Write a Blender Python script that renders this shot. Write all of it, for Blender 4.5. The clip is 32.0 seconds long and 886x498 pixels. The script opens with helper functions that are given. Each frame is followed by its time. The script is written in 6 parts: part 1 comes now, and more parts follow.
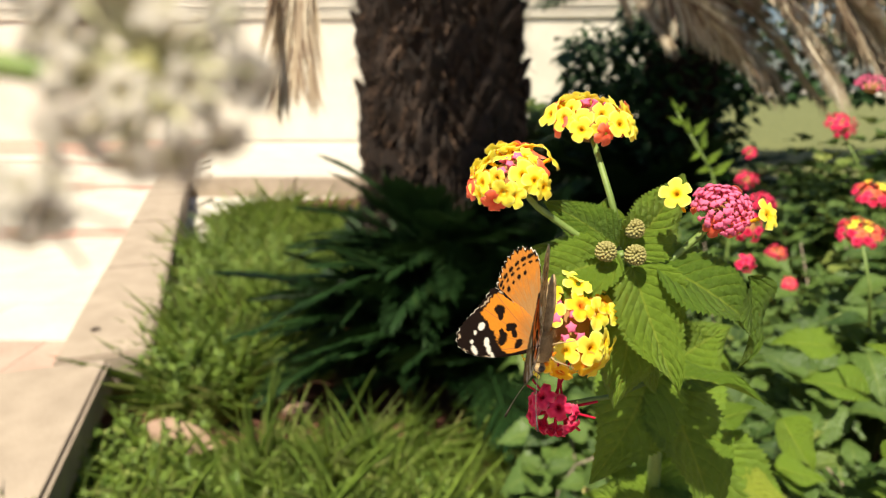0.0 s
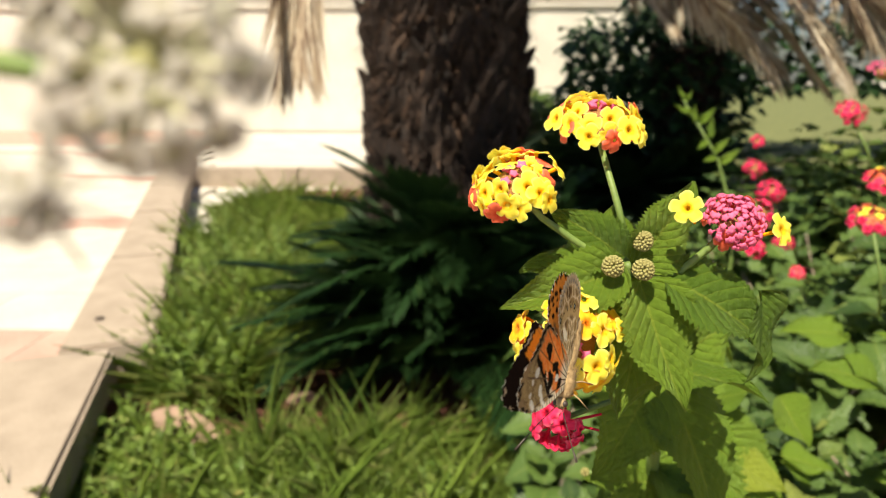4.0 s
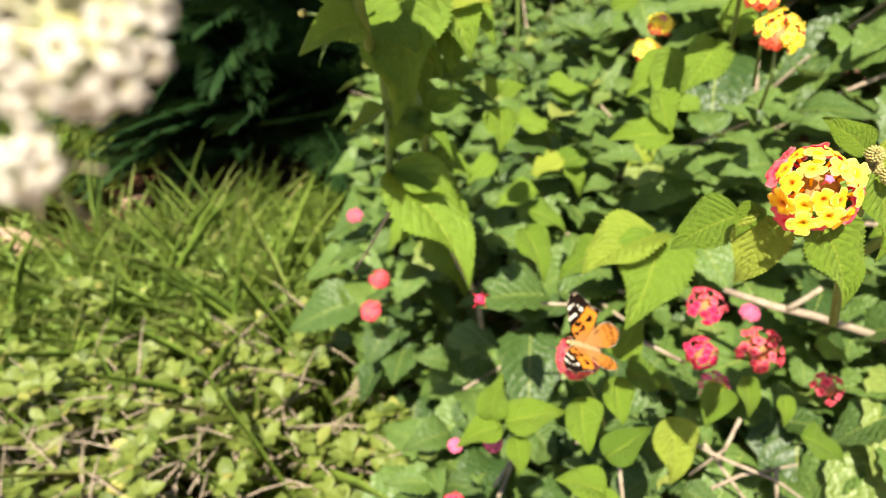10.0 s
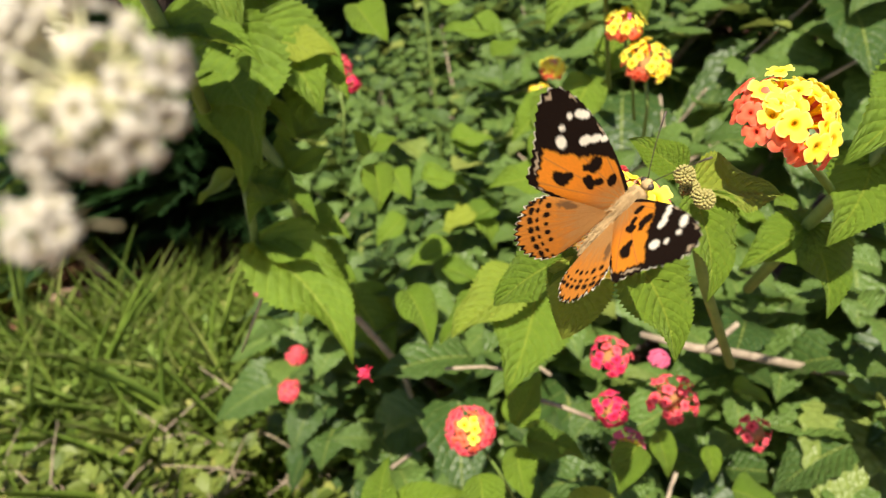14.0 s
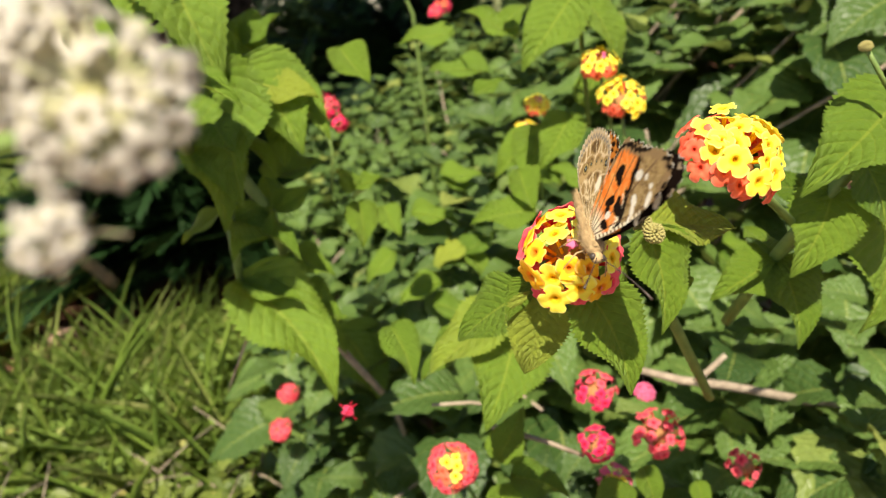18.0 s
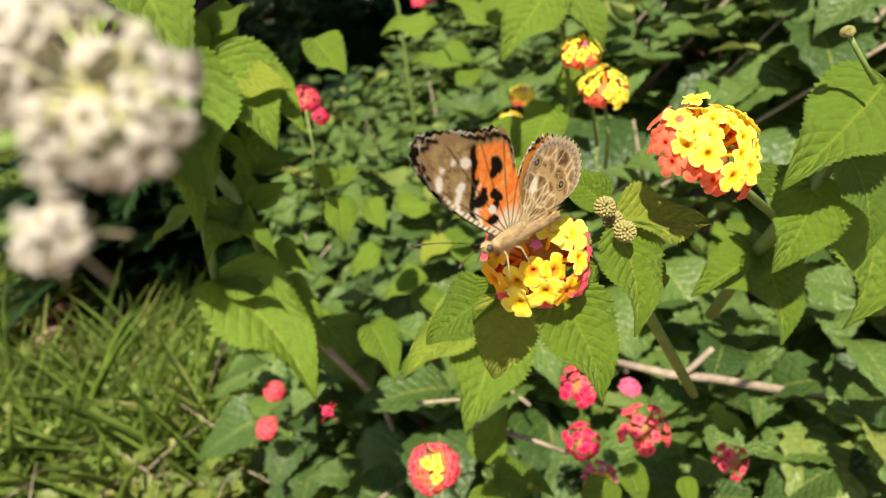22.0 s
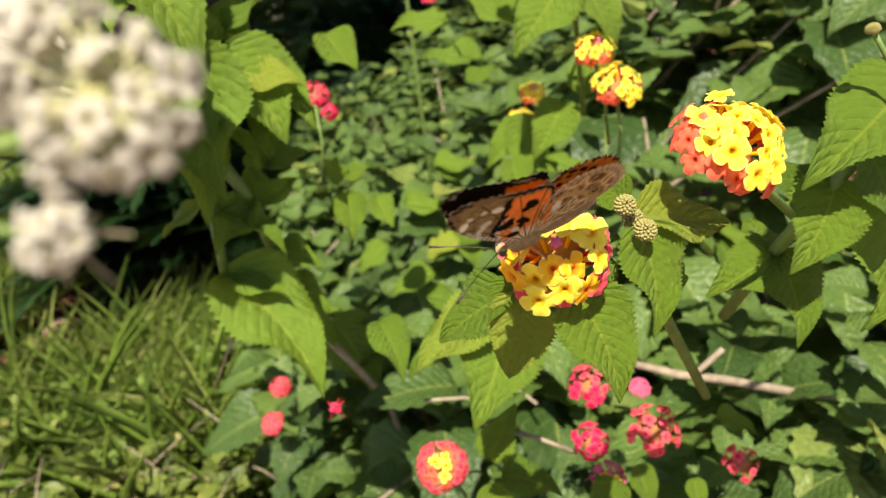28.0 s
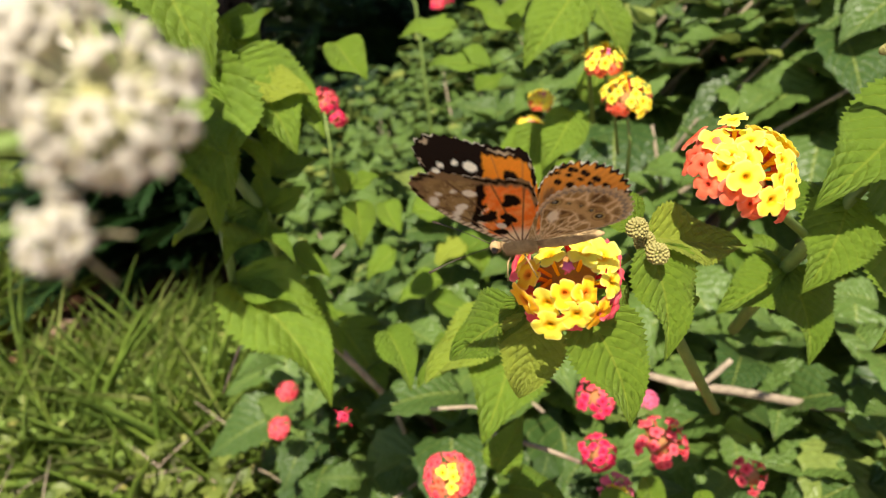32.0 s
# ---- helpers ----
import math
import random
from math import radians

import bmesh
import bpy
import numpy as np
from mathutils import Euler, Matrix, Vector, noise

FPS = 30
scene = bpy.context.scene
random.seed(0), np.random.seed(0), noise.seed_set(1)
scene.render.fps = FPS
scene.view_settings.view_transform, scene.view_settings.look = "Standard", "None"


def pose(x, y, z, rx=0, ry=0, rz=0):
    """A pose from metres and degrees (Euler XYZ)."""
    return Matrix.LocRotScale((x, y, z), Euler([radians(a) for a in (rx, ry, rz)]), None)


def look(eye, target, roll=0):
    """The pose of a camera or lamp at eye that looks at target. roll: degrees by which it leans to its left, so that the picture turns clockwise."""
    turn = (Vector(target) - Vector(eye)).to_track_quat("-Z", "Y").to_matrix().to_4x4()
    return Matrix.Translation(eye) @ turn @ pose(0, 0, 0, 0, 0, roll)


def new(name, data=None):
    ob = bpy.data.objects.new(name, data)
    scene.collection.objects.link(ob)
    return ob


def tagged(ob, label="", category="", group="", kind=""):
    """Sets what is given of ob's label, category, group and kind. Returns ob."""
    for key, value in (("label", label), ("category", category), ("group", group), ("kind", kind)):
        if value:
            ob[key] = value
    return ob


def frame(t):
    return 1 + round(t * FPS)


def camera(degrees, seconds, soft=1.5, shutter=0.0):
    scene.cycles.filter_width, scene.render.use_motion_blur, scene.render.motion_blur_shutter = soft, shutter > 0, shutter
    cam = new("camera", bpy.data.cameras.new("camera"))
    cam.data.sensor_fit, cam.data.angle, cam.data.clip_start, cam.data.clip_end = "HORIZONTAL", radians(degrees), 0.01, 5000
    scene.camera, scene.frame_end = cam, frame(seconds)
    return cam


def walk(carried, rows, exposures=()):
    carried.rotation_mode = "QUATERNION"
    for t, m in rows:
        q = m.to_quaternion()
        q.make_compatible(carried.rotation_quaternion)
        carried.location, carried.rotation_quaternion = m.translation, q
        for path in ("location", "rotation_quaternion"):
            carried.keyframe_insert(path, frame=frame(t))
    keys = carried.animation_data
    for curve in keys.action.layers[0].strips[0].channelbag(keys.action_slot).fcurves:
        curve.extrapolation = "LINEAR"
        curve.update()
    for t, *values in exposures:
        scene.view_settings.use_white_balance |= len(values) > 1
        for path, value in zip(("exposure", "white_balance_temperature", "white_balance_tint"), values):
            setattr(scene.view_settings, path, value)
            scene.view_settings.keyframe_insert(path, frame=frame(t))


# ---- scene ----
cam = camera(71.0, 32.0, soft=1.1)
cam.data.dof.use_dof = True
cam.data.dof.focus_distance = 0.145
cam.data.dof.aperture_fstop = 18.0
PATH = [
    (0, (0.00000, 0.00000, 0.91426), (-0.0460, 1.9346, 0.4090), -0.15),
    (0.5, (0.00143, 0.00317, 0.91367), (-0.0461, 1.9370, 0.4057), -0.32),
    (1, (0.00086, 0.00262, 0.91457), (-0.0507, 1.9358, 0.4045), -0.50),
    (1.5, (-0.00103, 0.00124, 0.91413), (-0.0563, 1.9345, 0.4048), -0.55),
    (2, (-0.00121, 0.00290, 0.91558), (-0.0514, 1.9343, 0.3987), -0.54),
    (2.5, (-0.00371, -0.00211, 0.91233), (-0.0506, 1.9303, 0.3990), -0.24),
    (4.5, (-0.00290, 0.00194, 0.90811), (-0.0569, 1.9269, 0.3682), -0.06),
    (5, (-0.00046, 0.00119, 0.90527), (-0.0522, 1.9242, 0.3583), -0.17),
    (5.5, (-0.00090, 0.00034, 0.90571), (-0.0512, 1.9218, 0.3530), -0.55),
    (6, (0.00022, -0.00086, 0.90281), (-0.0516, 1.9211, 0.3520), -0.53),
    (6.5, (0.00079, -0.00016, 0.90185), (-0.0552, 1.9215, 0.3502), -0.59),
    (7, (-0.00235, -0.00092, 0.90338), (-0.0480, 1.9198, 0.3476), -0.62),
    (7.5, (0.00568, 0.00314, 0.89912), (-0.0161, 1.9199, 0.3286), -0.35),
    (8, (0.01081, -0.01430, 0.88059), (0.0667, 1.8818, 0.2468), -0.45),
    (8.5, (0.02199, -0.03665, 0.85556), (0.1853, 1.8011, 0.0834), -1.52),
    (9, (0.03281, -0.05296, 0.83299), (0.2480, 1.6971, -0.1110), -3.25),
    (9.5, (0.04650, -0.06270, 0.80673), (0.3034, 1.5989, -0.2763), -4.22),
    (10, (0.06036, -0.06175, 0.77581), (0.3965, 1.5971, -0.2897), -3.12),
    (10.5, (0.07706, -0.04911, 0.74165), (0.4217, 1.5914, -0.3492), -3.50),
    (11, (0.08229, -0.04148, 0.73655), (0.3832, 1.5973, -0.3697), -3.92),
    (11.5, (0.08927, -0.04371, 0.74950), (0.4243, 1.6259, -0.2994), -4.01),
    (12, (0.09937, -0.04395, 0.75548), (0.5335, 1.6903, -0.1412), -4.19),
    (12.5, (0.11258, -0.04656, 0.75708), (0.5869, 1.6872, -0.1198), -5.56),
    (13, (0.11525, -0.04426, 0.75571), (0.5870, 1.6761, -0.1486), -6.03),
    (13.5, (0.11574, -0.04565, 0.75661), (0.5725, 1.6777, -0.1497), -6.56),
    (14, (0.11738, -0.04796, 0.75729), (0.5853, 1.6738, -0.1464), -6.51),
    (14.5, (0.11746, -0.04875, 0.75780), (0.5787, 1.6745, -0.1464), -6.61),
    (16.5, (0.11993, -0.05145, 0.75664), (0.5780, 1.6783, -0.1368), -6.97),
    (17, (0.12172, -0.05286, 0.75681), (0.5949, 1.6939, -0.0946), -6.53),
    (17.5, (0.12441, -0.05266, 0.75847), (0.6051, 1.7137, -0.0471), -7.15),
    (18, (0.12709, -0.05347, 0.75771), (0.6142, 1.7124, -0.0450), -7.20),
    (18.5, (0.13650, -0.05370, 0.75662), (0.6462, 1.7016, -0.0552), -7.51),
    (19, (0.14210, -0.05195, 0.75599), (0.6606, 1.6983, -0.0613), -7.69),
    (19.5, (0.14317, -0.05048, 0.75495), (0.6589, 1.6996, -0.0644), -7.57),
    (20, (0.14243, -0.04928, 0.75512), (0.6556, 1.7022, -0.0628), -7.77),
    (20.5, (0.14118, -0.04916, 0.75487), (0.6513, 1.7036, -0.0621), -7.85),
    (21, (0.13851, -0.04838, 0.75543), (0.6520, 1.7024, -0.0638), -7.59),
    (21.5, (0.13684, -0.04822, 0.75568), (0.6439, 1.7029, -0.0668), -7.54),
    (22, (0.13668, -0.04825, 0.75562), (0.6356, 1.7021, -0.0735), -7.72),
    (22.5, (0.13695, -0.04848, 0.75617), (0.6289, 1.7055, -0.0693), -7.88),
    (23, (0.13728, -0.04868, 0.75572), (0.6279, 1.7051, -0.0710), -7.79),
    (23.5, (0.13712, -0.04865, 0.75533), (0.6240, 1.7044, -0.0752), -7.80),
    (24, (0.13679, -0.04863, 0.75633), (0.6202, 1.7046, -0.0759), -7.78),
    (24.5, (0.13885, -0.04726, 0.75639), (0.6227, 1.7071, -0.0732), -7.97),
    (25, (0.13941, -0.04763, 0.75626), (0.6255, 1.7068, -0.0718), -7.78),
    (25.5, (0.13882, -0.04850, 0.75645), (0.6226, 1.7069, -0.0710), -7.73),
    (27.5, (0.13626, -0.04500, 0.75578), (0.6188, 1.7072, -0.0790), -7.60),
    (28, (0.13468, -0.04567, 0.75507), (0.6165, 1.7066, -0.0801), -7.36),
    (28.5, (0.13485, -0.04658, 0.75546), (0.6138, 1.7079, -0.0766), -7.40),
    (29, (0.13734, -0.04659, 0.75681), (0.6141, 1.7077, -0.0769), -7.47),
    (29.5, (0.13797, -0.04537, 0.75664), (0.6060, 1.7103, -0.0792), -7.50),
    (30, (0.13765, -0.04440, 0.75671), (0.6056, 1.7100, -0.0818), -7.55),
    (30.5, (0.13566, -0.04358, 0.75651), (0.6036, 1.7127, -0.0780), -7.45),
    (31, (0.13451, -0.04209, 0.75739), (0.6027, 1.7130, -0.0795), -7.36),
    (31.5, (0.13391, -0.04302, 0.75859), (0.6030, 1.7151, -0.0714), -7.34),
    (32, (0.13446, -0.04385, 0.75936), (0.5992, 1.7160, -0.0695), -7.19),
]
walk(cam, [(t, look(eye, target, roll)) for t, eye, target, roll in PATH],
     exposures=[(0, 0.75), (7.5, 0.75), (9, 1.5), (11.5, 1.3), (13, 1.0), (17, 0.95), (32, 0.95)])

# ---- light ----
SUN_UP, SUN_AZ = radians(60), radians(203)      # azimuth clockwise from +y
world = bpy.data.worlds.new("sky")
scene.world = world
world.use_nodes = True
wn = world.node_tree.nodes
sky = wn.new("ShaderNodeTexSky")
sky.sky_type, sky.sun_disc = "NISHITA", False
sky.sun_elevation, sky.sun_rotation = SUN_UP, SUN_AZ
wn["Background"].inputs["Strength"].default_value = 0.05
world.node_tree.links.new(sky.outputs[0], wn["Background"].inputs["Color"])
lamp = bpy.data.lights.new("sun", "SUN")
lamp.energy, lamp.angle, lamp.color = 5.4, radians(0.53), (1.0, 0.91, 0.72)
sun = new("sun", lamp)
sun_dir = Vector((math.cos(SUN_UP) * math.sin(SUN_AZ), math.cos(SUN_UP) * math.cos(SUN_AZ), math.sin(SUN_UP)))
sun.matrix_world = look(sun_dir * 20, (0, 0, 0))
scene.view_settings.exposure = 0.0

# ---- materials ----
def tree(name):
    m = bpy.data.materials.new(name)
    m.use_nodes = True
    nt = m.node_tree
    return m, nt, nt.nodes["Principled BSDF"]


def node(nt, kind, **values):
    n = nt.nodes.new(kind)
    for k, v in values.items():
        n.inputs[k.replace("_", " ")].default_value = v
    return n


def math_node(nt, op, a, b=None, clamp=False):
    n = nt.nodes.new("ShaderNodeMath")
    n.operation, n.use_clamp = op, clamp
    for i, v in enumerate((a, b)):
        if v is None:
            continue
        if isinstance(v, (int, float)):
            n.inputs[i].default_value = v
        else:
            nt.links.new(v, n.inputs[i])
    return n.outputs[0]


def ramp(nt, fac, *stops):
    n = nt.nodes.new("ShaderNodeValToRGB")
    e = n.color_ramp.elements
    while len(e) < len(stops):
        e.new(0.5)
    for el, (p, c) in zip(e, stops):
        el.position, el.color = p, (*c, 1)
    nt.links.new(fac, n.inputs[0])
    return n.outputs[0]


def mixed(nt, fac, a, b, mode="MIX"):
    n = nt.nodes.new("ShaderNodeMix")
    n.data_type, n.blend_type = "RGBA", mode
    if isinstance(fac, (int, float)):
        n.inputs[0].default_value = fac
    else:
        nt.links.new(fac, n.inputs[0])
    for i, v in ((6, a), (7, b)):
        if isinstance(v, tuple):
            n.inputs[i].default_value = (*v, 1)
        else:
            nt.links.new(v, n.inputs[i])
    return n.outputs[2]


def noise_tex(nt, scale, detail=4.0, coords="Object"):
    c = nt.nodes.new("ShaderNodeTexCoord")
    n = node(nt, "ShaderNodeTexNoise", Scale=scale, Detail=detail)
    nt.links.new(c.outputs[coords], n.inputs["Vector"])
    return n.outputs[0]


def bump(nt, bsdf, height, strength, distance=0.001):
    n = node(nt, "ShaderNodeBump", Strength=strength, Distance=distance)
    nt.links.new(height, n.inputs["Height"])
    nt.links.new(n.outputs[0], bsdf.inputs["Normal"])
    return n.outputs[0]


def picked(nt):
    """A random number for each part and each loose piece of a joined mesh."""
    o, g = nt.nodes.new("ShaderNodeObjectInfo"), nt.nodes.new("ShaderNodeNewGeometry")
    return math_node(nt, "FRACT", math_node(nt, "ADD", o.outputs["Random"], g.outputs["Random Per Island"]))


def earthy(name, dark, light, scale, rough=0.9, relief=0.6, dist=0.004, fine=None):
    m, nt, b = tree(name)
    n1, n2 = noise_tex(nt, scale, 5), noise_tex(nt, fine or scale * 9, 3)
    both = math_node(nt, "ADD", math_node(nt, "MULTIPLY", n1, 0.6), math_node(nt, "MULTIPLY", n2, 0.4))
    nt.links.new(ramp(nt, both, (0.32, dark), (0.68, light)), b.inputs["Base Color"])
    b.inputs["Roughness"].default_value = rough
    bump(nt, b, both, relief, dist)
    return m


def foliage(name, dark, light, yellow, veins=True, glow=0.35, rough=0.45):
    """Leaf: colour by piece, pale midrib and side veins along the leaf's own coordinates, light that shines through."""
    m, nt, b = tree(name)
    r = picked(nt)
    base = ramp(nt, r, (0.0, dark), (0.55, light), (0.93, light), (1.0, yellow))
    spots = noise_tex(nt, 260, 3)
    base = mixed(nt, math_node(nt, "MULTIPLY", spots, 0.35), base, tuple(c * 0.55 for c in light))
    height = spots
    if veins:
        uv = nt.nodes.new("ShaderNodeUVMap")
        sep = nt.nodes.new("ShaderNodeSeparateXYZ")
        nt.links.new(uv.outputs[0], sep.inputs[0])
        across = math_node(nt, "ABSOLUTE", math_node(nt, "SUBTRACT", sep.outputs[0], 0.5))
        rib = math_node(nt, "LESS_THAN", across, 0.018)
        slant = math_node(nt, "SUBTRACT", sep.outputs[1], math_node(nt, "MULTIPLY", across, 0.62))
        wave = math_node(nt, "ABSOLUTE", math_node(nt, "SINE", math_node(nt, "MULTIPLY", slant, 31.0)))
        side = math_node(nt, "LESS_THAN", wave, 0.13)
        line = math_node(nt, "MAXIMUM", rib, math_node(nt, "MULTIPLY", side, 0.6))
        base = mixed(nt, math_node(nt, "MULTIPLY", line, 0.45), base, yellow)
        net = nt.nodes.new("ShaderNodeMapping")
        net.inputs["Scale"].default_value = (11.0, 17.0, 1.0)
        nt.links.new(uv.outputs[0], net.inputs["Vector"])
        cells = node(nt, "ShaderNodeTexVoronoi", Scale=1.0)
        nt.links.new(net.outputs[0], cells.inputs["Vector"])
        blister = math_node(nt, "SUBTRACT", 1.0, cells.outputs["Distance"])
        base = mixed(nt, math_node(nt, "MULTIPLY", math_node(nt, "POWER", cells.outputs["Distance"], 2.0), 0.22), base, tuple(c * 0.6 for c in dark))
        height = math_node(nt, "ADD", math_node(nt, "MULTIPLY", math_node(nt, "POWER", wave, 0.5), 0.6), math_node(nt, "MULTIPLY", blister, 0.9))
        height = math_node(nt, "ADD", height, math_node(nt, "MULTIPLY", spots, 0.5))
    nt.links.new(base, b.inputs["Base Color"])
    b.inputs["Roughness"].default_value = rough
    b.inputs["Specular IOR Level"].default_value = 0.35
    nor = bump(nt, b, height, 0.75, 0.0016)
    thin = nt.nodes.new("ShaderNodeBsdfTranslucent")
    nt.links.new(mixed(nt, 0.5, base, yellow), thin.inputs["Color"])
    nt.links.new(nor, thin.inputs["Normal"])
    mix = nt.nodes.new("ShaderNodeMixShader")
    mix.inputs[0].default_value = glow
    nt.links.new(b.outputs[0], mix.inputs[1])
    nt.links.new(thin.outputs[0], mix.inputs[2])
    nt.links.new(mix.outputs[0], nt.nodes["Material Output"].inputs["Surface"])
    return m


def petal(name, rim, throat, glow=0.3, spread=0.25):
    """Petal: a deeper throat that fades outwards, slight difference from floret to floret."""
    m, nt, b = tree(name)
    uv = nt.nodes.new("ShaderNodeUVMap")
    sep = nt.nodes.new("ShaderNodeSeparateXYZ")
    nt.links.new(uv.outputs[0], sep.inputs[0])
    # orange throat ring is petal colour; innermost stops paint the shade inside the hole
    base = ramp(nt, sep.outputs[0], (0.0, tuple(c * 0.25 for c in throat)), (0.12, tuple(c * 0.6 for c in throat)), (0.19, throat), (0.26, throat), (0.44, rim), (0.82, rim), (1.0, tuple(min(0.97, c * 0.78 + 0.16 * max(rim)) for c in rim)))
    r = picked(nt)
    base = mixed(nt, math_node(nt, "MULTIPLY", r, spread), base, throat)
    fine = noise_tex(nt, 900, 2)
    nt.links.new(base, b.inputs["Base Color"])
    b.inputs["Roughness"].default_value = 0.6
    b.inputs["Specular IOR Level"].default_value = 0.2
    bump(nt, b, fine, 0.25, 0.0003)
    thin = nt.nodes.new("ShaderNodeBsdfTranslucent")
    nt.links.new(base, thin.inputs["Color"])
    mix = nt.nodes.new("ShaderNodeMixShader")
    mix.inputs[0].default_value = glow
    nt.links.new(b.outputs[0], mix.inputs[1])
    nt.links.new(thin.outputs[0], mix.inputs[2])
    nt.links.new(mix.outputs[0], nt.nodes["Material Output"].inputs["Surface"])
    return m


def straw(name, *stops):
    """Withered blade or hair: a colour of its own for each loose piece, with lengthwise streaks."""
    m, nt, b = tree(name)
    base = ramp(nt, picked(nt), *stops)
    streak = noise_tex(nt, 55, 4)
    base = mixed(nt, math_node(nt, "MULTIPLY", streak, 0.5), base, stops[0][1])
    nt.links.new(base, b.inputs["Base Color"])
    b.inputs["Roughness"].default_value = 0.75
    bump(nt, b, streak, 0.4, 0.002)
    return m


FROND_DRY = straw("dry_frond", (0.0, (0.09, 0.045, 0.03)), (0.25, (0.30, 0.21, 0.13)), (0.6, (0.56, 0.45, 0.31)), (1.0, (0.84, 0.76, 0.60)))
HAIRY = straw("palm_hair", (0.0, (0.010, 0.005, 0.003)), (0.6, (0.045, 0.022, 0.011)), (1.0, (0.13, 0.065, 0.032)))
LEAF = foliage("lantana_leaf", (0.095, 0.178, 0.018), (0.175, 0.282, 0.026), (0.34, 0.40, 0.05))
# same lantana leaf, darker: shade inside the bush is painted into its tones
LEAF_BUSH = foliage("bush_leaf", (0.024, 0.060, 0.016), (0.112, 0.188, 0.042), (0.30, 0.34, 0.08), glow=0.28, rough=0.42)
LEAF_HEDGE = foliage("hedge_leaf", (0.075, 0.115, 0.022), (0.185, 0.235, 0.048), (0.46, 0.41, 0.12), veins=False)
GRASS = foliage("grass_blade", (0.14, 0.24, 0.035), (0.28, 0.40, 0.065), (0.52, 0.48, 0.20), veins=False)
GRASS_LUSH = foliage("lush_grass", (0.15, 0.26, 0.045), (0.34, 0.48, 0.10), (0.62, 0.58, 0.27), veins=False, glow=0.5)
LEAF_WEED = foliage("weed_leaf", (0.09, 0.16, 0.028), (0.20, 0.29, 0.055), (0.42, 0.42, 0.14), veins=False)
# near-black green: the deep shade under the palms is put into this leaf colour
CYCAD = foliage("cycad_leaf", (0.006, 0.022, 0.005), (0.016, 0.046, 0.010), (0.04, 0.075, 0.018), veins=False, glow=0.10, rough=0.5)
STEM = earthy("green_stem", (0.09, 0.15, 0.03), (0.18, 0.25, 0.055), 120, 0.55, 0.3, 0.0005)
BUD = earthy("bud_green", (0.20, 0.19, 0.05), (0.46, 0.40, 0.15), 420, 0.7, 0.5, 0.0006)
TWIG = earthy("dry_twig", (0.15, 0.11, 0.08), (0.38, 0.31, 0.23), 130, 0.9, 0.6, 0.001)
SOIL = earthy("red_soil", (0.050, 0.019, 0.010), (0.155, 0.064, 0.032), 14, 0.95, 0.9, 0.012)
STONE = earthy("reddish_stone", (0.22, 0.13, 0.09), (0.40, 0.27, 0.20), 22, 0.85, 0.5, 0.004)
CONCRETE = earthy("kerb_concrete", (0.26, 0.205, 0.155), (0.42, 0.34, 0.265), 9, 0.9, 0.4, 0.003, fine=160)
TILE = earthy("pale_paving", (0.47, 0.42, 0.36), (0.62, 0.57, 0.49), 3, 0.8, 0.2, 0.002, fine=60)
TILE_RED = earthy("red_paving", (0.40, 0.23, 0.18), (0.55, 0.36, 0.29), 3, 0.8, 0.2, 0.002, fine=60)
PLASTER = earthy("white_plaster", (0.56, 0.51, 0.44), (0.68, 0.64, 0.57), 2, 0.85, 0.2, 0.003, fine=50)
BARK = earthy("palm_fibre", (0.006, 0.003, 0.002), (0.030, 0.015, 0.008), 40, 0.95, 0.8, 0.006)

YELLOW = petal("petal_yellow", (0.97, 0.88, 0.085), (0.93, 0.55, 0.01), glow=0.36, spread=0.10)
AMBER = petal("petal_amber", (0.95, 0.62, 0.02), (0.85, 0.27, 0.01), spread=0.35)
CORAL = petal("petal_coral", (0.94, 0.21, 0.11), (0.88, 0.12, 0.06), glow=0.42, spread=0.4)
MAGENTA = petal("petal_magenta", (0.84, 0.04, 0.14), (0.62, 0.015, 0.06), glow=0.36)
PINK = petal("petal_pink", (0.84, 0.19, 0.35), (0.70, 0.09, 0.23))
ROSE = petal("petal_rose", (0.92, 0.13, 0.17), (0.74, 0.04, 0.08), glow=0.38)
PALE = petal("petal_white", (0.63, 0.58, 0.52), (0.50, 0.45, 0.30), glow=0.4, spread=0.12)
# ---- building blocks ----
def mesh_of(name, verts, faces, mat, uvs=None, smooth=True):
    me = bpy.data.meshes.new(name)
    me.from_pydata([tuple(v) for v in verts], [], faces)
    if uvs is not None:
        layer = me.uv_layers.new(name="UVMap")
        idx = np.empty(len(me.loops), dtype=np.int32)
        me.loops.foreach_get("vertex_index", idx)
        layer.data.foreach_set("uv", np.asarray(uvs, dtype=np.float32)[idx].ravel())
    me.materials.append(mat)
    me.polygons.foreach_set("use_smooth", [smooth] * len(me.polygons))
    me.update()
    return me


def part(name, data, parent, m=None, label="", kind=""):
    """Links a mesh as one object under a thing or a part; m is its place in the world of the thing."""
    ob = new(name, data)
    if parent is not None:
        ob.parent = parent
    if m is not None:
        ob.matrix_basis = m
    return tagged(ob, label, kind=kind)


def thing(name, at, label, category, group="", kind=""):
    ob = new(name)
    ob.location = at
    ob.empty_display_size = 0.02
    return tagged(ob, label, category, group, kind)


def bm_mesh(name, bm, mat, smooth=True):
    me = bpy.data.meshes.new(name)
    bm.to_mesh(me)
    bm.free()
    me.materials.append(mat)
    me.polygons.foreach_set("use_smooth", [smooth] * len(me.polygons))
    return me


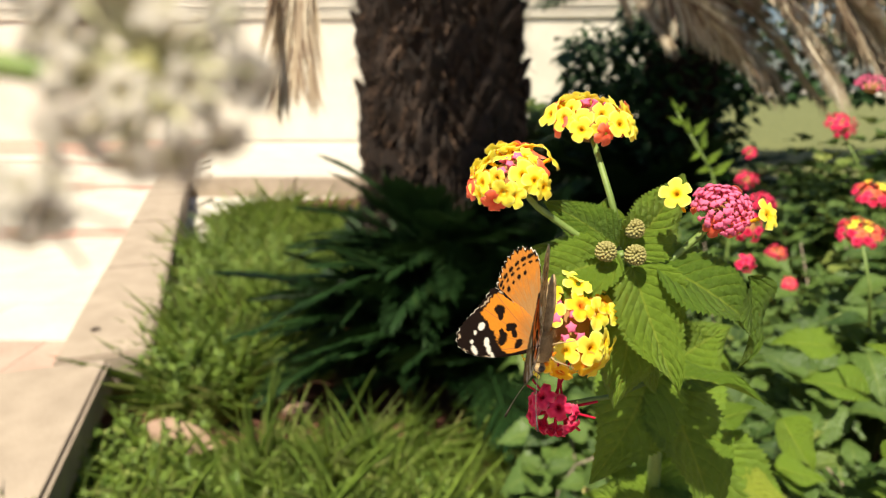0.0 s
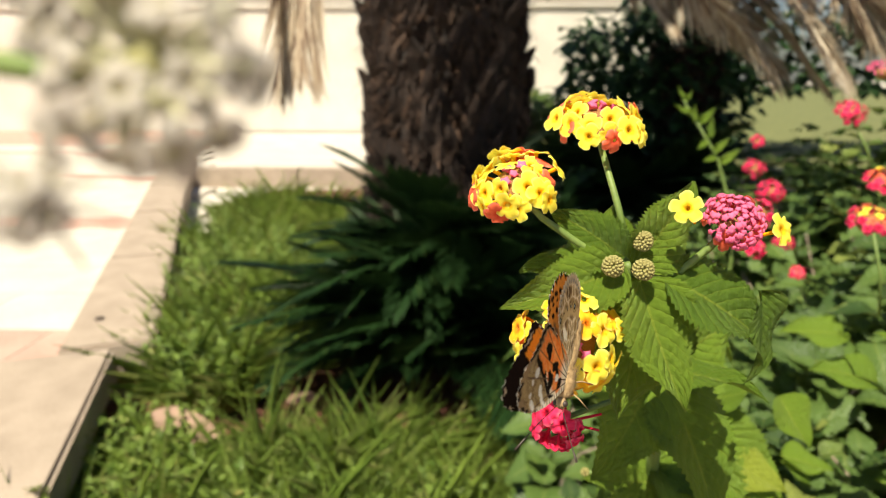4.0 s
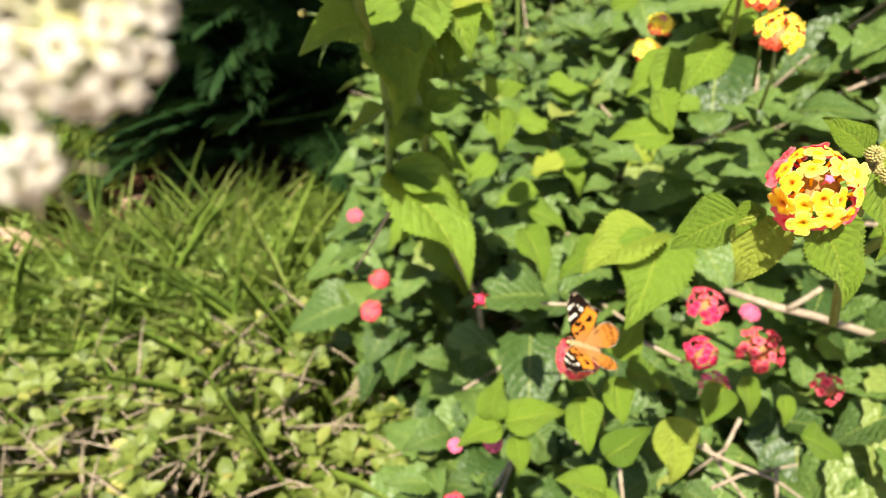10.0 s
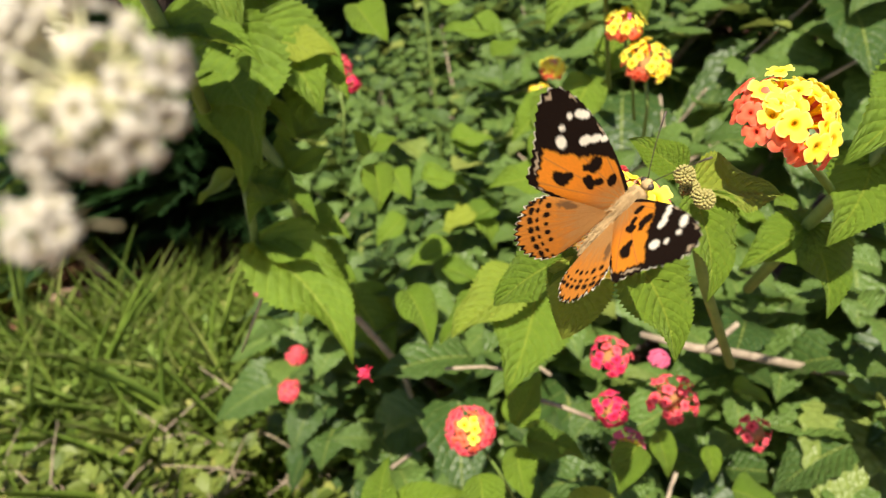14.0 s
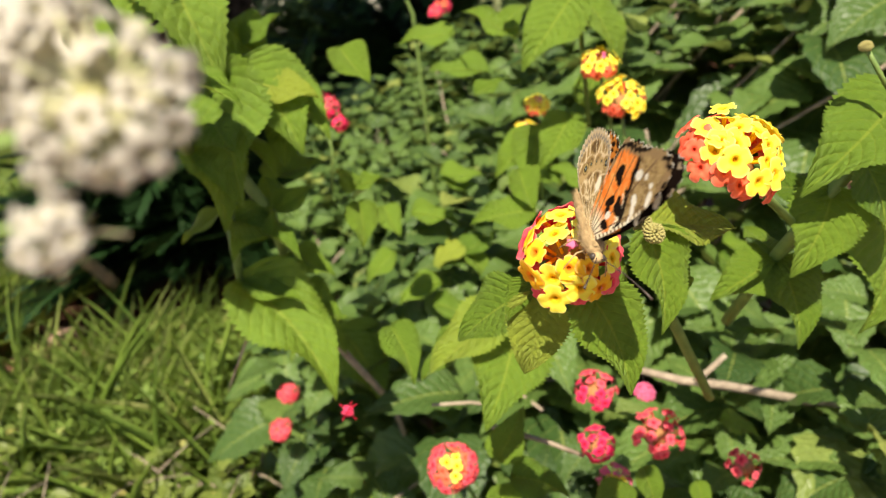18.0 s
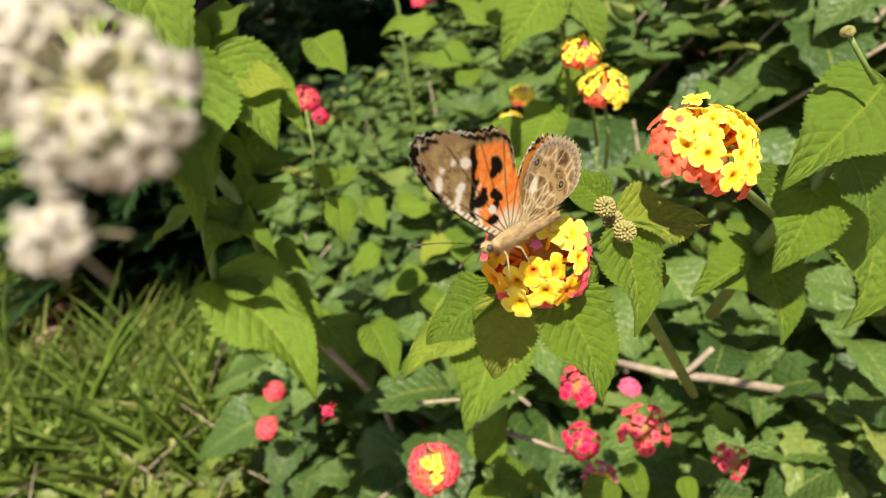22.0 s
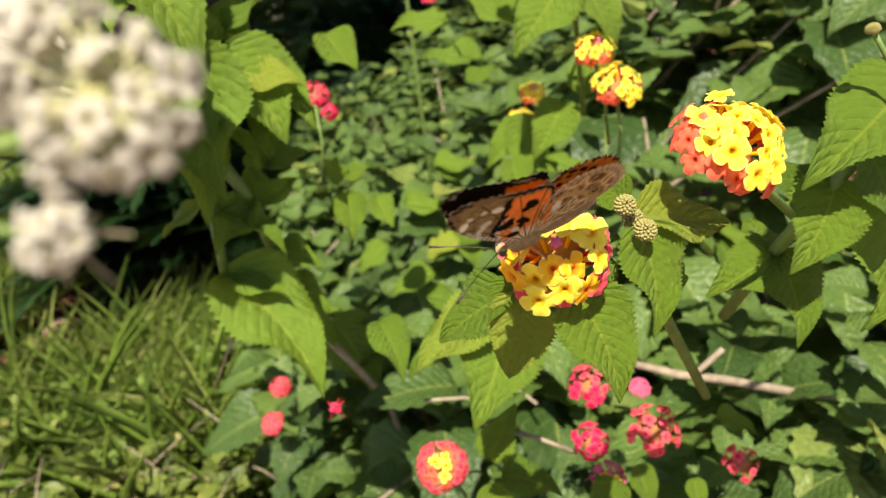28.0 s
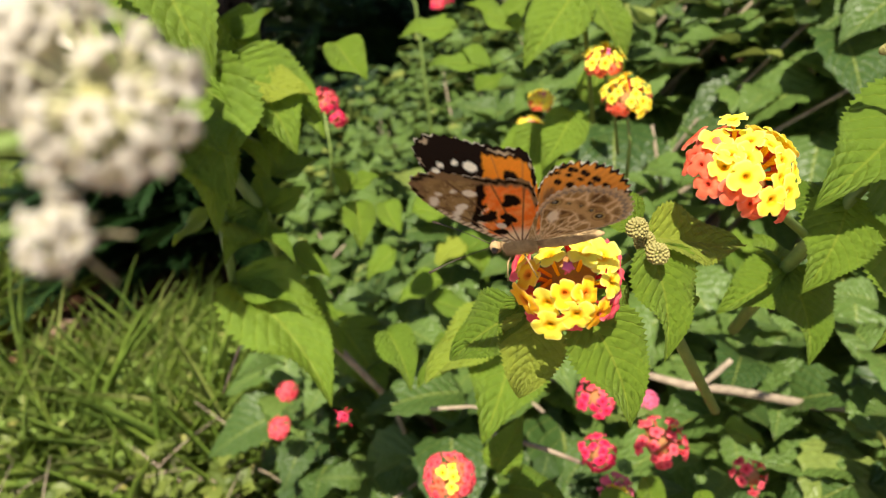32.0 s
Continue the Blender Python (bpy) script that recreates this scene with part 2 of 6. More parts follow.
def box_mesh(name, size, mat, bevel=0.004, at=(0, 0, 0), wobble=0.0):
    bm = bmesh.new()
    bmesh.ops.create_cube(bm, size=1.0)
    for v in bm.verts:
        v.co = Vector((v.co.x * size[0], v.co.y * size[1], v.co.z * size[2])) + Vector(at)
        if wobble:
            v.co += Vector([random.uniform(-wobble, wobble) for _ in range(3)])
    if bevel:
        bmesh.ops.bevel(bm, geom=bm.edges[:], offset=bevel, segments=2, affect="EDGES")
    return bm_mesh(name, bm, mat, False)


def frame_of(y, z):
    """A turn whose y axis runs along y and whose z axis leans to z."""
    y = Vector(y).normalized()
    x = y.cross(Vector(z))
    if x.length < 1e-5:
        x = y.cross(Vector((0.3, 0.5, 0.8)))
    x.normalize()
    return Matrix((x, y, x.cross(y))).transposed().to_4x4()


def tube(points, radii, sides=8):
    """Rings along a line of points: verts and faces of a tapered stem with closed ends."""
    pts = [Vector(p) for p in points]
    verts, faces = [], []
    for i, p in enumerate(pts):
        way = (pts[min(i + 1, len(pts) - 1)] - pts[max(i - 1, 0)]).normalized()
        f = frame_of(way, (0.21, 0.33, 0.92) if abs(way.z) < 0.95 else (1, 0.2, 0))
        for k in range(sides):
            a = 2 * math.pi * k / sides
            verts.append(p + f.to_3x3() @ Vector((math.cos(a), 0, math.sin(a))) * radii[i])
    for i in range(len(pts) - 1):
        for k in range(sides):
            a, b = i * sides + k, i * sides + (k + 1) % sides
            faces.append((a, a + sides, b + sides, b))
    faces.append(tuple(range(sides)))
    faces.append(tuple(reversed(range(len(verts) - sides, len(verts)))))
    return verts, faces


def bent(a, b, sag=(0, 0, 0), n=7):
    """Points from a to b along a bow that sags by sag in the middle."""
    a, b, s = Vector(a), Vector(b), Vector(sag)
    return [a.lerp(b, i / (n - 1)) + s * 4 * (i / (n - 1)) * (1 - i / (n - 1)) for i in range(n)]


def stalk(parent, points, r0, r1, mat=None, name="stem", label="", sides=8):
    n = len(points)
    o = parent.matrix_basis.translation if parent is not None else Vector((0, 0, 0))
    v, f = tube([Vector(p) - o for p in points], [r0 + (r1 - r0) * i / (n - 1) for i in range(n)], sides)
    return part(name, mesh_of(name, v, f, mat or STEM), parent, label=label)


def leaf_grid(rows, cols, droop, fold, teeth, curl, quilt, seed, blunt=0.62, ribs=12.5):
    """A serrate ovate leaf of length 1 along y, half-width about 0.32, normal z: verts, faces, uvs."""
    rnd = random.Random(seed)
    verts, faces, uvs = [], [], []
    lean = rnd.uniform(-0.05, 0.05)
    for i in range(rows + 1):
        u = i / rows
        w = 0.34 * (math.sin(math.pi * u ** blunt) ** 0.85) * (1 - 0.25 * u) if 0 < u < 1 else 0.004
        for j in range(cols + 1):
            s = 2 * j / cols - 1
            ww = w * (1 + (teeth * (1 if i % 2 else -1) * abs(s) ** 6))
            x = s * ww + lean * math.sin(u * 3)
            z = fold * abs(s) * w - droop * u * u + curl * math.sin(u * 9 + seed) * abs(s) ** 2 * 0.05
            z += 0.5 * curl * 0.05 * math.sin(u * 5 + 2 * seed + (2 if s > 0 else 0)) * s * s - 0.16 * fold * s ** 4 * w
            z += quilt * abs(math.sin((u - abs(s) * 0.31) * ribs)) * (1 - abs(s) ** 4) * min(1, abs(s) * 6) * min(1, w * 6)
            verts.append((x, u - 0.25 * droop * u * u, z))
            uvs.append((0.5 + 0.5 * s, u))
    for i in range(rows):
        for j in range(cols):
            a = i * (cols + 1) + j
            faces.append((a, a + 1, a + cols + 2, a + cols + 1))
    return verts, faces, uvs


def leaf_data(name, mat, *args, **kw):
    v, f, uv = leaf_grid(*args, **kw)
    return mesh_of(name, v, f, mat, uv)


LEAVES = [leaf_data("leaf", LEAF, 48, 12, d, 0.40, 0.055, c, 0.020, k, ribs=31.0)
          for k, (d, c) in enumerate(((0.12, 1.2), (0.30, 1.5), (0.48, 1.0), (0.05, 1.6)))]


def leaf(plant, base, tip, up, width=0.6, style=0, name="leaf", label=""):
    """One leaf from its base to its tip, its face to up; width is its breadth over its length."""
    base, tip = Vector(base), Vector(tip)
    way = tip - base
    o = plant.matrix_basis.translation
    m = Matrix.Translation(base - o) @ frame_of(way, up) @ Matrix.Diagonal((way.length * width / 0.62, way.length, way.length, 1))
    return part(name, LEAVES[style], plant, m, label)


def floret_data(name, mat, lobes=5, seed=0, cup=0.12):
    """A lantana floret of radius 1: broad, unequal, ruffled lobes with slits between, round a small throat, on a slender tube."""
    rnd = random.Random(seed)
    per = 8
    n, verts, faces, uvs = lobes * per, [], [], []
    size = [rnd.uniform(0.86, 1.12) for _ in range(lobes)]
    lift = [rnd.uniform(-0.16, 0.20) for _ in range(lobes)]
    wave = [rnd.uniform(0, 6.3) for _ in range(lobes)]
    rings = ((0.07, -0.22), (0.16, 0.0), (0.30, 0.07), (0.55, 0.10), (0.82, 0.07), (1.0, -0.01))
    for r, z in rings:
        for k in range(n):
            a = 2 * math.pi * k / n
            i = (k // per) % lobes
            p = 2 * (k % per) / per - 1
            notch = abs(p) ** 5 * (0.0 if r < 0.25 else 0.36 * r ** 3) + 0.05 * r * p * p
            rr = r * (1 if r < 0.2 else (1 - notch) * (1 + (size[i] - 1) * (1 - abs(p))))
            zz = z + r * r * (cup + lift[i] * (1 - p * p)) - 0.10 * r * (1 - r * 0.5) * (1 - p * p) + 0.07 * r ** 3 * math.sin(5 * p + wave[i])
            verts.append((rr * math.cos(a), rr * math.sin(a), zz))
            uvs.append((r, k / n))
    for i in range(len(rings) - 1):
        for k in range(n):
            a, b = i * n + k, i * n + (k + 1) % n
            faces.append((a, b, b + n, a + n))
    base = len(verts)
    for r, z in ((0.17, 0.0), (0.12, -0.9), (0.10, -2.6)):
        for k in range(6):
            a = math.pi * k / 3
            verts.append((r * math.cos(a), r * math.sin(a), z))
            uvs.append((0.26, 0.5))
    for j in range(2):
        for k in range(6):
            a, b = base + 6 * j + k, base + 6 * j + (k + 1) % 6
            faces.append((a, a + 6, b + 6, b))
    return mesh_of(name, verts, faces, mat, uvs)


def bud_data(name, mat):
    """An unopened floret: a small lobed star-shaped tip on a thin tube."""
    verts, faces, uvs = [], [], []
    for r, z in ((0.16, -1.6), (0.20, -0.5), (0.46, -0.1), (0.78, 0.10), (0.62, 0.30), (0.20, 0.36)):
        for k in range(10):
            a = math.pi * k / 5
            rr = r * (1.0 if k % 2 else 0.68)
            verts.append((rr * math.cos(a), rr * math.sin(a), z))
            uvs.append((0.30 + 0.7 * r, 0))
    for i in range(5):
        for k in range(10):
            a, b = i * 10 + k, i * 10 + (k + 1) % 10
            faces.append((a, b, b + 10, a + 10))
    faces.append(tuple(range(50, 60)))
    return mesh_of(name, verts, faces, mat, uvs)


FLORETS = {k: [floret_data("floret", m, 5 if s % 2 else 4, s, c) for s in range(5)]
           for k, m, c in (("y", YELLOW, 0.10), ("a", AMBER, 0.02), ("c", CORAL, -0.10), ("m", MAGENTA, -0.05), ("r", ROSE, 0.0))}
FLORETS["p"] = [bud_data("floret_bud", PINK)]
FLORETS["b"] = [bud_data("floret_bud", CORAL)]


CORE = earthy("floret_tubes", (0.16, 0.07, 0.025), (0.38, 0.19, 0.05), 900, 0.7, 0.4, 0.0005)


def dome_data(mat):
    bm = bmesh.new()
    bmesh.ops.create_uvsphere(bm, u_segments=10, v_segments=8, radius=0.52)
    for v in bm.verts:
        v.co.z = v.co.z * 0.7 - 0.12
    return bm_mesh("flower_head", bm, mat)


DOME = dome_data(CORE)
GREEN_DOME = dome_data(earthy("olive_heart", (0.22, 0.21, 0.07), (0.42, 0.39, 0.17), 900, 0.7, 0.3, 0.0003))


def umbel(plant, at, axis, radius, rings, floret=0.0034, seed=0, count=42, reach=105, squash=0.62, jitter=0.09, name="flower_head", label="", open_head=False, core=None):
    """A rounded head of florets about its axis. rings: (degrees from the axis up to which, floret kind), from the top out.
    Closed florets stand three times as thick as open ones. open_head: bare stalks show between the florets."""
    rnd = random.Random(seed)
    o = plant.matrix_basis.translation
    axis = Vector(axis).normalized()
    turn = axis.to_track_quat("Z", "Y").to_matrix().to_4x4()
    size = 0.4 * radius if open_head else radius
    head = part(name, core or DOME, plant, Matrix.Translation(Vector(at) - o) @ turn @ Matrix.Diagonal((size, size, size, 1)), label)
    low = math.cos(radians(reach))
    for dense in (False, True):
        n = int(count * (3.0 if dense else 1.0))
        for i in range(n):
            c = 1 - (1 - low) * (i + 0.5) / n
            a = i * 2.39996 + rnd.uniform(-0.2, 0.2)
            tilt = math.degrees(math.acos(c))
            kind = next((k for lim, k in rings if tilt + rnd.uniform(-6, 6) <= lim), rings[-1][1])
            kind = kind[int(rnd.random() * len(kind))]
            if kind == "-" or (kind in "pb") != dense:
                continue
            s = math.sin(radians(tilt))
            way = Vector((s * math.cos(a), s * math.sin(a), math.cos(radians(tilt)) * squash))
            way *= (0.98 if dense else 0.95 if kind in "ya" else 0.86) + rnd.uniform(-jitter, jitter)
            lean = Vector([rnd.uniform(-0.26, 0.26) for _ in range(3)])
            face = (way + Vector((0, 0, 0.25)) + lean).normalized()
            data = FLORETS[kind]
            f = floret * ((rnd.uniform(0.30, 0.44) if rings[0][0] > 60 else rnd.uniform(0.46, 0.60)) if dense else rnd.uniform(0.85, 1.12)) / size
            m = Matrix.Translation(way * radius / size) @ face.to_track_quat("Z", "Y").to_matrix().to_4x4() @ Matrix.Rotation(rnd.uniform(0, 6.3), 4, "Z")
            part("floret", data[i % len(data)], head, m @ Matrix.Diagonal((f, f, f * (2.2 if open_head else 1), 1)))
    return head


def scattered(name, grid, places, mat):
    """One mesh of many alike pieces: grid is verts, faces, uvs; places are 4 x 4 matrices as arrays."""
    v, f, uv = (np.array(grid[0], float), np.array(grid[1]), np.array(grid[2], float))
    n = len(v)
    vh = np.c_[v, np.ones(n)]
    allv = np.concatenate([(vh @ np.asarray(m).T)[:, :3] for m in places])
    allf = np.concatenate([f + i * n for i in range(len(places))])
    me = bpy.data.meshes.new(name)
    me.vertices.add(len(allv))
    me.vertices.foreach_set("co", allv.ravel())
    k = f.shape[1]
    me.loops.add(allf.size)
    me.loops.foreach_set("vertex_index", allf.ravel().astype(np.int32))
    me.polygons.add(len(allf))
    me.polygons.foreach_set("loop_start", np.arange(0, allf.size, k, dtype=np.int32))
    me.polygons.foreach_set("loop_total", np.full(len(allf), k, dtype=np.int32))
    layer = me.uv_layers.new(name="UVMap")
    layer.data.foreach_set("uv", np.tile(uv, (len(places), 1))[allf.ravel()].astype(np.float32).ravel())
    me.materials.append(mat)
    me.polygons.foreach_set("use_smooth", np.ones(len(allf), dtype=bool))
    me.validate()
    me.update()
    return me
# ---- the setting ----
def sheet(name, x0, x1, y0, y1, z, mat, nx=2, ny=2, relief=0.0, scale=3.0):
    verts, faces = [], []
    for j in range(ny + 1):
        for i in range(nx + 1):
            x, y = x0 + (x1 - x0) * i / nx, y0 + (y1 - y0) * j / ny
            verts.append((x, y, z + (noise.noise((x * scale, y * scale, 0)) * relief if relief else 0)))
    for j in range(ny):
        for i in range(nx):
            a = j * (nx + 1) + i
            faces.append((a, a + 1, a + nx + 2, a + nx + 1))
    return mesh_of(name, verts, faces, mat)


ground = tagged(new("ground", sheet("ground", -150, 150, -150, 150, -0.03, TILE)), "pale dusty paved ground", "ground", kind="structure")
soil = tagged(new("soil", sheet("soil", -1.6, 4.2, -2.5, 5.2, -0.005, SOIL, 116, 154, 0.018, 5.0)), "red-brown garden soil in the planting bed", "soil", kind="structure")
lawn = tagged(new("lawn", sheet("lawn", 0.4, 40, 5.6, 60, 0.01, earthy("lawn_turf", (0.075, 0.09, 0.026), (0.18, 0.185, 0.062), 5, 0.9, 0.5, 0.01, fine=90))), "dry yellow-green lawn behind the bed", "lawn", kind="structure")

# paving beyond the kerb: rows of pale slabs with red bands between
pave = tagged(new("pavement", sheet("pavement", -30, -1.05, -4, 10.9, -0.012, TILE)), "pale slab pavement with red bands", "pavement", kind="structure")
slab_w = [box_mesh("paving_slab", (0.604, 0.397, 0.03), TILE, 0.003), box_mesh("paving_slab", (0.604, 0.287, 0.03), TILE_RED, 0.003)]
band = 0
y = 0.6
while y < 10.6:
    red = band % 5 == 3 or y > 8.4
    deep = 0.29 if red else 0.40
    for i in range(16 if y > 3 else 10):
        x = min(-1.10 - 0.394 * (y - 1.6), -1.05) - 0.30 - 0.6 * i + 0.28 * (band % 2)
        part("paving_slab", slab_w[1 if red else 0], pave, pose(x, y + deep / 2, 0.0 + random.uniform(-0.001, 0.001)), "red paving slab" if red else "")
    y += deep
    band += 1

# the bed's low concrete kerb and the wider slab at its end
kerb = tagged(new("kerb"), "weathered beige concrete kerb round the planting bed", "kerb", kind="structure")
way = Vector((-1.78 + 1.118, 3.23 - 1.55, 0))
turn = math.degrees(math.atan2(way.y, way.x)) - 90
KERB_BLOCK = box_mesh("kerb_block", (0.25, 0.98, 0.24), CONCRETE, 0.008, (0, 0, -0.12))
for i in range(5):
    c = Vector((-1.005, 1.60, 0.178)) + way.normalized() * (0.5 + 0.99 * i)
    part("kerb_block", KERB_BLOCK, kerb, pose(c.x, c.y, c.z + random.uniform(-0.002, 0.002), 0, 0, turn + random.uniform(-0.3, 0.3)))
part("kerb_slab", box_mesh("kerb_slab", (1.1, 1.35, 0.10), CONCRETE, 0.010, (-0.55, -0.675, -0.05)), kerb, pose(-0.972, 1.585, 0.182, 0, 0, 19), "broad concrete slab with a worn edge")
part("kerb_footing", box_mesh("kerb_footing", (1.0, 1.25, 0.16), CONCRETE, 0.004, (-0.55, -0.675, -0.08)), kerb, pose(-0.995, 1.565, 0.080, 0, 0, 19))
bm = bmesh.new()
bmesh.ops.create_uvsphere(bm, u_segments=10, v_segments=6, radius=0.016)
nub = bm_mesh("iron_stud", bm, BARK)
part("iron_stud", nub, kerb, pose(-1.134, 1.797, 0.178) @ Matrix.Diagonal((1, 1, 0.5, 1)), "dark rusty stud")
FAR_KERB = box_mesh("kerb_block", (0.98, 0.16, 0.20), CONCRETE, 0.008)
for i in range(7):
    part("kerb_block", FAR_KERB, kerb, pose(-1.9 + 0.99 * i, 5.4, 0.05))

# white garden wall with a stepped coping
wall = tagged(new("wall_north", box_mesh("wall_north", (33, 0.25, 2.05), PLASTER, 0.01, (-12.5, 11.25, 1.02))), "sunlit white plastered garden wall", "wall", kind="structure")
for i, (z, d) in enumerate(((2.075, 0.36), (2.16, 0.30), (2.245, 0.36), (2.33, 0.30), (2.45, 0.40))):
    part("coping", box_mesh("coping", (33, d, 0.06), PLASTER, 0.01, (-12.5, 11.25, z)), wall)

# ---- palms ----
def frond_mesh(length, leaflets, blade, droop, mat, seed, spread=70, width=0.011, hang=0.0, thick=0.008):
    """A feather frond along +y that bows down: a tapered rachis with folded leaflets in two rows."""
    rnd = random.Random(seed)
    pts = [Vector((0, length * u, -droop * length * u * u)) for u in [i / 9 for i in range(10)]]
    verts, faces = tube(pts, [thick * (1 - 0.8 * i / 9) for i in range(10)], 5)
    verts = [tuple(v) for v in verts]
    faces = [tuple(f) for f in faces]
    for i in range(leaflets):
        u = 0.12 + 0.88 * (i // 2 + rnd.random() * 0.3) / (leaflets / 2)
        u = min(u, 1.0)
        side = 1 if i % 2 else -1
        root = Vector((0, length * u, -droop * length * u * u))
        ang = radians(spread * (1 - 0.55 * u) + rnd.uniform(-7, 7))
        out = Vector((side * math.sin(ang), math.cos(ang), 0.35 * (1 - u) - droop * u - hang * rnd.uniform(0.6, 1.3))).normalized()
        long = blade * (0.55 + 0.9 * math.sin(math.pi * min(1, 0.15 + u * 0.85))) * rnd.uniform(0.85, 1.1)
        flat = Vector((0, 0, 1)).cross(out).normalized() * width
        base = len(verts)
        for k, w in ((0, 0.6), (0.35, 1.0), (0.75, 0.7), (1.0, 0.05)):
            p = root + out * long * k - Vector((0, 0, (0.18 + hang * 0.3) * long * k * k))
            verts += [tuple(p - flat * w), tuple(p + Vector((0, 0, -0.3 * width * w))), tuple(p + flat * w)]
        for k in range(3):
            a = base + 3 * k
            faces += [(a, a + 1, a + 4, a + 3), (a + 1, a + 2, a + 5, a + 4)]
    return mesh_of("frond", verts, faces, mat, [(0.5, 0.5)] * len(verts))


def scale_mesh(seed):
    """One old leaf base: a ragged fibrous wedge that stands off the trunk along +y, pointing up +z."""
    rnd = random.Random(seed)
    verts, faces = [], []
    for z, w, o in ((-0.035, 0.030, 0.0), (0.0, 0.034, 0.030), (0.045, 0.022, 0.050), (0.085, 0.006, 0.052)):
        for x, dy in ((-1, 0.0), (-0.3, 0.010), (0.4, 0.012), (1, 0.0)):
            verts.append((x * w + rnd.uniform(-0.004, 0.004), o + dy + rnd.uniform(-0.006, 0.006), z + rnd.uniform(-0.006, 0.006)))
    for x in (-1, 1):
        verts.append((x * 0.02, -0.03, 0.0))
    for i in range(3):
        for k in range(3):
            a = i * 4 + k
            faces.append((a, a + 1, a + 5, a + 4))
    for i in range(3):
        faces.append((i * 4, i * 4 + 4, 16))
        faces.append((i * 4 + 7, i * 4 + 3, 17))
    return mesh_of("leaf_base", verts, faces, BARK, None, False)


SCALES = [scale_mesh(s) for s in range(5)]
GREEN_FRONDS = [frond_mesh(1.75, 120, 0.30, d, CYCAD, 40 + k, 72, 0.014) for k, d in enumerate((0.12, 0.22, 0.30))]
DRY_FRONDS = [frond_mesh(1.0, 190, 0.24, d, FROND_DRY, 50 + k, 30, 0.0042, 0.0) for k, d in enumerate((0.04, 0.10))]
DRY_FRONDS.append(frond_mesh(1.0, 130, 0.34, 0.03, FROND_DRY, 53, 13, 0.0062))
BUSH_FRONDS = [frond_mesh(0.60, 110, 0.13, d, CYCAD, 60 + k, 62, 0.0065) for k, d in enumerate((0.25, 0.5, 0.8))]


def palm(at, radius, tall, rings, fronds, label, seed, lean=(0, 0)):
    rnd = random.Random(seed)
    ob = thing("palm_tree", at, label, "palm tree")
    pts = [Vector((lean[0] * i / 8, lean[1] * i / 8, tall * i / 8 - 0.05)) for i in range(9)]
    v, f = tube(pts, [radius * (0.92 + 0.10 * (i / 8)) for i in range(9)], 20)
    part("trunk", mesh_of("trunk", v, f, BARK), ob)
    n = 0
    for j in range(rings):
        z = tall * (j + 0.5) / rings
        k = int(2 * math.pi * radius / 0.062)
        for i in range(k):
            a = 2 * math.pi * (i + 0.5 * (j % 2)) / k + rnd.uniform(-0.05, 0.05)
            if math.sin(a) > 0.25 or n > 299:
                continue
            n += 1
            m = pose(lean[0] * z / tall + radius * 0.97 * math.cos(a), lean[1] * z / tall + radius * 0.97 * math.sin(a), z + rnd.uniform(-0.015, 0.015),
                     rnd.uniform(-12, 22), rnd.uniform(-14, 14), math.degrees(a) - 90) @ Matrix.Diagonal([rnd.uniform(0.85, 1.25)] * 3 + [1])
            part("leaf_base", SCALES[n % 5], ob, m)
    verts, faces = [], []
    for i in range(26000):
        a, z = rnd.uniform(math.pi * 0.9, math.pi * 2.1), rnd.uniform(0.1, tall)
        r = radius * (1.05 + 0.10 * noise.noise((3 * a, 9 * z, seed)) + rnd.uniform(-0.05, 0.12))
        root = Vector((lean[0] * z / tall + r * math.cos(a), lean[1] * z / tall + r * math.sin(a), z))
        way = Vector((math.cos(a) * rnd.uniform(0.1, 1.0), math.sin(a) * rnd.uniform(0.1, 1.0), rnd.uniform(-1.0, 0.7))) * rnd.uniform(0.03, 0.095)
        side = Vector((-math.sin(a), math.cos(a), rnd.uniform(-0.4, 0.4))) * rnd.uniform(0.0015, 0.0045)
        k = len(verts)
        verts += [root - side, root + side, root + way]
        faces.append((k, k + 1, k + 2))
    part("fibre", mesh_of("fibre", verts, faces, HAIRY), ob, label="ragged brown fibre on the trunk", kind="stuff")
    # unseen crown, added to cast shade below; left side omitted so the paving stays sunlit
    for i in range(fronds):
        a, up = i * 137.5 + rnd.uniform(-12, 12), 62 - 40 * (i / fronds) + rnd.uniform(-6, 6)
        if math.sin(radians(a)) > 0.5:
            continue
        part("frond", GREEN_FRONDS[i % 3], ob, pose(lean[0], lean[1], tall - 0.05 + rnd.uniform(-0.05, 0.08), up, 0, a), kind="stuff")
    return ob


palm_one = palm((-0.05, 2.02, 0.0), 0.205, 2.15, 34, 28, "palm with dark shaggy trunk and hanging dry fronds", 7, (0.0, 0.05))
palm_two = palm((1.55, 4.45, 0.0), 0.20, 1.45, 20, 30, "smaller palm in deep shade behind the bed", 9)


def hang_frond(tree_ob, base, tip, style, roll=0.0, size=1.0):
    """A withered frond from its base to its tip."""
    base, tip = Vector(base), Vector(tip)
    way = tip - base
    o = tree_ob.location
    m = Matrix.Translation(base - o) @ frame_of(way, (0, 0, 1)) @ Matrix.Rotation(radians(roll), 4, "Y") @ Matrix.Diagonal((size, way.length, size, 1))
    part("dry_frond", DRY_FRONDS[style], tree_ob, m, "withered straw-coloured frond", "stuff")


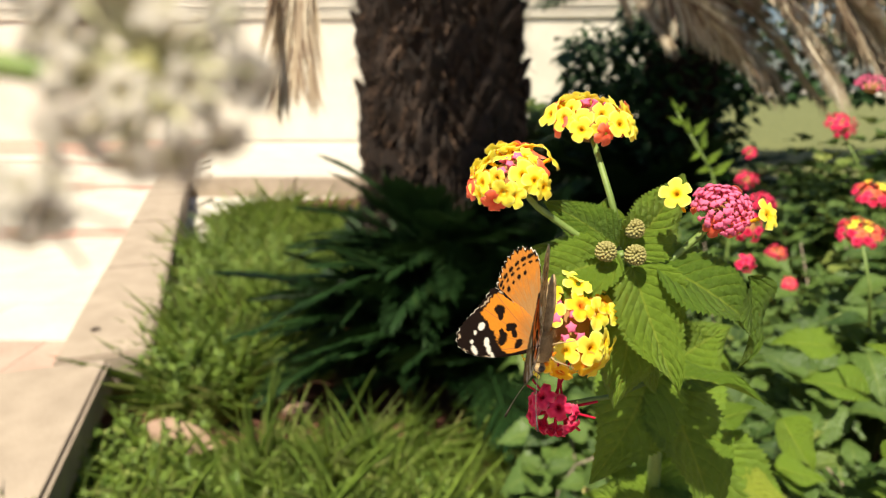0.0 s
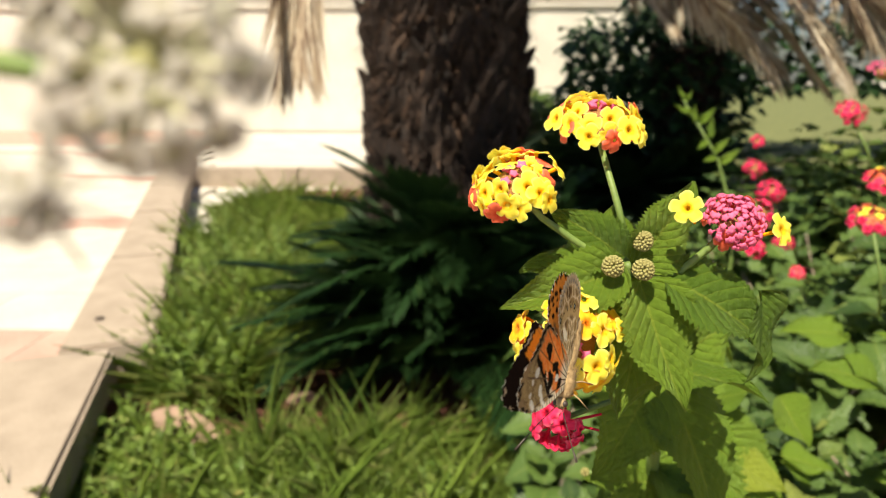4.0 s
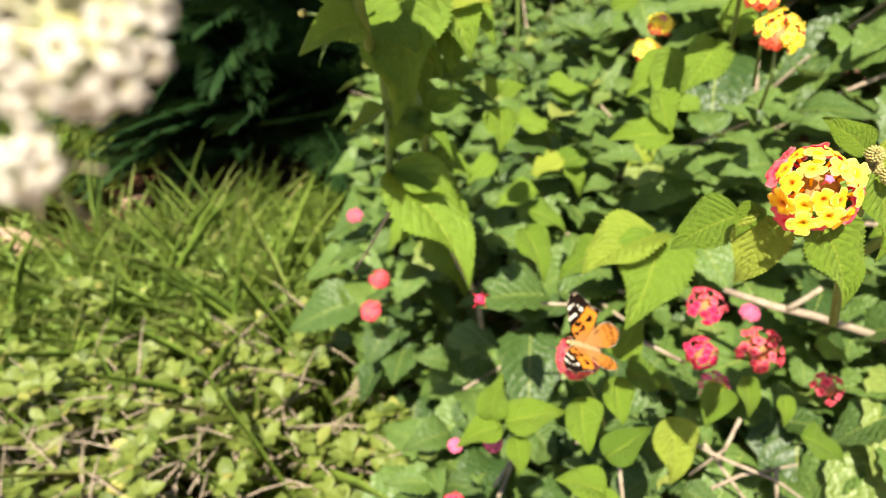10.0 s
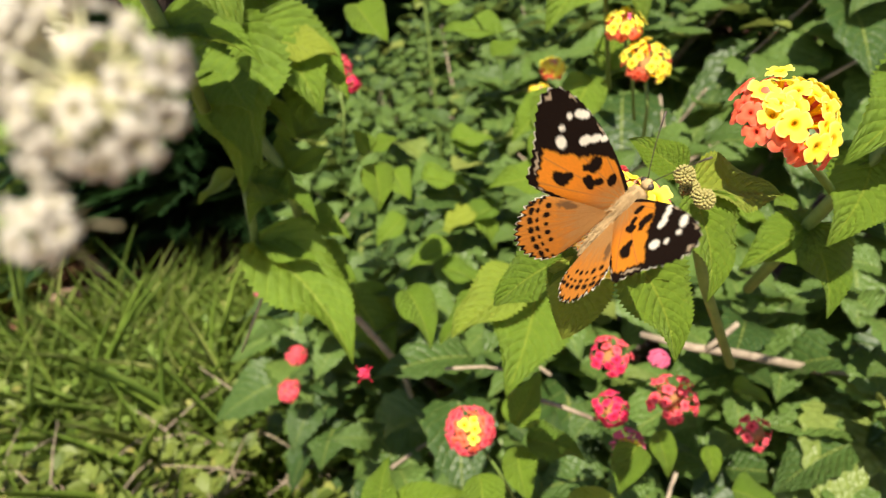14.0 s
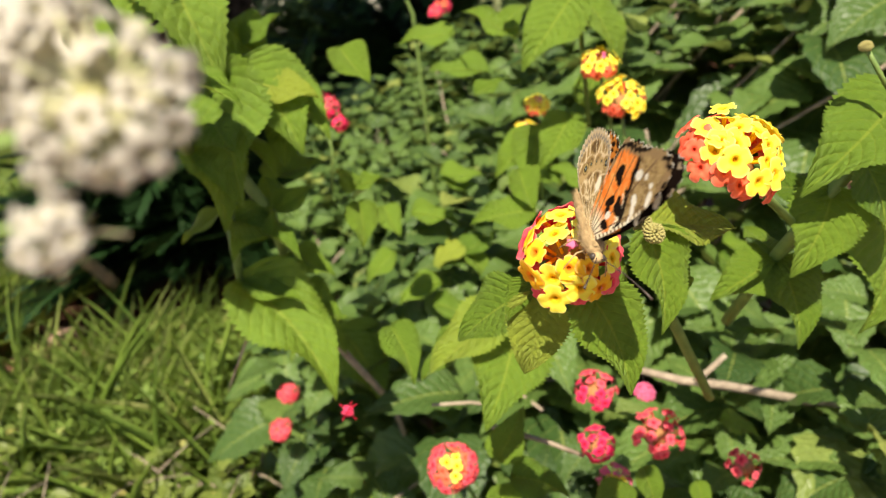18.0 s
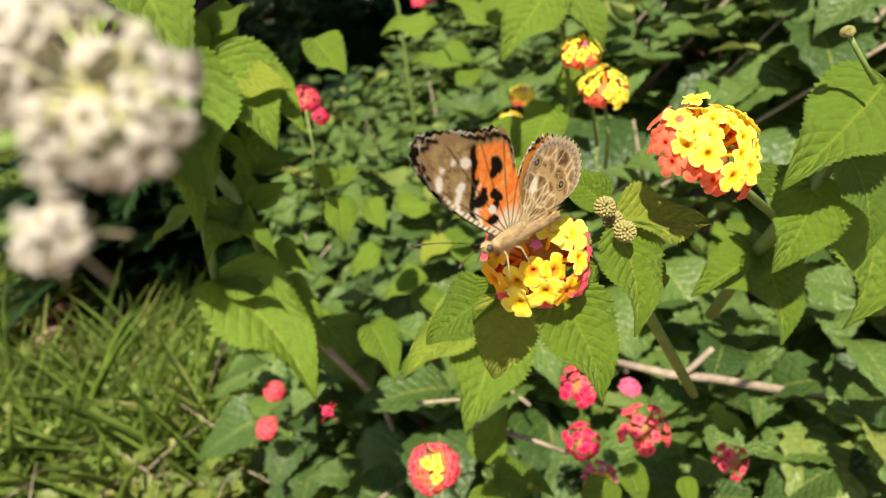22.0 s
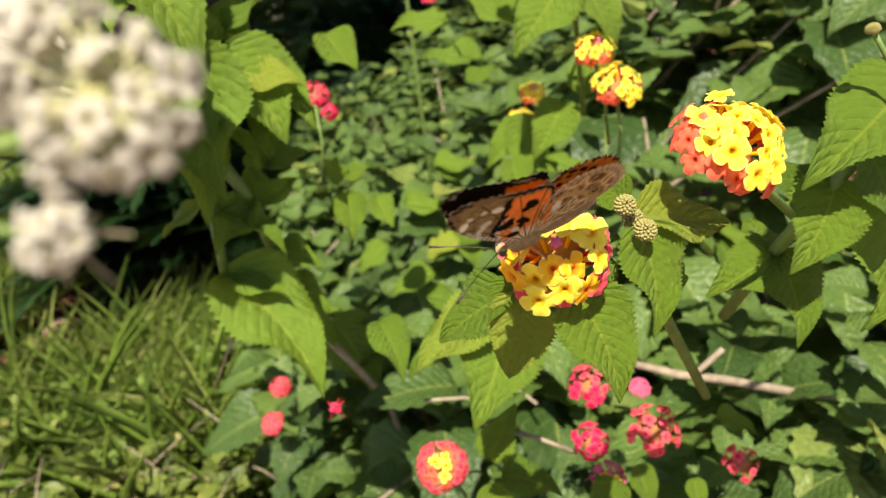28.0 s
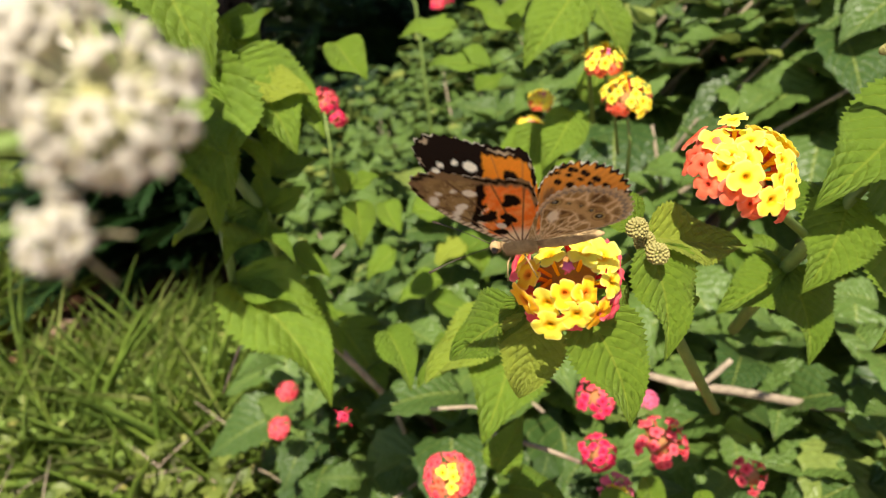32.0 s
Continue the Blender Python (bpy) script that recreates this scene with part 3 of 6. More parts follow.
def cycad(at, count, label, seed, up=(28, 78), size=1.0):
    rnd = random.Random(seed)
    ob = thing("cycad", at, label, "cycad", "cycads below the palms")
    for i in range(count):
        s = size * rnd.uniform(0.75, 1.1)
        m = pose(rnd.uniform(-0.05, 0.05), rnd.uniform(-0.05, 0.05), 0.05 + rnd.uniform(0, 0.1), rnd.uniform(*up), rnd.uniform(-15, 15), i * 137.5 + rnd.uniform(-15, 15))
        part("frond", BUSH_FRONDS[i % 3], ob, m @ Matrix.Diagonal((s, s, s, 1)), kind="stuff")
    return ob


# these cycads look shaded mainly through their darkened leaf colour
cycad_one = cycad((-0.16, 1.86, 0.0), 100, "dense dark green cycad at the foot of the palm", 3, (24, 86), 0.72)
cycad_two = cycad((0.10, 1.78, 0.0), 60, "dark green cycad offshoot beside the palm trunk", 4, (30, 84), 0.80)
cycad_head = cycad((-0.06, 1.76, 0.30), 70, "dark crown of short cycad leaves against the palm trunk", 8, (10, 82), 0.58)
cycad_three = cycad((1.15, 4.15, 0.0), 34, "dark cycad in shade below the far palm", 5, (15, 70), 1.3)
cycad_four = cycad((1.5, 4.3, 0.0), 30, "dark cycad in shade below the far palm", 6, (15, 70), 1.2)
# ---- lantana ----
def single_floret(plant, at, axis, radius):
    m = Matrix.Translation(Vector(at) - plant.matrix_basis.translation) @ Vector(axis).to_track_quat("Z", "Y").to_matrix().to_4x4()
    return part("floret", FLORETS["y"][1], plant, m @ Matrix.Diagonal((radius, radius, radius, 1)), "open yellow floret")


def bud_head():
    """A closed flower head: a knob of many small blunt buds, each a tiny dome."""
    rnd = random.Random(14)
    verts, faces = [], []
    for i in range(90):
        c = 1 - 1.8 * (i + 0.5) / 90
        a = i * 2.39996
        s = math.sqrt(max(0, 1 - c * c))
        way = Vector((s * math.cos(a), s * math.sin(a), c * 0.85))
        f = way.to_track_quat("Z", "Y").to_matrix()
        n, w, up = len(verts), rnd.uniform(0.12, 0.17), rnd.uniform(0.95, 1.05)
        for r, z in ((0.8, 0.55), (1.0, 0.86 * up), (0.7, 0.98 * up)):
            for k in range(6):
                b = math.pi / 3 * k
                verts.append(way * z + f @ Vector((w * r * math.cos(b), w * r * math.sin(b), 0)))
        verts.append(way * 1.03 * up)
        faces += [(n + 6 * j + k, n + 6 * j + (k + 1) % 6, n + 6 * j + 6 + (k + 1) % 6, n + 6 * j + 6 + k) for j in range(2) for k in range(6)]
        faces += [(n + 12 + k, n + 12 + (k + 1) % 6, n + 18) for k in range(6)]
    return mesh_of("bud_head", verts, faces, BUD)


BUD_HEAD = bud_head()


def closed_bud(plant, at, axis, radius):
    m = Matrix.Translation(Vector(at) - plant.matrix_basis.translation) @ Vector(axis).to_track_quat("Z", "Y").to_matrix().to_4x4()
    return part("flower_bud", BUD_HEAD, plant, m @ Matrix.Diagonal((radius * 0.85, radius * 0.85, radius * 0.85, 1)), "closed green flower bud")


# the tall shoot before the palm
shoot = thing("lantana_shoot", (0.0955, 0.3036, 0.0000), "tall lantana shoot with serrate leaves and yellow and pink heads", "flowering plant", "lantana shoots")
umbel(shoot, (0.0320, 0.1749, 0.8983), (0.06, -0.34, 0.94), 0.0125, ((22, "p"), (74, "y"), (84, "yc"), (180, "c")), seed=1, reach=92, squash=0.30, count=28, floret=0.0038, label="yellow flower head with pink centre and coral rim")
umbel(shoot, (0.0095, 0.1625, 0.8839), (-0.36, -0.46, 0.81), 0.0119, ((20, "p"), (76, "y"), (88, "yc"), (180, "c")), seed=2, reach=94, squash=0.32, count=28, floret=0.0038, label="yellow flower head with pink centre and coral rim")
umbel(shoot, (0.0241, 0.1502, 0.8467), (-0.13, -0.92, 0.37), 0.0135, ((21, "p"), (70, "yyya"), (92, "yya"), (180, "c")), seed=3, reach=104, count=32, floret=0.0039, squash=0.7, label="round yellow flower head with pink buds in its middle")
umbel(shoot, (0.0220, 0.1460, 0.8253), (-0.40, -0.86, -0.32), 0.0074, ((38, "-"), (180, "m")), seed=4, count=11, reach=100, floret=0.0032, open_head=True, label="spent flower head with a few magenta florets")
umbel(shoot, (0.0625, 0.1556, 0.8772), (0.12, -0.64, 0.76), 0.0071, ((95, "p"), (180, "c")), seed=5, count=46, reach=105, floret=0.0034, jitter=0.09, label="ball of closed pink buds with two open yellow florets")
single_floret(shoot, (0.0488, 0.1495, 0.8817), (-0.48, -0.71, 0.52), 0.0040)
single_floret(shoot, (0.0707, 0.1488, 0.8771), (0.48, -0.74, 0.47), 0.0040)
stalk(shoot, [(0.0805, 0.2375, 0.7717), (0.0625, 0.1990, 0.8207), (0.0504, 0.1801, 0.8430), (0.0426, 0.1653, 0.8576), (0.0394, 0.1599, 0.8644)], 0.0027, 0.0014, STEM, "stem")
stalk(shoot, [(0.0398, 0.1604, 0.8663), (0.0367, 0.1649, 0.8786), (0.0319, 0.1714, 0.8943)], 0.0010, 0.0008, STEM, "stem")
stalk(shoot, [(0.0371, 0.1598, 0.8645), (0.0279, 0.1587, 0.8688), (0.0169, 0.1595, 0.8761), (0.0109, 0.1590, 0.8824)], 0.0010, 0.0008, STEM, "stem")
stalk(shoot, [(0.0421, 0.1605, 0.8589), (0.0380, 0.1602, 0.8511), (0.0280, 0.1529, 0.8450)], 0.0010, 0.0008, STEM, "stem")
stalk(shoot, [(0.0681, 0.2112, 0.8045), (0.0431, 0.1742, 0.8159), (0.0245, 0.1484, 0.8261)], 0.0009, 0.0007, STEM, "stem")
stalk(shoot, [(0.0406, 0.1585, 0.8632), (0.0510, 0.1567, 0.8629), (0.0583, 0.1569, 0.8702), (0.0619, 0.1555, 0.8759)], 0.0011, 0.0009, STEM, "stem")
closed_bud(shoot, (0.0332, 0.1500, 0.8670), (0.08, -0.76, 0.64), 0.0033)
closed_bud(shoot, (0.0405, 0.1500, 0.8663), (0.08, -0.76, 0.64), 0.0033)
closed_bud(shoot, (0.0412, 0.1558, 0.8718), (0.08, -0.76, 0.64), 0.0033)
leaf(shoot, (0.0399, 0.1579, 0.8649), (0.0564, 0.1631, 0.8860), (0.22, -0.96, 0.17), 0.62, 0)
leaf(shoot, (0.0365, 0.1565, 0.8638), (0.0068, 0.1440, 0.8602), (-0.07, -0.84, 0.54), 0.50, 1)
leaf(shoot, (0.0386, 0.1603, 0.8659), (0.0185, 0.1655, 0.8772), (-0.29, -0.89, 0.36), 0.55, 0)
leaf(shoot, (0.0359, 0.1614, 0.8664), (0.0372, 0.1690, 0.8787), (-0.07, -1.00, -0.01), 0.75, 3)
leaf(shoot, (0.0371, 0.1600, 0.8652), (0.0112, 0.1647, 0.8612), (-0.38, -0.51, 0.77), 0.55, 0)
leaf(shoot, (0.0481, 0.1564, 0.8622), (0.0783, 0.1423, 0.8567), (0.12, -0.65, 0.75), 0.62, 2)
leaf(shoot, (0.0687, 0.1505, 0.8615), (0.0720, 0.1413, 0.8383), (0.55, -0.77, 0.33), 0.45, 1)
leaf(shoot, (0.0416, 0.1560, 0.8616), (0.0517, 0.1356, 0.8361), (0.17, -0.87, 0.45), 0.56, 0)
leaf(shoot, (0.0438, 0.1619, 0.8601), (0.0389, 0.1511, 0.8230), (-0.17, -0.95, 0.27), 0.62, 3)
leaf(shoot, (0.0483, 0.1738, 0.8503), (0.0586, 0.1746, 0.8158), (0.22, -0.94, 0.27), 0.60, 3)
leaf(shoot, (0.0659, 0.2080, 0.8082), (0.0416, 0.1762, 0.7870), (-0.21, -0.87, 0.45), 0.66, 1)
leaf(shoot, (0.0718, 0.2125, 0.8017), (0.0929, 0.1705, 0.7799), (0.32, -0.75, 0.58), 0.66, 2)
leaf(shoot, (0.0696, 0.2099, 0.8074), (0.0969, 0.2148, 0.8252), (0.13, -0.92, 0.37), 0.80, 3)
leaf(shoot, (0.0696, 0.2098, 0.8068), (0.0995, 0.1914, 0.8158), (-0.08, -0.25, 0.96), 0.45, 1)
leaf(shoot, (0.0885, 0.2555, 0.7249), (0.0579, 0.2454, 0.7361), (-0.18, -0.66, 0.73), 0.60, 1)
leaf(shoot, (0.0879, 0.2549, 0.7299), (0.1050, 0.2358, 0.7345), (0.23, -0.65, 0.73), 0.60, 1)
leaf(shoot, (0.0884, 0.2556, 0.7324), (0.1247, 0.2245, 0.7291), (0.22, -0.59, 0.78), 0.60, 1)
leaf(shoot, (0.0898, 0.2591, 0.7082), (0.0629, 0.2385, 0.7116), (-0.17, -0.76, 0.63), 0.70, 2)
stalk(shoot, [(0.0945, 0.2705, 0.6931), (0.0873, 0.2537, 0.7367), (0.0805, 0.2375, 0.7717)], 0.0031, 0.0027, STEM, "stem")
stalk(shoot, [(0.1037, 0.2911, 0.6523), (0.1025, 0.2980, 0.7028), (0.0992, 0.3034, 0.7461), (0.0972, 0.3131, 0.7912)], 0.0034, 0.0031, STEM, "stem")
stalk(shoot, [(0.1037, 0.2911, 0.6523), (0.1002, 0.2891, 0.6117)], 0.0030, 0.0024, STEM, "stem")
leaf(shoot, (0.0935, 0.3124, 0.7826), (0.0691, 0.2641, 0.7384), (-0.42, -0.73, 0.54), 0.62, 1)
leaf(shoot, (0.1031, 0.3117, 0.7835), (0.1263, 0.2538, 0.7450), (0.23, -0.70, 0.68), 0.72, 2)
leaf(shoot, (0.1073, 0.3161, 0.7842), (0.1475, 0.2997, 0.7714), (0.12, -0.23, 0.96), 0.50, 1)
leaf(shoot, (0.1007, 0.2926, 0.7031), (0.0624, 0.2760, 0.7080), (-0.23, 0.20, 0.95), 0.60, 2)
leaf(shoot, (0.1022, 0.2916, 0.7015), (0.1075, 0.2437, 0.6648), (0.28, -0.69, 0.66), 0.55, 1)
leaf(shoot, (0.1027, 0.2923, 0.7030), (0.1287, 0.3006, 0.7136), (0.27, -0.59, 0.76), 0.50, 1)
leaf(shoot, (0.1032, 0.2946, 0.7011), (0.1394, 0.2644, 0.6850), (0.32, -0.25, 0.91), 0.55, 1)
leaf(shoot, (0.1019, 0.2896, 0.6533), (0.0779, 0.2722, 0.6495), (-0.36, -0.29, 0.89), 0.60, 0)
leaf(shoot, (0.1029, 0.2913, 0.6482), (0.1396, 0.2597, 0.6404), (0.33, -0.33, 0.88), 0.60, 1)
leaf(shoot, (0.1002, 0.2891, 0.6117), (0.1326, 0.2628, 0.6063), (0.35, -0.20, 0.92), 0.60, 0)
leaf(shoot, (0.1010, 0.2890, 0.6116), (0.1463, 0.2227, 0.5734), (0.31, -0.45, 0.84), 0.60, 1)
closed_bud(shoot, (0.0629, 0.2782, 0.7122), (-0.55, -0.49, 0.67), 0.0026)
stalk(shoot, [(0.1003, 0.2911, 0.7001), (0.0824, 0.2844, 0.7069), (0.0635, 0.2781, 0.7121)], 0.0010, 0.0010, STEM, "stem")
leaf(shoot, (0.0991, 0.2944, 0.7055), (0.0729, 0.2955, 0.7164), (-0.37, -0.41, 0.83), 0.60, 1)
leaf(shoot, (0.1080, 0.2931, 0.7078), (0.1157, 0.2501, 0.6952), (-0.03, -0.87, 0.50), 0.70, 0)
leaf(shoot, (0.1332, 0.3150, 0.7190), (0.1642, 0.2634, 0.7022), (0.01, -0.55, 0.83), 0.62, 1)
leaf(shoot, (0.1296, 0.3147, 0.7166), (0.1411, 0.2746, 0.6890), (0.04, -0.75, 0.67), 0.60, 1)
leaf(shoot, (0.1251, 0.3190, 0.7225), (0.1108, 0.2896, 0.7023), (-0.19, -0.77, 0.61), 0.60, 0)
leaf(shoot, (0.1248, 0.2924, 0.6470), (0.0963, 0.2728, 0.6384), (-0.41, -0.47, 0.78), 0.70, 1)
leaf(shoot, (0.1258, 0.2928, 0.6484), (0.1265, 0.3134, 0.6667), (-0.16, -0.70, 0.70), 0.70, 0)
leaf(shoot, (0.1278, 0.2926, 0.6491), (0.1510, 0.2913, 0.6590), (0.06, -0.68, 0.73), 0.65, 0)
leaf(shoot, (0.1252, 0.3022, 0.6438), (0.1077, 0.3063, 0.6425), (-0.29, -0.45, 0.85), 0.60, 0)
leaf(shoot, (0.1323, 0.3088, 0.6151), (0.1542, 0.2860, 0.6047), (0.12, -0.51, 0.85), 0.60, 0)
leaf(shoot, (0.1299, 0.3080, 0.6122), (0.1073, 0.2949, 0.5968), (-0.29, -0.45, 0.85), 0.60, 1)
leaf(shoot, (0.1322, 0.3181, 0.5879), (0.1539, 0.2921, 0.5709), (0.12, -0.51, 0.85), 0.60, 0)
leaf(shoot, (0.1305, 0.3187, 0.5880), (0.1158, 0.2920, 0.5729), (-0.11, -0.57, 0.82), 0.60, 1)
leaf(shoot, (0.1329, 0.3280, 0.5621), (0.1059, 0.3244, 0.5405), (-0.16, -0.42, 0.89), 0.60, 0)
leaf(shoot, (0.1339, 0.3259, 0.5586), (0.1560, 0.3084, 0.5358), (0.03, -0.48, 0.87), 0.60, 1)
stalk(shoot, [(0.1014, 0.2928, 0.7037), (0.1250, 0.2973, 0.6454), (0.1329, 0.3280, 0.5621)], 0.0034, 0.0036, STEM, "stem")
stalk(shoot, [(0.1329, 0.3280, 0.5621), (0.1929, 0.4280, 0.3935), (0.2529, 0.5280, 0.0000)], 0.0026, 0.0034, TWIG, "stem")
leaf(shoot, (0.1327, 0.2917, 0.7198), (0.1625, 0.2682, 0.7119), (0.02, -0.58, 0.81), 0.70, 0)
leaf(shoot, (0.1158, 0.3006, 0.7286), (0.1117, 0.2965, 0.7417), (-0.27, -0.48, 0.84), 0.70, 0)
leaf(shoot, (0.1188, 0.2977, 0.7243), (0.0998, 0.2455, 0.6749), (-0.40, -0.20, 0.89), 0.75, 1)
leaf(shoot, (0.1274, 0.2960, 0.7258), (0.1488, 0.2522, 0.6940), (-0.01, -0.66, 0.75), 0.80, 1)
leaf(shoot, (0.1313, 0.3108, 0.7352), (0.1523, 0.3012, 0.7517), (0.07, -0.46, 0.88), 0.70, 0)
leaf(shoot, (0.1255, 0.3291, 0.7466), (0.1435, 0.2930, 0.7290), (0.12, -0.61, 0.79), 0.70, 0)
leaf(shoot, (0.1241, 0.3323, 0.7524), (0.0996, 0.3155, 0.7507), (-0.27, -0.48, 0.84), 0.70, 1)
leaf(shoot, (0.0967, 0.3516, 0.7530), (0.0923, 0.3498, 0.7707), (-0.03, -0.43, 0.90), 0.70, 0)
leaf(shoot, (0.0974, 0.3500, 0.7500), (0.0790, 0.3430, 0.7485), (-0.32, -0.31, 0.89), 0.80, 1)
leaf(shoot, (0.1476, 0.2897, 0.7002), (0.1378, 0.2700, 0.6767), (-0.06, -0.75, 0.66), 0.70, 0)
leaf(shoot, (0.1320, 0.2998, 0.6641), (0.1350, 0.3070, 0.6811), (-0.05, -0.49, 0.87), 0.90, 0)
leaf(shoot, (0.1371, 0.2995, 0.6663), (0.1591, 0.2857, 0.6745), (0.04, -0.52, 0.86), 0.70, 0)
leaf(shoot, (0.1760, 0.3122, 0.6439), (0.1688, 0.3104, 0.6600), (-0.23, -0.41, 0.88), 0.80, 0)
leaf(shoot, (0.1799, 0.3123, 0.6465), (0.1928, 0.3008, 0.6538), (0.13, -0.54, 0.83), 0.80, 0)
leaf(shoot, (0.1775, 0.3087, 0.6373), (0.1732, 0.2886, 0.6163), (0.02, -0.58, 0.81), 0.70, 1)
leaf(shoot, (0.1863, 0.3364, 0.7254), (0.1983, 0.3127, 0.7065), (0.07, -0.46, 0.88), 0.80, 0)
stalk(shoot, [(0.1253, 0.3270, 0.7661), (0.1154, 0.3088, 0.7459), (0.1181, 0.2992, 0.7270)], 0.0012, 0.0012, STEM, "stem")
# the shoot on which the butterfly settles last, and its neighbours
near_shoot = thing("lantana_shoot", (0.2257, 0.1210, 0.0000), "low lantana shoot with yellow head, green buds and serrate leaves", "flowering plant", "lantana shoots")
umbel(near_shoot, (0.1895, 0.0634, 0.6954), (-0.46, -0.60, 0.66), 0.0122, ((15, "p"), (64, "yyya"), (74, "ya"), (180, "r")), seed=11, count=37, reach=112, floret=0.0039, squash=0.72, label="yellow flower head with coral rim")
stalk(near_shoot, [(0.2101, 0.0718, 0.6916), (0.2027, 0.0725, 0.6888), (0.1913, 0.0660, 0.6924)], 0.0010, 0.0008, STEM, "stem")
closed_bud(near_shoot, (0.2081, 0.0657, 0.7017), (-0.03, -0.69, 0.73), 0.0031)
closed_bud(near_shoot, (0.2100, 0.0607, 0.6970), (-0.03, -0.69, 0.73), 0.0031)
closed_bud(near_shoot, (0.2117, 0.0680, 0.6967), (-0.03, -0.69, 0.73), 0.0031)
stalk(near_shoot, [(0.2854, 0.1236, 0.5800), (0.2383, 0.0903, 0.6508), (0.2141, 0.0702, 0.6905), (0.2116, 0.0692, 0.6966)], 0.0020, 0.0015, STEM, "stem")
leaf(near_shoot, (0.2127, 0.0679, 0.6946), (0.2088, 0.0476, 0.6783), (0.09, -0.78, 0.62), 0.64, 1)
leaf(near_shoot, (0.2141, 0.0706, 0.6963), (0.2388, 0.0641, 0.6923), (-0.05, -0.49, 0.87), 0.60, 0)
leaf(near_shoot, (0.2128, 0.0722, 0.6989), (0.2032, 0.0814, 0.7079), (-0.37, -0.71, 0.60), 0.62, 0)
leaf(near_shoot, (0.1940, 0.0639, 0.6846), (0.1955, 0.0423, 0.6688), (-0.05, -0.73, 0.68), 0.70, 1)
leaf(near_shoot, (0.1863, 0.0739, 0.6820), (0.1761, 0.0669, 0.6611), (-0.24, -0.66, 0.71), 0.68, 1)
leaf(near_shoot, (0.1884, 0.0871, 0.6750), (0.1667, 0.0913, 0.6637), (-0.14, -0.45, 0.88), 0.74, 0)
leaf(near_shoot, (0.1851, 0.0774, 0.6839), (0.1757, 0.0724, 0.6774), (-0.43, -0.59, 0.68), 0.60, 0)
leaf(near_shoot, (0.2109, 0.0733, 0.6832), (0.1923, 0.0786, 0.6713), (-0.27, -0.48, 0.84), 0.60, 1)
leaf(near_shoot, (0.2188, 0.0731, 0.6874), (0.2334, 0.0684, 0.6741), (0.26, -0.51, 0.82), 0.55, 1)
side_shoot = thing("lantana_shoot", (0.4286, 0.1089, 0.0000), "slanting lantana shoot with a large yellow and coral flower head", "flowering plant", "lantana shoots")
umbel(side_shoot, (0.2305, 0.0614, 0.7112), (0.20, -0.58, 0.79), 0.0132, ((61, "y"), (180, "c")), seed=21, count=46, reach=98, floret=0.0034, squash=0.66, label="yellow flower head with coral-red rim")
stalk(side_shoot, [(0.2358, 0.0627, 0.7069), (0.2569, 0.0756, 0.6913), (0.2917, 0.0940, 0.6662)], 0.0011, 0.0013, STEM, "stem")
stalk(side_shoot, [(0.3171, 0.0869, 0.7026), (0.3031, 0.0858, 0.6919), (0.2950, 0.0884, 0.6805), (0.2953, 0.1079, 0.6494), (0.3125, 0.1471, 0.5977)], 0.0020, 0.0024, STEM, "stem")
stalk(side_shoot, [(0.3171, 0.0869, 0.7026), (0.3311, 0.0855, 0.7199), (0.3875, 0.0895, 0.7377)], 0.0020, 0.0022, STEM, "stem")
stalk(side_shoot, [(0.3013, 0.0784, 0.7114), (0.2977, 0.0802, 0.7178), (0.2928, 0.0817, 0.7255)], 0.0007, 0.0007, STEM, "stem")
closed_bud(side_shoot, (0.2918, 0.0812, 0.7263), (-0.12, -0.09, 0.99), 0.0022)
leaf(side_shoot, (0.3134, 0.0850, 0.7085), (0.2705, 0.0746, 0.6972), (-0.27, -0.48, 0.84), 0.62, 1)
leaf(side_shoot, (0.2960, 0.0885, 0.6812), (0.2725, 0.0756, 0.6641), (-0.22, -0.62, 0.75), 0.72, 1)
leaf(side_shoot, (0.3054, 0.0874, 0.6893), (0.3007, 0.0637, 0.6677), (0.06, -0.71, 0.70), 0.70, 1)
leaf(side_shoot, (0.2966, 0.0899, 0.6797), (0.2811, 0.1064, 0.6862), (-0.32, -0.31, 0.89), 0.60, 1)
leaf(side_shoot, (0.2962, 0.1076, 0.6493), (0.2661, 0.1041, 0.6482), (-0.23, -0.41, 0.88), 0.70, 1)
leaf(side_shoot, (0.2962, 0.1076, 0.6493), (0.2880, 0.0792, 0.6327), (-0.01, -0.62, 0.78), 0.70, 1)
leaf(side_shoot, (0.2962, 0.1076, 0.6493), (0.3031, 0.1311, 0.6549), (-0.08, -0.81, 0.58), 0.70, 0)
leaf(side_shoot, (0.3203, 0.0898, 0.6743), (0.3045, 0.0646, 0.6357), (0.06, -0.71, 0.70), 0.75, 1)
bush = thing("lantana_bush", (0.33, 0.62, 0.0), "dense sprawling lantana bush with many small flower heads", "bush")
umbel(bush, (0.3144, 0.2574, 0.7028), (-0.05, -0.49, 0.87), 0.0114, ((16, "p"), (72, "y"), (180, "c")), seed=31, count=30, floret=0.0033, label="small yellow flower head with pink centre")
umbel(bush, (0.3200, 0.2436, 0.6846), (-0.07, -0.53, 0.84), 0.0141, ((78, "y"), (180, "c")), seed=32, count=34, floret=0.0033, label="small yellow flower head with coral rim")
umbel(bush, (0.3617, 0.4359, 0.6460), (-0.05, -0.49, 0.87), 0.0114, ((16, "p"), (72, "y"), (180, "c")), seed=33, count=34, floret=0.0036, label="small yellow flower head with pink centre")
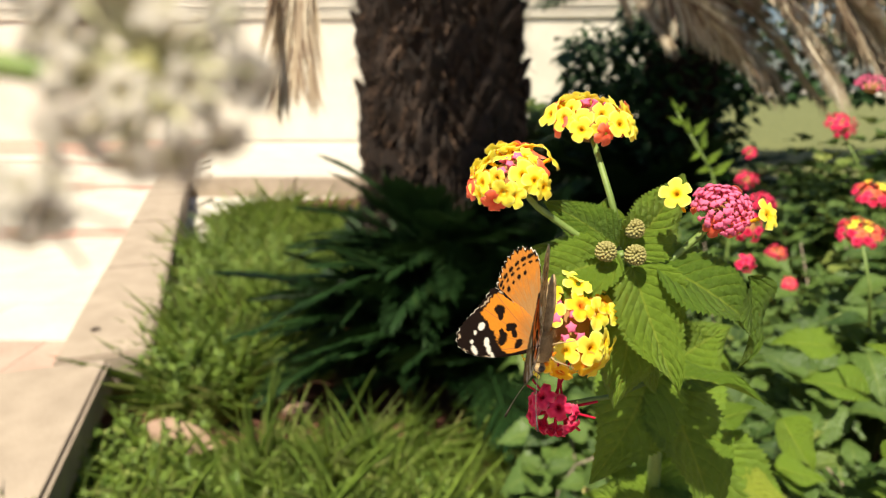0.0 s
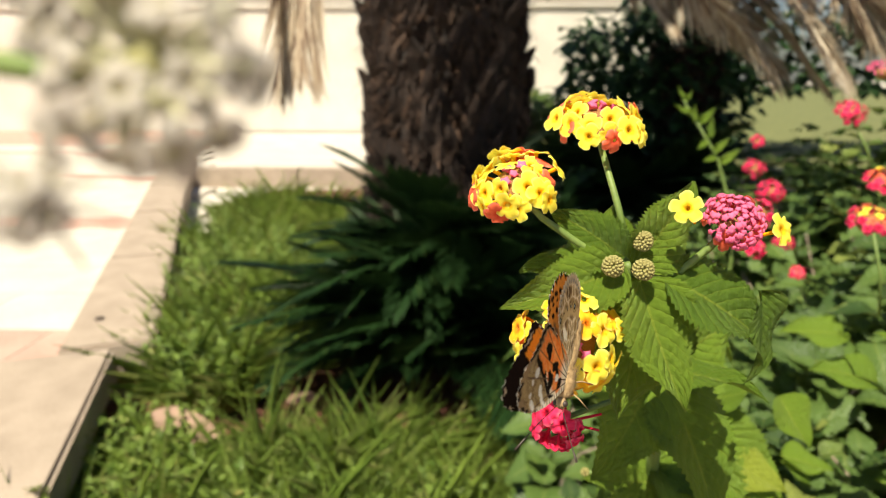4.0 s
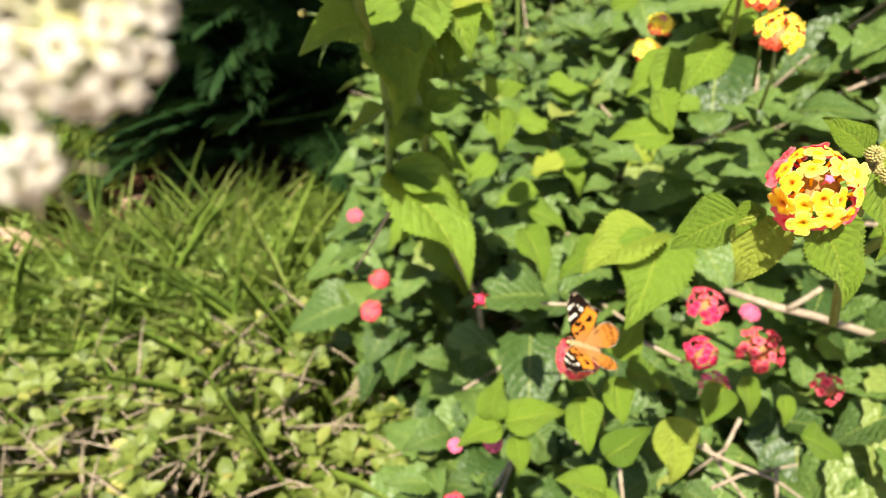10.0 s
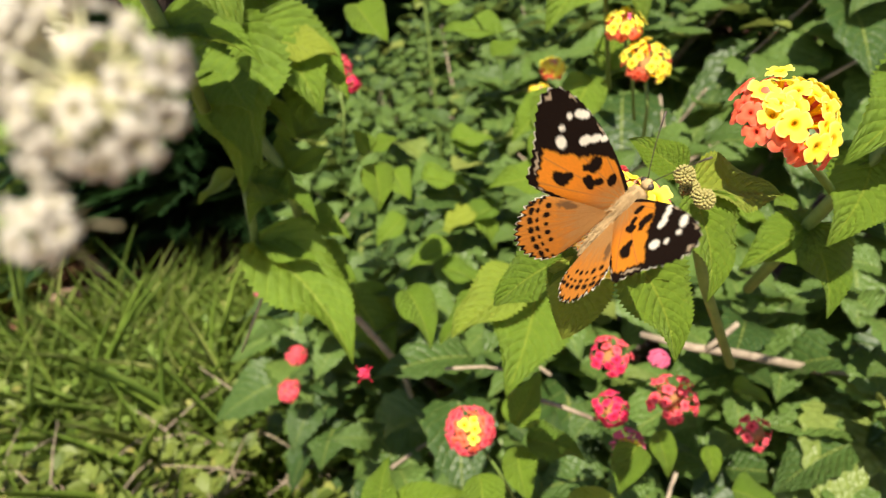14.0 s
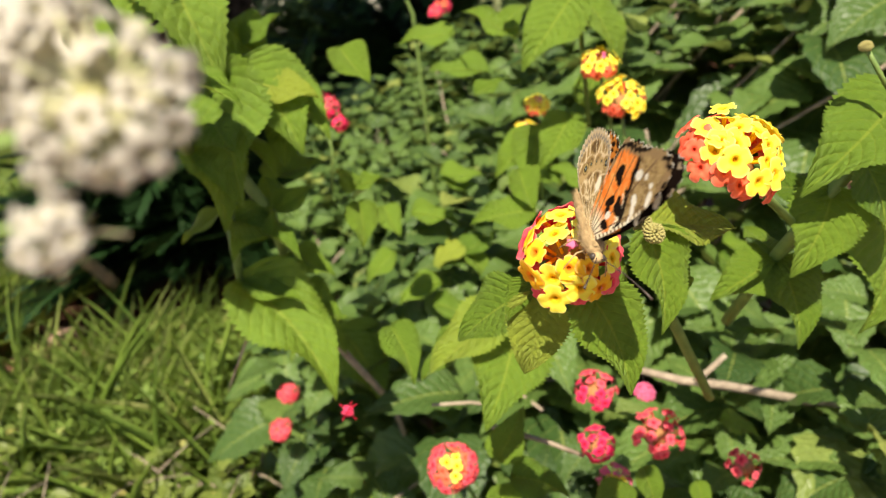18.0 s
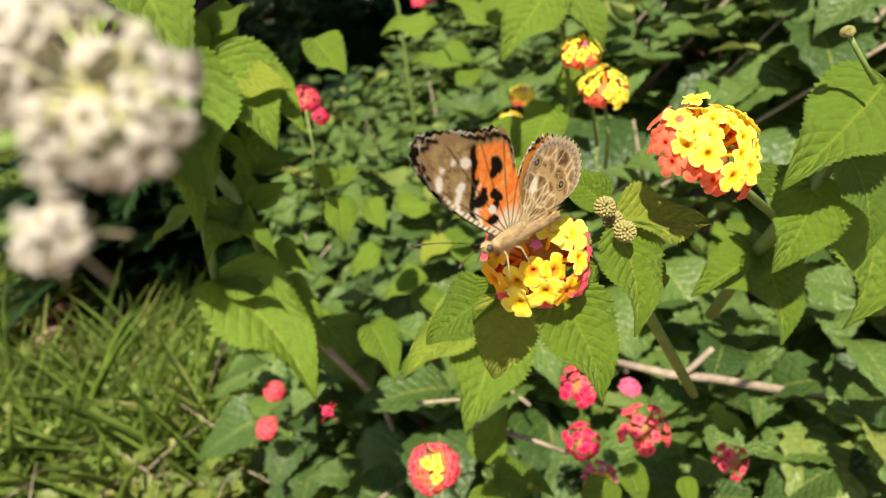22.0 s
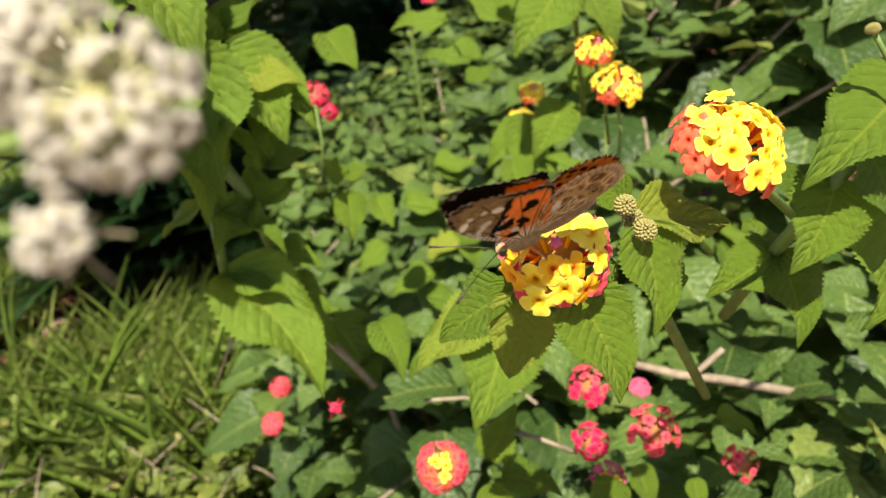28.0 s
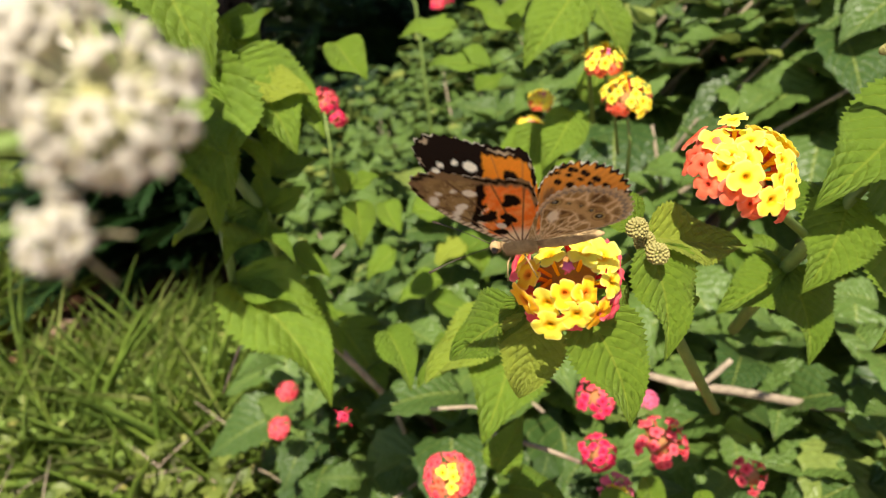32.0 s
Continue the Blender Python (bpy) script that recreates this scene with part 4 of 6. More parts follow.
umbel(bush, (0.3442, 0.4216, 0.6288), (-0.05, -0.49, 0.87), 0.0120, ((16, "p"), (72, "y"), (180, "c")), seed=34, count=34, floret=0.0036, label="small yellow flower head with pink centre")
umbel(bush, (0.1857, 0.4570, 0.6721), (0.04, -0.52, 0.86), 0.0135, ((60, "r"), (180, "m")), seed=35, count=22, label="magenta flower head")
umbel(bush, (0.1933, 0.4441, 0.6594), (0.02, -0.83, 0.56), 0.0073, ((180, "m"),), seed=36, count=10, label="magenta flower head")
umbel(bush, (0.3298, 0.5960, 0.7247), (-0.08, -0.55, 0.83), 0.0080, ((180, "rrm"),), seed=37, count=16, label="coral flower head")
umbel(bush, (0.0848, 0.5011, 0.4711), (-0.05, -0.49, 0.87), 0.0080, ((180, "p"),), seed=38, count=40, label="small pink flower head in bud")
umbel(bush, (0.1000, 0.4797, 0.4030), (-0.05, -0.49, 0.87), 0.0113, ((180, "r"),), seed=39, count=20, floret=0.004, label="small rose flower head")
umbel(bush, (0.0860, 0.4609, 0.3793), (-0.05, -0.49, 0.87), 0.0124, ((180, "r"),), seed=40, count=20, floret=0.004, label="small rose flower head")
umbel(bush, (0.1812, 0.1750, 0.5390), (-0.16, -0.69, 0.70), 0.0129, ((26, "y"), (50, "c"), (180, "r")), seed=41, count=52, floret=0.0033, label="rose and coral flower head with yellow centre")
umbel(bush, (0.1405, 0.2303, 0.5480), (-0.13, -0.66, 0.74), 0.0020, ((180, "m"),), seed=51, count=6, floret=0.003, label="tiny magenta flower head")
umbel(bush, (0.2720, 0.1949, 0.5407), (-0.14, -0.41, 0.90), 0.0127, ((180, "rrm"),), seed=42, count=20, label="rose-pink flower head")
umbel(bush, (0.2937, 0.1690, 0.5231), (0.03, -0.55, 0.83), 0.0154, ((180, "r"),), seed=43, count=22, label="loose rose-pink flower head")
umbel(bush, (0.2634, 0.1793, 0.5183), (-0.29, -0.55, 0.78), 0.0103, ((180, "m"),), seed=44, count=16, label="magenta flower head")
umbel(bush, (0.2640, 0.1633, 0.5054), (-0.11, -0.69, 0.71), 0.0089, ((20, "y"), (180, "p")), seed=45, count=24, label="fading pink flower head")
umbel(bush, (0.3001, 0.1904, 0.5323), (-0.02, -0.34, 0.94), 0.0056, ((180, "p"),), seed=46, count=30, label="pink flower head in bud")
umbel(bush, (0.3489, 0.1629, 0.4825), (0.01, -0.63, 0.78), 0.0106, ((30, "-"), (180, "r")), seed=47, count=10, label="sparse rose flower head")
umbel(bush, (0.1393, 0.1998, 0.4546), (-0.05, -0.44, 0.90), 0.0057, ((180, "p"),), seed=48, count=40, label="small pink flower head in bud")
umbel(bush, (0.1151, 0.2036, 0.4553), (-0.05, -0.44, 0.90), 0.0044, ((180, "p"),), seed=49, count=30, label="small pink flower head in bud")
umbel(bush, (0.1080, 0.1854, 0.4207), (-0.05, -0.44, 0.90), 0.0090, ((180, "rrm"),), seed=50, count=24, label="small rose flower head")
umbel(bush, (0.3155, 0.4751, 0.8341), (-0.00, -0.30, 0.95), 0.0159, ((34, "y"), (60, "c"), (180, "m")), seed=61, count=30, label="red flower head with yellow crown")
umbel(bush, (0.2926, 0.4469, 0.8099), (-0.01, -0.37, 0.93), 0.0174, ((34, "y"), (60, "c"), (180, "m")), seed=62, count=32, label="red flower head with yellow crown")
umbel(bush, (0.3775, 0.7185, 0.7235), (-0.02, -0.53, 0.85), 0.0133, ((50, "c"), (180, "m")), seed=63, count=20, label="coral flower head")
umbel(bush, (0.3226, 0.3972, 0.8199), (0.16, -0.77, 0.62), 0.0160, ((30, "-"), (180, "m")), seed=64, count=12, label="spent magenta flower head")
umbel(bush, (0.3451, 0.3888, 0.8107), (0.16, -0.77, 0.62), 0.0112, ((34, "y"), (60, "c"), (180, "m")), seed=65, count=20, label="pink and yellow flower head")
umbel(bush, (0.1817, 0.3845, 0.8288), (-0.34, -0.71, 0.61), 0.0107, ((40, "-"), (180, "m")), seed=66, count=12, label="spent magenta flower head")
umbel(bush, (0.1784, 0.3734, 0.8078), (0.14, -0.99, 0.04), 0.0061, ((180, "m"),), seed=67, count=7, label="spent magenta flower head")
umbel(bush, (0.2640, 0.5367, 0.8162), (0.08, -0.61, 0.79), 0.0126, ((180, "m"),), seed=68, count=18, label="dark red flower head")
umbel(bush, (0.3236, 0.3948, 0.7491), (0.06, -0.77, 0.63), 0.0058, ((180, "m"),), seed=69, count=8, label="small red flower head")
umbel(bush, (0.3678, 0.6159, 0.8775), (0.02, -0.62, 0.78), 0.0165, ((180, "m"),), seed=70, count=24, label="magenta flower head")
umbel(bush, (0.3128, 0.4914, 0.9142), (0.11, -0.18, 0.98), 0.0123, ((180, "p"),), seed=71, count=30, label="pink flower head")
umbel(bush, (0.3540, 0.7651, 0.8036), (0.02, -0.69, 0.73), 0.0148, ((180, "m"),), seed=72, count=18, label="dark red flower head")
umbel(bush, (0.3564, 0.7701, 0.8360), (0.02, -0.69, 0.73), 0.0097, ((180, "m"),), seed=73, count=10, label="dark red flower head")
leaf(bush, (0.2220, 0.1835, 0.6076), (0.1741, 0.1670, 0.6064), (-0.05, -0.05, 1.00), 0.72, 0)
leaf(bush, (0.2228, 0.1818, 0.6055), (0.1896, 0.1413, 0.5906), (-0.05, -0.44, 0.90), 0.70, 1)
leaf(bush, (0.2045, 0.2013, 0.5931), (0.1750, 0.1971, 0.5790), (-0.21, -0.22, 0.95), 0.60, 0)
leaf(bush, (0.1742, 0.2479, 0.5817), (0.1785, 0.2138, 0.5685), (0.08, -0.36, 0.93), 0.60, 1)
leaf(bush, (0.2491, 0.4838, 0.5567), (0.2935, 0.4609, 0.5530), (0.04, -0.28, 0.96), 0.66, 1)
leaf(bush, (0.2874, 0.4552, 0.5248), (0.2479, 0.4472, 0.5203), (0.04, -0.28, 0.96), 0.66, 2)
leaf(bush, (0.2919, 0.4528, 0.5224), (0.3053, 0.4245, 0.5023), (0.04, -0.28, 0.96), 0.66, 2)
leaf(bush, (0.2837, 0.4517, 0.5186), (0.3200, 0.4466, 0.5390), (0.04, -0.28, 0.96), 0.66, 0)
leaf(bush, (0.3057, 0.4798, 0.5661), (0.2808, 0.4863, 0.5871), (0.04, -0.28, 0.96), 0.66, 0)
leaf(bush, (0.2845, 0.4960, 0.5844), (0.3243, 0.4766, 0.5846), (0.04, -0.28, 0.96), 0.66, 0)
leaf(bush, (0.2262, 0.4947, 0.5665), (0.2331, 0.4660, 0.5440), (0.04, -0.28, 0.96), 0.66, 0)
leaf(bush, (0.2235, 0.4695, 0.5285), (0.1887, 0.4562, 0.5175), (0.04, -0.28, 0.96), 0.66, 1)
leaf(bush, (0.2470, 0.4356, 0.4847), (0.2826, 0.4099, 0.4745), (0.04, -0.28, 0.96), 0.66, 1)
leaf(bush, (0.2578, 0.4446, 0.5010), (0.2135, 0.4366, 0.4952), (0.04, -0.28, 0.96), 0.66, 0)
leaf(bush, (0.3933, 0.4402, 0.5313), (0.3389, 0.4325, 0.5233), (0.04, -0.28, 0.96), 0.66, 2)
leaf(bush, (0.3942, 0.4600, 0.5610), (0.3533, 0.4701, 0.5829), (0.04, -0.28, 0.96), 0.66, 0)
leaf(bush, (0.4229, 0.4508, 0.5550), (0.3887, 0.4678, 0.5891), (0.04, -0.28, 0.96), 0.66, 1)
leaf(bush, (0.1381, 0.4929, 0.4573), (0.1713, 0.4855, 0.4735), (0.04, -0.28, 0.96), 0.66, 1)
leaf(bush, (0.1620, 0.4875, 0.4559), (0.1927, 0.4289, 0.3955), (0.04, -0.28, 0.96), 0.66, 1)
leaf(bush, (0.1445, 0.4527, 0.4822), (0.1014, 0.4419, 0.4725), (0.04, -0.28, 0.96), 0.66, 2)
leaf(bush, (0.2055, 0.1780, 0.5311), (0.2190, 0.1811, 0.5575), (0.04, -0.28, 0.96), 0.66, 2)
leaf(bush, (0.2036, 0.1720, 0.5217), (0.2004, 0.1494, 0.5054), (0.04, -0.28, 0.96), 0.66, 0)
leaf(bush, (0.2096, 0.1723, 0.5237), (0.2362, 0.1539, 0.5218), (0.04, -0.28, 0.96), 0.66, 1)
leaf(bush, (0.1823, 0.1703, 0.5134), (0.1790, 0.1448, 0.4928), (0.04, -0.28, 0.96), 0.66, 0)
leaf(bush, (0.1306, 0.1754, 0.5068), (0.1381, 0.1789, 0.5322), (0.04, -0.28, 0.96), 0.66, 1)
leaf(bush, (0.1385, 0.1720, 0.5040), (0.1684, 0.1659, 0.5211), (0.04, -0.28, 0.96), 0.66, 2)
leaf(bush, (0.1352, 0.1711, 0.5018), (0.1085, 0.1668, 0.5062), (0.04, -0.28, 0.96), 0.66, 2)
leaf(bush, (0.1426, 0.1663, 0.4966), (0.1396, 0.1474, 0.4859), (0.04, -0.28, 0.96), 0.66, 1)
leaf(bush, (0.1871, 0.1386, 0.4677), (0.1584, 0.1432, 0.4848), (0.04, -0.28, 0.96), 0.66, 0)
leaf(bush, (0.1945, 0.1337, 0.4625), (0.1654, 0.1291, 0.4659), (0.04, -0.28, 0.96), 0.66, 2)
leaf(bush, (0.2302, 0.1532, 0.5010), (0.2239, 0.1239, 0.4740), (0.04, -0.28, 0.96), 0.66, 1)
leaf(bush, (0.1905, 0.1491, 0.4843), (0.2116, 0.1485, 0.5071), (0.04, -0.28, 0.96), 0.66, 2)
leaf(bush, (0.5251, 0.3907, 0.4939), (0.5580, 0.3682, 0.4875), (0.04, -0.28, 0.96), 0.66, 1)
leaf(bush, (0.5185, 0.3865, 0.4858), (0.5378, 0.3502, 0.4554), (0.04, -0.28, 0.96), 0.66, 2)
leaf(bush, (0.3396, 0.1754, 0.5094), (0.3565, 0.1584, 0.5070), (0.04, -0.28, 0.96), 0.66, 1)
leaf(bush, (0.3162, 0.1629, 0.4846), (0.3122, 0.1460, 0.4766), (0.04, -0.28, 0.96), 0.66, 2)
leaf(bush, (0.3212, 0.1477, 0.4634), (0.3464, 0.1264, 0.4568), (0.04, -0.28, 0.96), 0.66, 1)
leaf(bush, (0.2635, 0.1554, 0.5134), (0.2433, 0.1398, 0.5029), (0.04, -0.28, 0.96), 0.66, 0)
leaf(bush, (0.2755, 0.1560, 0.5175), (0.2763, 0.1356, 0.5056), (0.04, -0.28, 0.96), 0.66, 2)
leaf(bush, (0.3078, 0.2736, 0.7385), (0.2653, 0.2554, 0.7160), (0.03, -0.43, 0.90), 0.68, 1)
leaf(bush, (0.3155, 0.2709, 0.7352), (0.3339, 0.2428, 0.7083), (0.03, -0.43, 0.90), 0.68, 2)
leaf(bush, (0.3010, 0.3201, 0.6535), (0.2657, 0.3067, 0.6417), (0.03, -0.43, 0.90), 0.68, 1)
leaf(bush, (0.3031, 0.3123, 0.6606), (0.2845, 0.2855, 0.6280), (0.03, -0.43, 0.90), 0.68, 0)
leaf(bush, (0.3094, 0.2830, 0.6714), (0.2784, 0.2655, 0.6531), (0.03, -0.43, 0.90), 0.68, 1)
leaf(bush, (0.3316, 0.3022, 0.6697), (0.3431, 0.3070, 0.7023), (0.03, -0.43, 0.90), 0.68, 0)
leaf(bush, (0.2814, 0.3696, 0.6773), (0.3021, 0.3617, 0.6885), (0.03, -0.43, 0.90), 0.68, 0)
leaf(bush, (0.3272, 0.4554, 0.6772), (0.2744, 0.4579, 0.6911), (0.03, -0.43, 0.90), 0.68, 0)
leaf(bush, (0.3065, 0.4752, 0.7093), (0.2589, 0.4767, 0.7224), (0.03, -0.43, 0.90), 0.68, 1)
leaf(bush, (0.3260, 0.4184, 0.7142), (0.3452, 0.4179, 0.7390), (0.03, -0.43, 0.90), 0.68, 2)
leaf(bush, (0.3339, 0.4128, 0.7058), (0.3056, 0.4239, 0.7410), (0.03, -0.43, 0.90), 0.68, 1)
leaf(bush, (0.3480, 0.3752, 0.7453), (0.3230, 0.3761, 0.7623), (0.03, -0.43, 0.90), 0.68, 2)
leaf(bush, (0.2708, 0.2627, 0.6250), (0.2338, 0.2612, 0.6349), (0.03, -0.43, 0.90), 0.68, 1)
leaf(bush, (0.2701, 0.2750, 0.6476), (0.2699, 0.2532, 0.6284), (0.03, -0.43, 0.90), 0.68, 0)
stalk(bush, [(0.3303, 0.2969, 0.6596), (0.3107, 0.2717, 0.7354), (0.3266, 0.2818, 0.7578), (0.3322, 0.2780, 0.7733)], 0.0016, 0.0020, STEM, "stem")
stalk(bush, [(0.3111, 0.2732, 0.7383), (0.3261, 0.3432, 0.7444)], 0.0010, 0.0008, STEM, "stem")
stalk(bush, [(0.3127, 0.2729, 0.7382), (0.3468, 0.2686, 0.7379)], 0.0010, 0.0008, STEM, "stem")
stalk(bush, [(0.3171, 0.2623, 0.6995), (0.3228, 0.2604, 0.6748), (0.3299, 0.2678, 0.6463)], 0.0009, 0.0011, STEM, "stem")
stalk(bush, [(0.3241, 0.2503, 0.6784), (0.3244, 0.2470, 0.6593), (0.3262, 0.2530, 0.6368)], 0.0009, 0.0011, STEM, "stem")
stalk(bush, [(0.3476, 0.4240, 0.6253), (0.3534, 0.4203, 0.5967), (0.3576, 0.4267, 0.5643)], 0.0009, 0.0011, STEM, "stem")
stalk(bush, [(0.1829, 0.4442, 0.6671), (0.1818, 0.4367, 0.6385), (0.1764, 0.4405, 0.6071)], 0.0009, 0.0011, STEM, "stem")
stalk(bush, [(0.1854, 0.1871, 0.5248), (0.1942, 0.1782, 0.5049), (0.2033, 0.1761, 0.4771)], 0.0009, 0.0011, STEM, "stem")
stalk(bush, [(0.2824, 0.4260, 0.8062), (0.2886, 0.4201, 0.7778), (0.2956, 0.4236, 0.7465)], 0.0009, 0.0011, STEM, "stem")
stalk(bush, [(0.3710, 0.6177, 0.8704), (0.3821, 0.6064, 0.8459), (0.3930, 0.6051, 0.8202)], 0.0009, 0.0011, STEM, "stem")
fallen = thing("dry_branch", (0.3547, 0.2276, 0.4976), "bare grey-brown forked branch lying in the bush", "branch")
stalk(fallen, [(0.3338, 0.2555, 0.4970), (0.3446, 0.2414, 0.4972), (0.3547, 0.2276, 0.4976), (0.3890, 0.2242, 0.4838), (0.4353, 0.2238, 0.4597), (0.5026, 0.2238, 0.4238)], 0.0024, 0.0034, TWIG, "branch")
stalk(fallen, [(0.3631, 0.2247, 0.4956), (0.3728, 0.2224, 0.5039), (0.3823, 0.2206, 0.5128)], 0.0022, 0.0018, TWIG, "twig")
stalk(fallen, [(0.2147, 0.2107, 0.5249), (0.2431, 0.1973, 0.5128), (0.2598, 0.1883, 0.5039)], 0.0016, 0.0012, TWIG, "twig")
stalk(fallen, [(0.1945, 0.2644, 0.5085), (0.2188, 0.2583, 0.5062), (0.2355, 0.2522, 0.5016)], 0.0012, 0.0010, TWIG, "twig")
brush_twigs = thing("dry_branch", (0.3459, 0.1957, 0.3642), "tangle of bare pale twigs on the soil", "branch")
stalk(brush_twigs, [(0.2894, 0.2079, 0.4030), (0.3166, 0.1932, 0.3886), (0.3513, 0.1767, 0.3737), (0.3741, 0.1608, 0.3563)], 0.0016, 0.0010, TWIG, "twig")
stalk(brush_twigs, [(0.2997, 0.1947, 0.3501), (0.3316, 0.1900, 0.3698), (0.3749, 0.1848, 0.3739)], 0.0016, 0.0010, TWIG, "twig")
stalk(brush_twigs, [(0.3525, 0.1808, 0.3800), (0.3557, 0.1757, 0.3553), (0.3636, 0.1771, 0.3234)], 0.0016, 0.0010, TWIG, "twig")
stalk(brush_twigs, [(0.3329, 0.2069, 0.4133), (0.3179, 0.1972, 0.3949), (0.2984, 0.2040, 0.3636)], 0.0016, 0.0010, TWIG, "twig")
stalk(brush_twigs, [(0.3089, 0.2084, 0.3909), (0.3438, 0.1890, 0.3355), (0.3852, 0.1805, 0.2980)], 0.0016, 0.0010, TWIG, "twig")
stalk(brush_twigs, [(0.2316, 0.2005, 0.4125), (0.2334, 0.1880, 0.3763), (0.2612, 0.1775, 0.3684), (0.3065, 0.1737, 0.3570)], 0.0016, 0.0010, TWIG, "twig")
stalk(brush_twigs, [(0.1032, 0.2963, 0.6067), (0.1004, 0.3043, 0.5786), (0.0843, 0.3125, 0.5476), (0.0718, 0.3232, 0.5224)], 0.0012, 0.0007, TWIG, "twig")
for base, tip, roll, size in (
        ((-0.473, 2.191, 1.626), (-0.489, 1.930, 0.99), 0, 0.50), ((-0.446, 2.187, 1.609), (-0.452, 1.920, 0.96), 40, 0.50),
        ((-0.508, 2.190, 1.626), (-0.525, 1.918, 0.95), -30, 0.50), ((-0.490, 2.163, 1.523), (-0.553, 1.910, 0.92), 70, 0.45),
        ((0.205, 1.952, 1.444), (0.581, 1.717, 1.101), 10, 0.6), ((0.268, 1.958, 1.459), (0.741, 1.702, 1.031), -25, 0.7),
        ((0.396, 1.957, 1.443), (0.858, 1.694, 0.988), 30, 0.7), ((0.491, 1.963, 1.458), (0.946, 1.681, 0.932), -10, 0.7),
        ((0.587, 1.973, 1.489), (1.047, 1.694, 0.974), 20, 0.7), ((0.714, 1.976, 1.489), (1.149, 1.715, 1.044), -20, 0.7),
        ((0.809, 1.970, 1.457), (1.207, 1.691, 0.945), 15, 0.7), ((0.428, 1.929, 1.335), (0.683, 1.712, 1.073), 50, 0.6),
        ((0.300, 1.938, 1.382), (0.465, 1.718, 1.116), -45, 0.5), ((0.682, 1.951, 1.396), (1.003, 1.701, 1.002), 5, 0.6),
        ((0.905, 1.964, 1.426), (1.091, 1.714, 1.044), 35, 0.6)):
    hang_frond(palm_one, base, tip, 2 if base[0] < 0 else 1 if roll > 0 else 0, roll, size * 1.25)
weed = thing("weed", (0.3715, 0.8353, 0.0000), "upright narrow-leaved green weed behind the lantana", "weed")
stalk(weed, [(0.3715, 0.8353, 0.0000), (0.3715, 0.8353, 0.7142), (0.3464, 0.8582, 0.8040), (0.2983, 0.8776, 0.8827)], 0.0030, 0.0012)
leaf(weed, (0.2983, 0.8772, 0.8812), (0.2886, 0.8716, 0.9001), (0.02, -0.78, 0.62), 0.34, 0)
leaf(weed, (0.3014, 0.8767, 0.8790), (0.3085, 0.8705, 0.8941), (0.02, -0.78, 0.62), 0.34, 0)
leaf(weed, (0.3092, 0.8720, 0.8602), (0.2841, 0.8651, 0.8757), (0.02, -0.78, 0.62), 0.34, 0)
leaf(weed, (0.3208, 0.8693, 0.8490), (0.3398, 0.8658, 0.8733), (0.02, -0.78, 0.62), 0.34, 0)
leaf(weed, (0.3324, 0.8647, 0.8303), (0.3361, 0.8624, 0.8608), (0.02, -0.78, 0.62), 0.34, 0)
leaf(weed, (0.3325, 0.8637, 0.8265), (0.3148, 0.8504, 0.8165), (0.02, -0.78, 0.62), 0.34, 0)
leaf(weed, (0.3402, 0.8600, 0.8115), (0.3591, 0.8558, 0.8334), (0.02, -0.78, 0.62), 0.34, 0)
leaf(weed, (0.3441, 0.8581, 0.8040), (0.3225, 0.8467, 0.8017), (0.02, -0.78, 0.62), 0.34, 0)
leaf(weed, (0.3130, 0.8701, 0.8527), (0.3116, 0.8657, 0.8756), (0.02, -0.78, 0.62), 0.34, 0)
leaf(weed, (0.3496, 0.8563, 0.7965), (0.3744, 0.8527, 0.8200), (0.02, -0.78, 0.62), 0.34, 0)
# ---- growth of many small pieces ----
def turned(at, way, up, sx, sy):
    return np.array(Matrix.Translation(at) @ frame_of(way, up) @ Matrix.Diagonal((sx, sy, sy, 1)))


def bush_height(x, y):
    steep = 0.72 - 0.34 * max(0.0, min(1.0, (y - 0.7) / 0.4))
    swell = 0.09 * math.exp(-((x - 0.27) / 0.14) ** 2 - ((y - 0.42) / 0.15) ** 2)
    return swell + min(0.86, 0.36 + steep * max(0.0, x - 0.10) + 0.06 * max(0.0, y - 0.5)) - (0.07 if y < 0.36 else 0.0)


HEADS = [Vector(bush.location) + Vector(ob.matrix_basis.translation) for ob in bush.children if ob.name.startswith("flower_head")]
OPEN_WAY = Vector((-0.35, -0.80, 0.22)).normalized()


def before_head(p, reach=0.16, wide=0.030):
    """Whether a leaf at p would stand before a flower head on the open, sunny side of the bush."""
    for h in HEADS:
        d = p - h
        along = d.dot(OPEN_WAY)
        if -0.01 < along < reach and (d - OPEN_WAY * along).length < wide:
            return True
        along = d.dot(sun_dir)
        if 0 < along < reach and (d - sun_dir * along).length < 0.8 * wide:
            return True
    return False


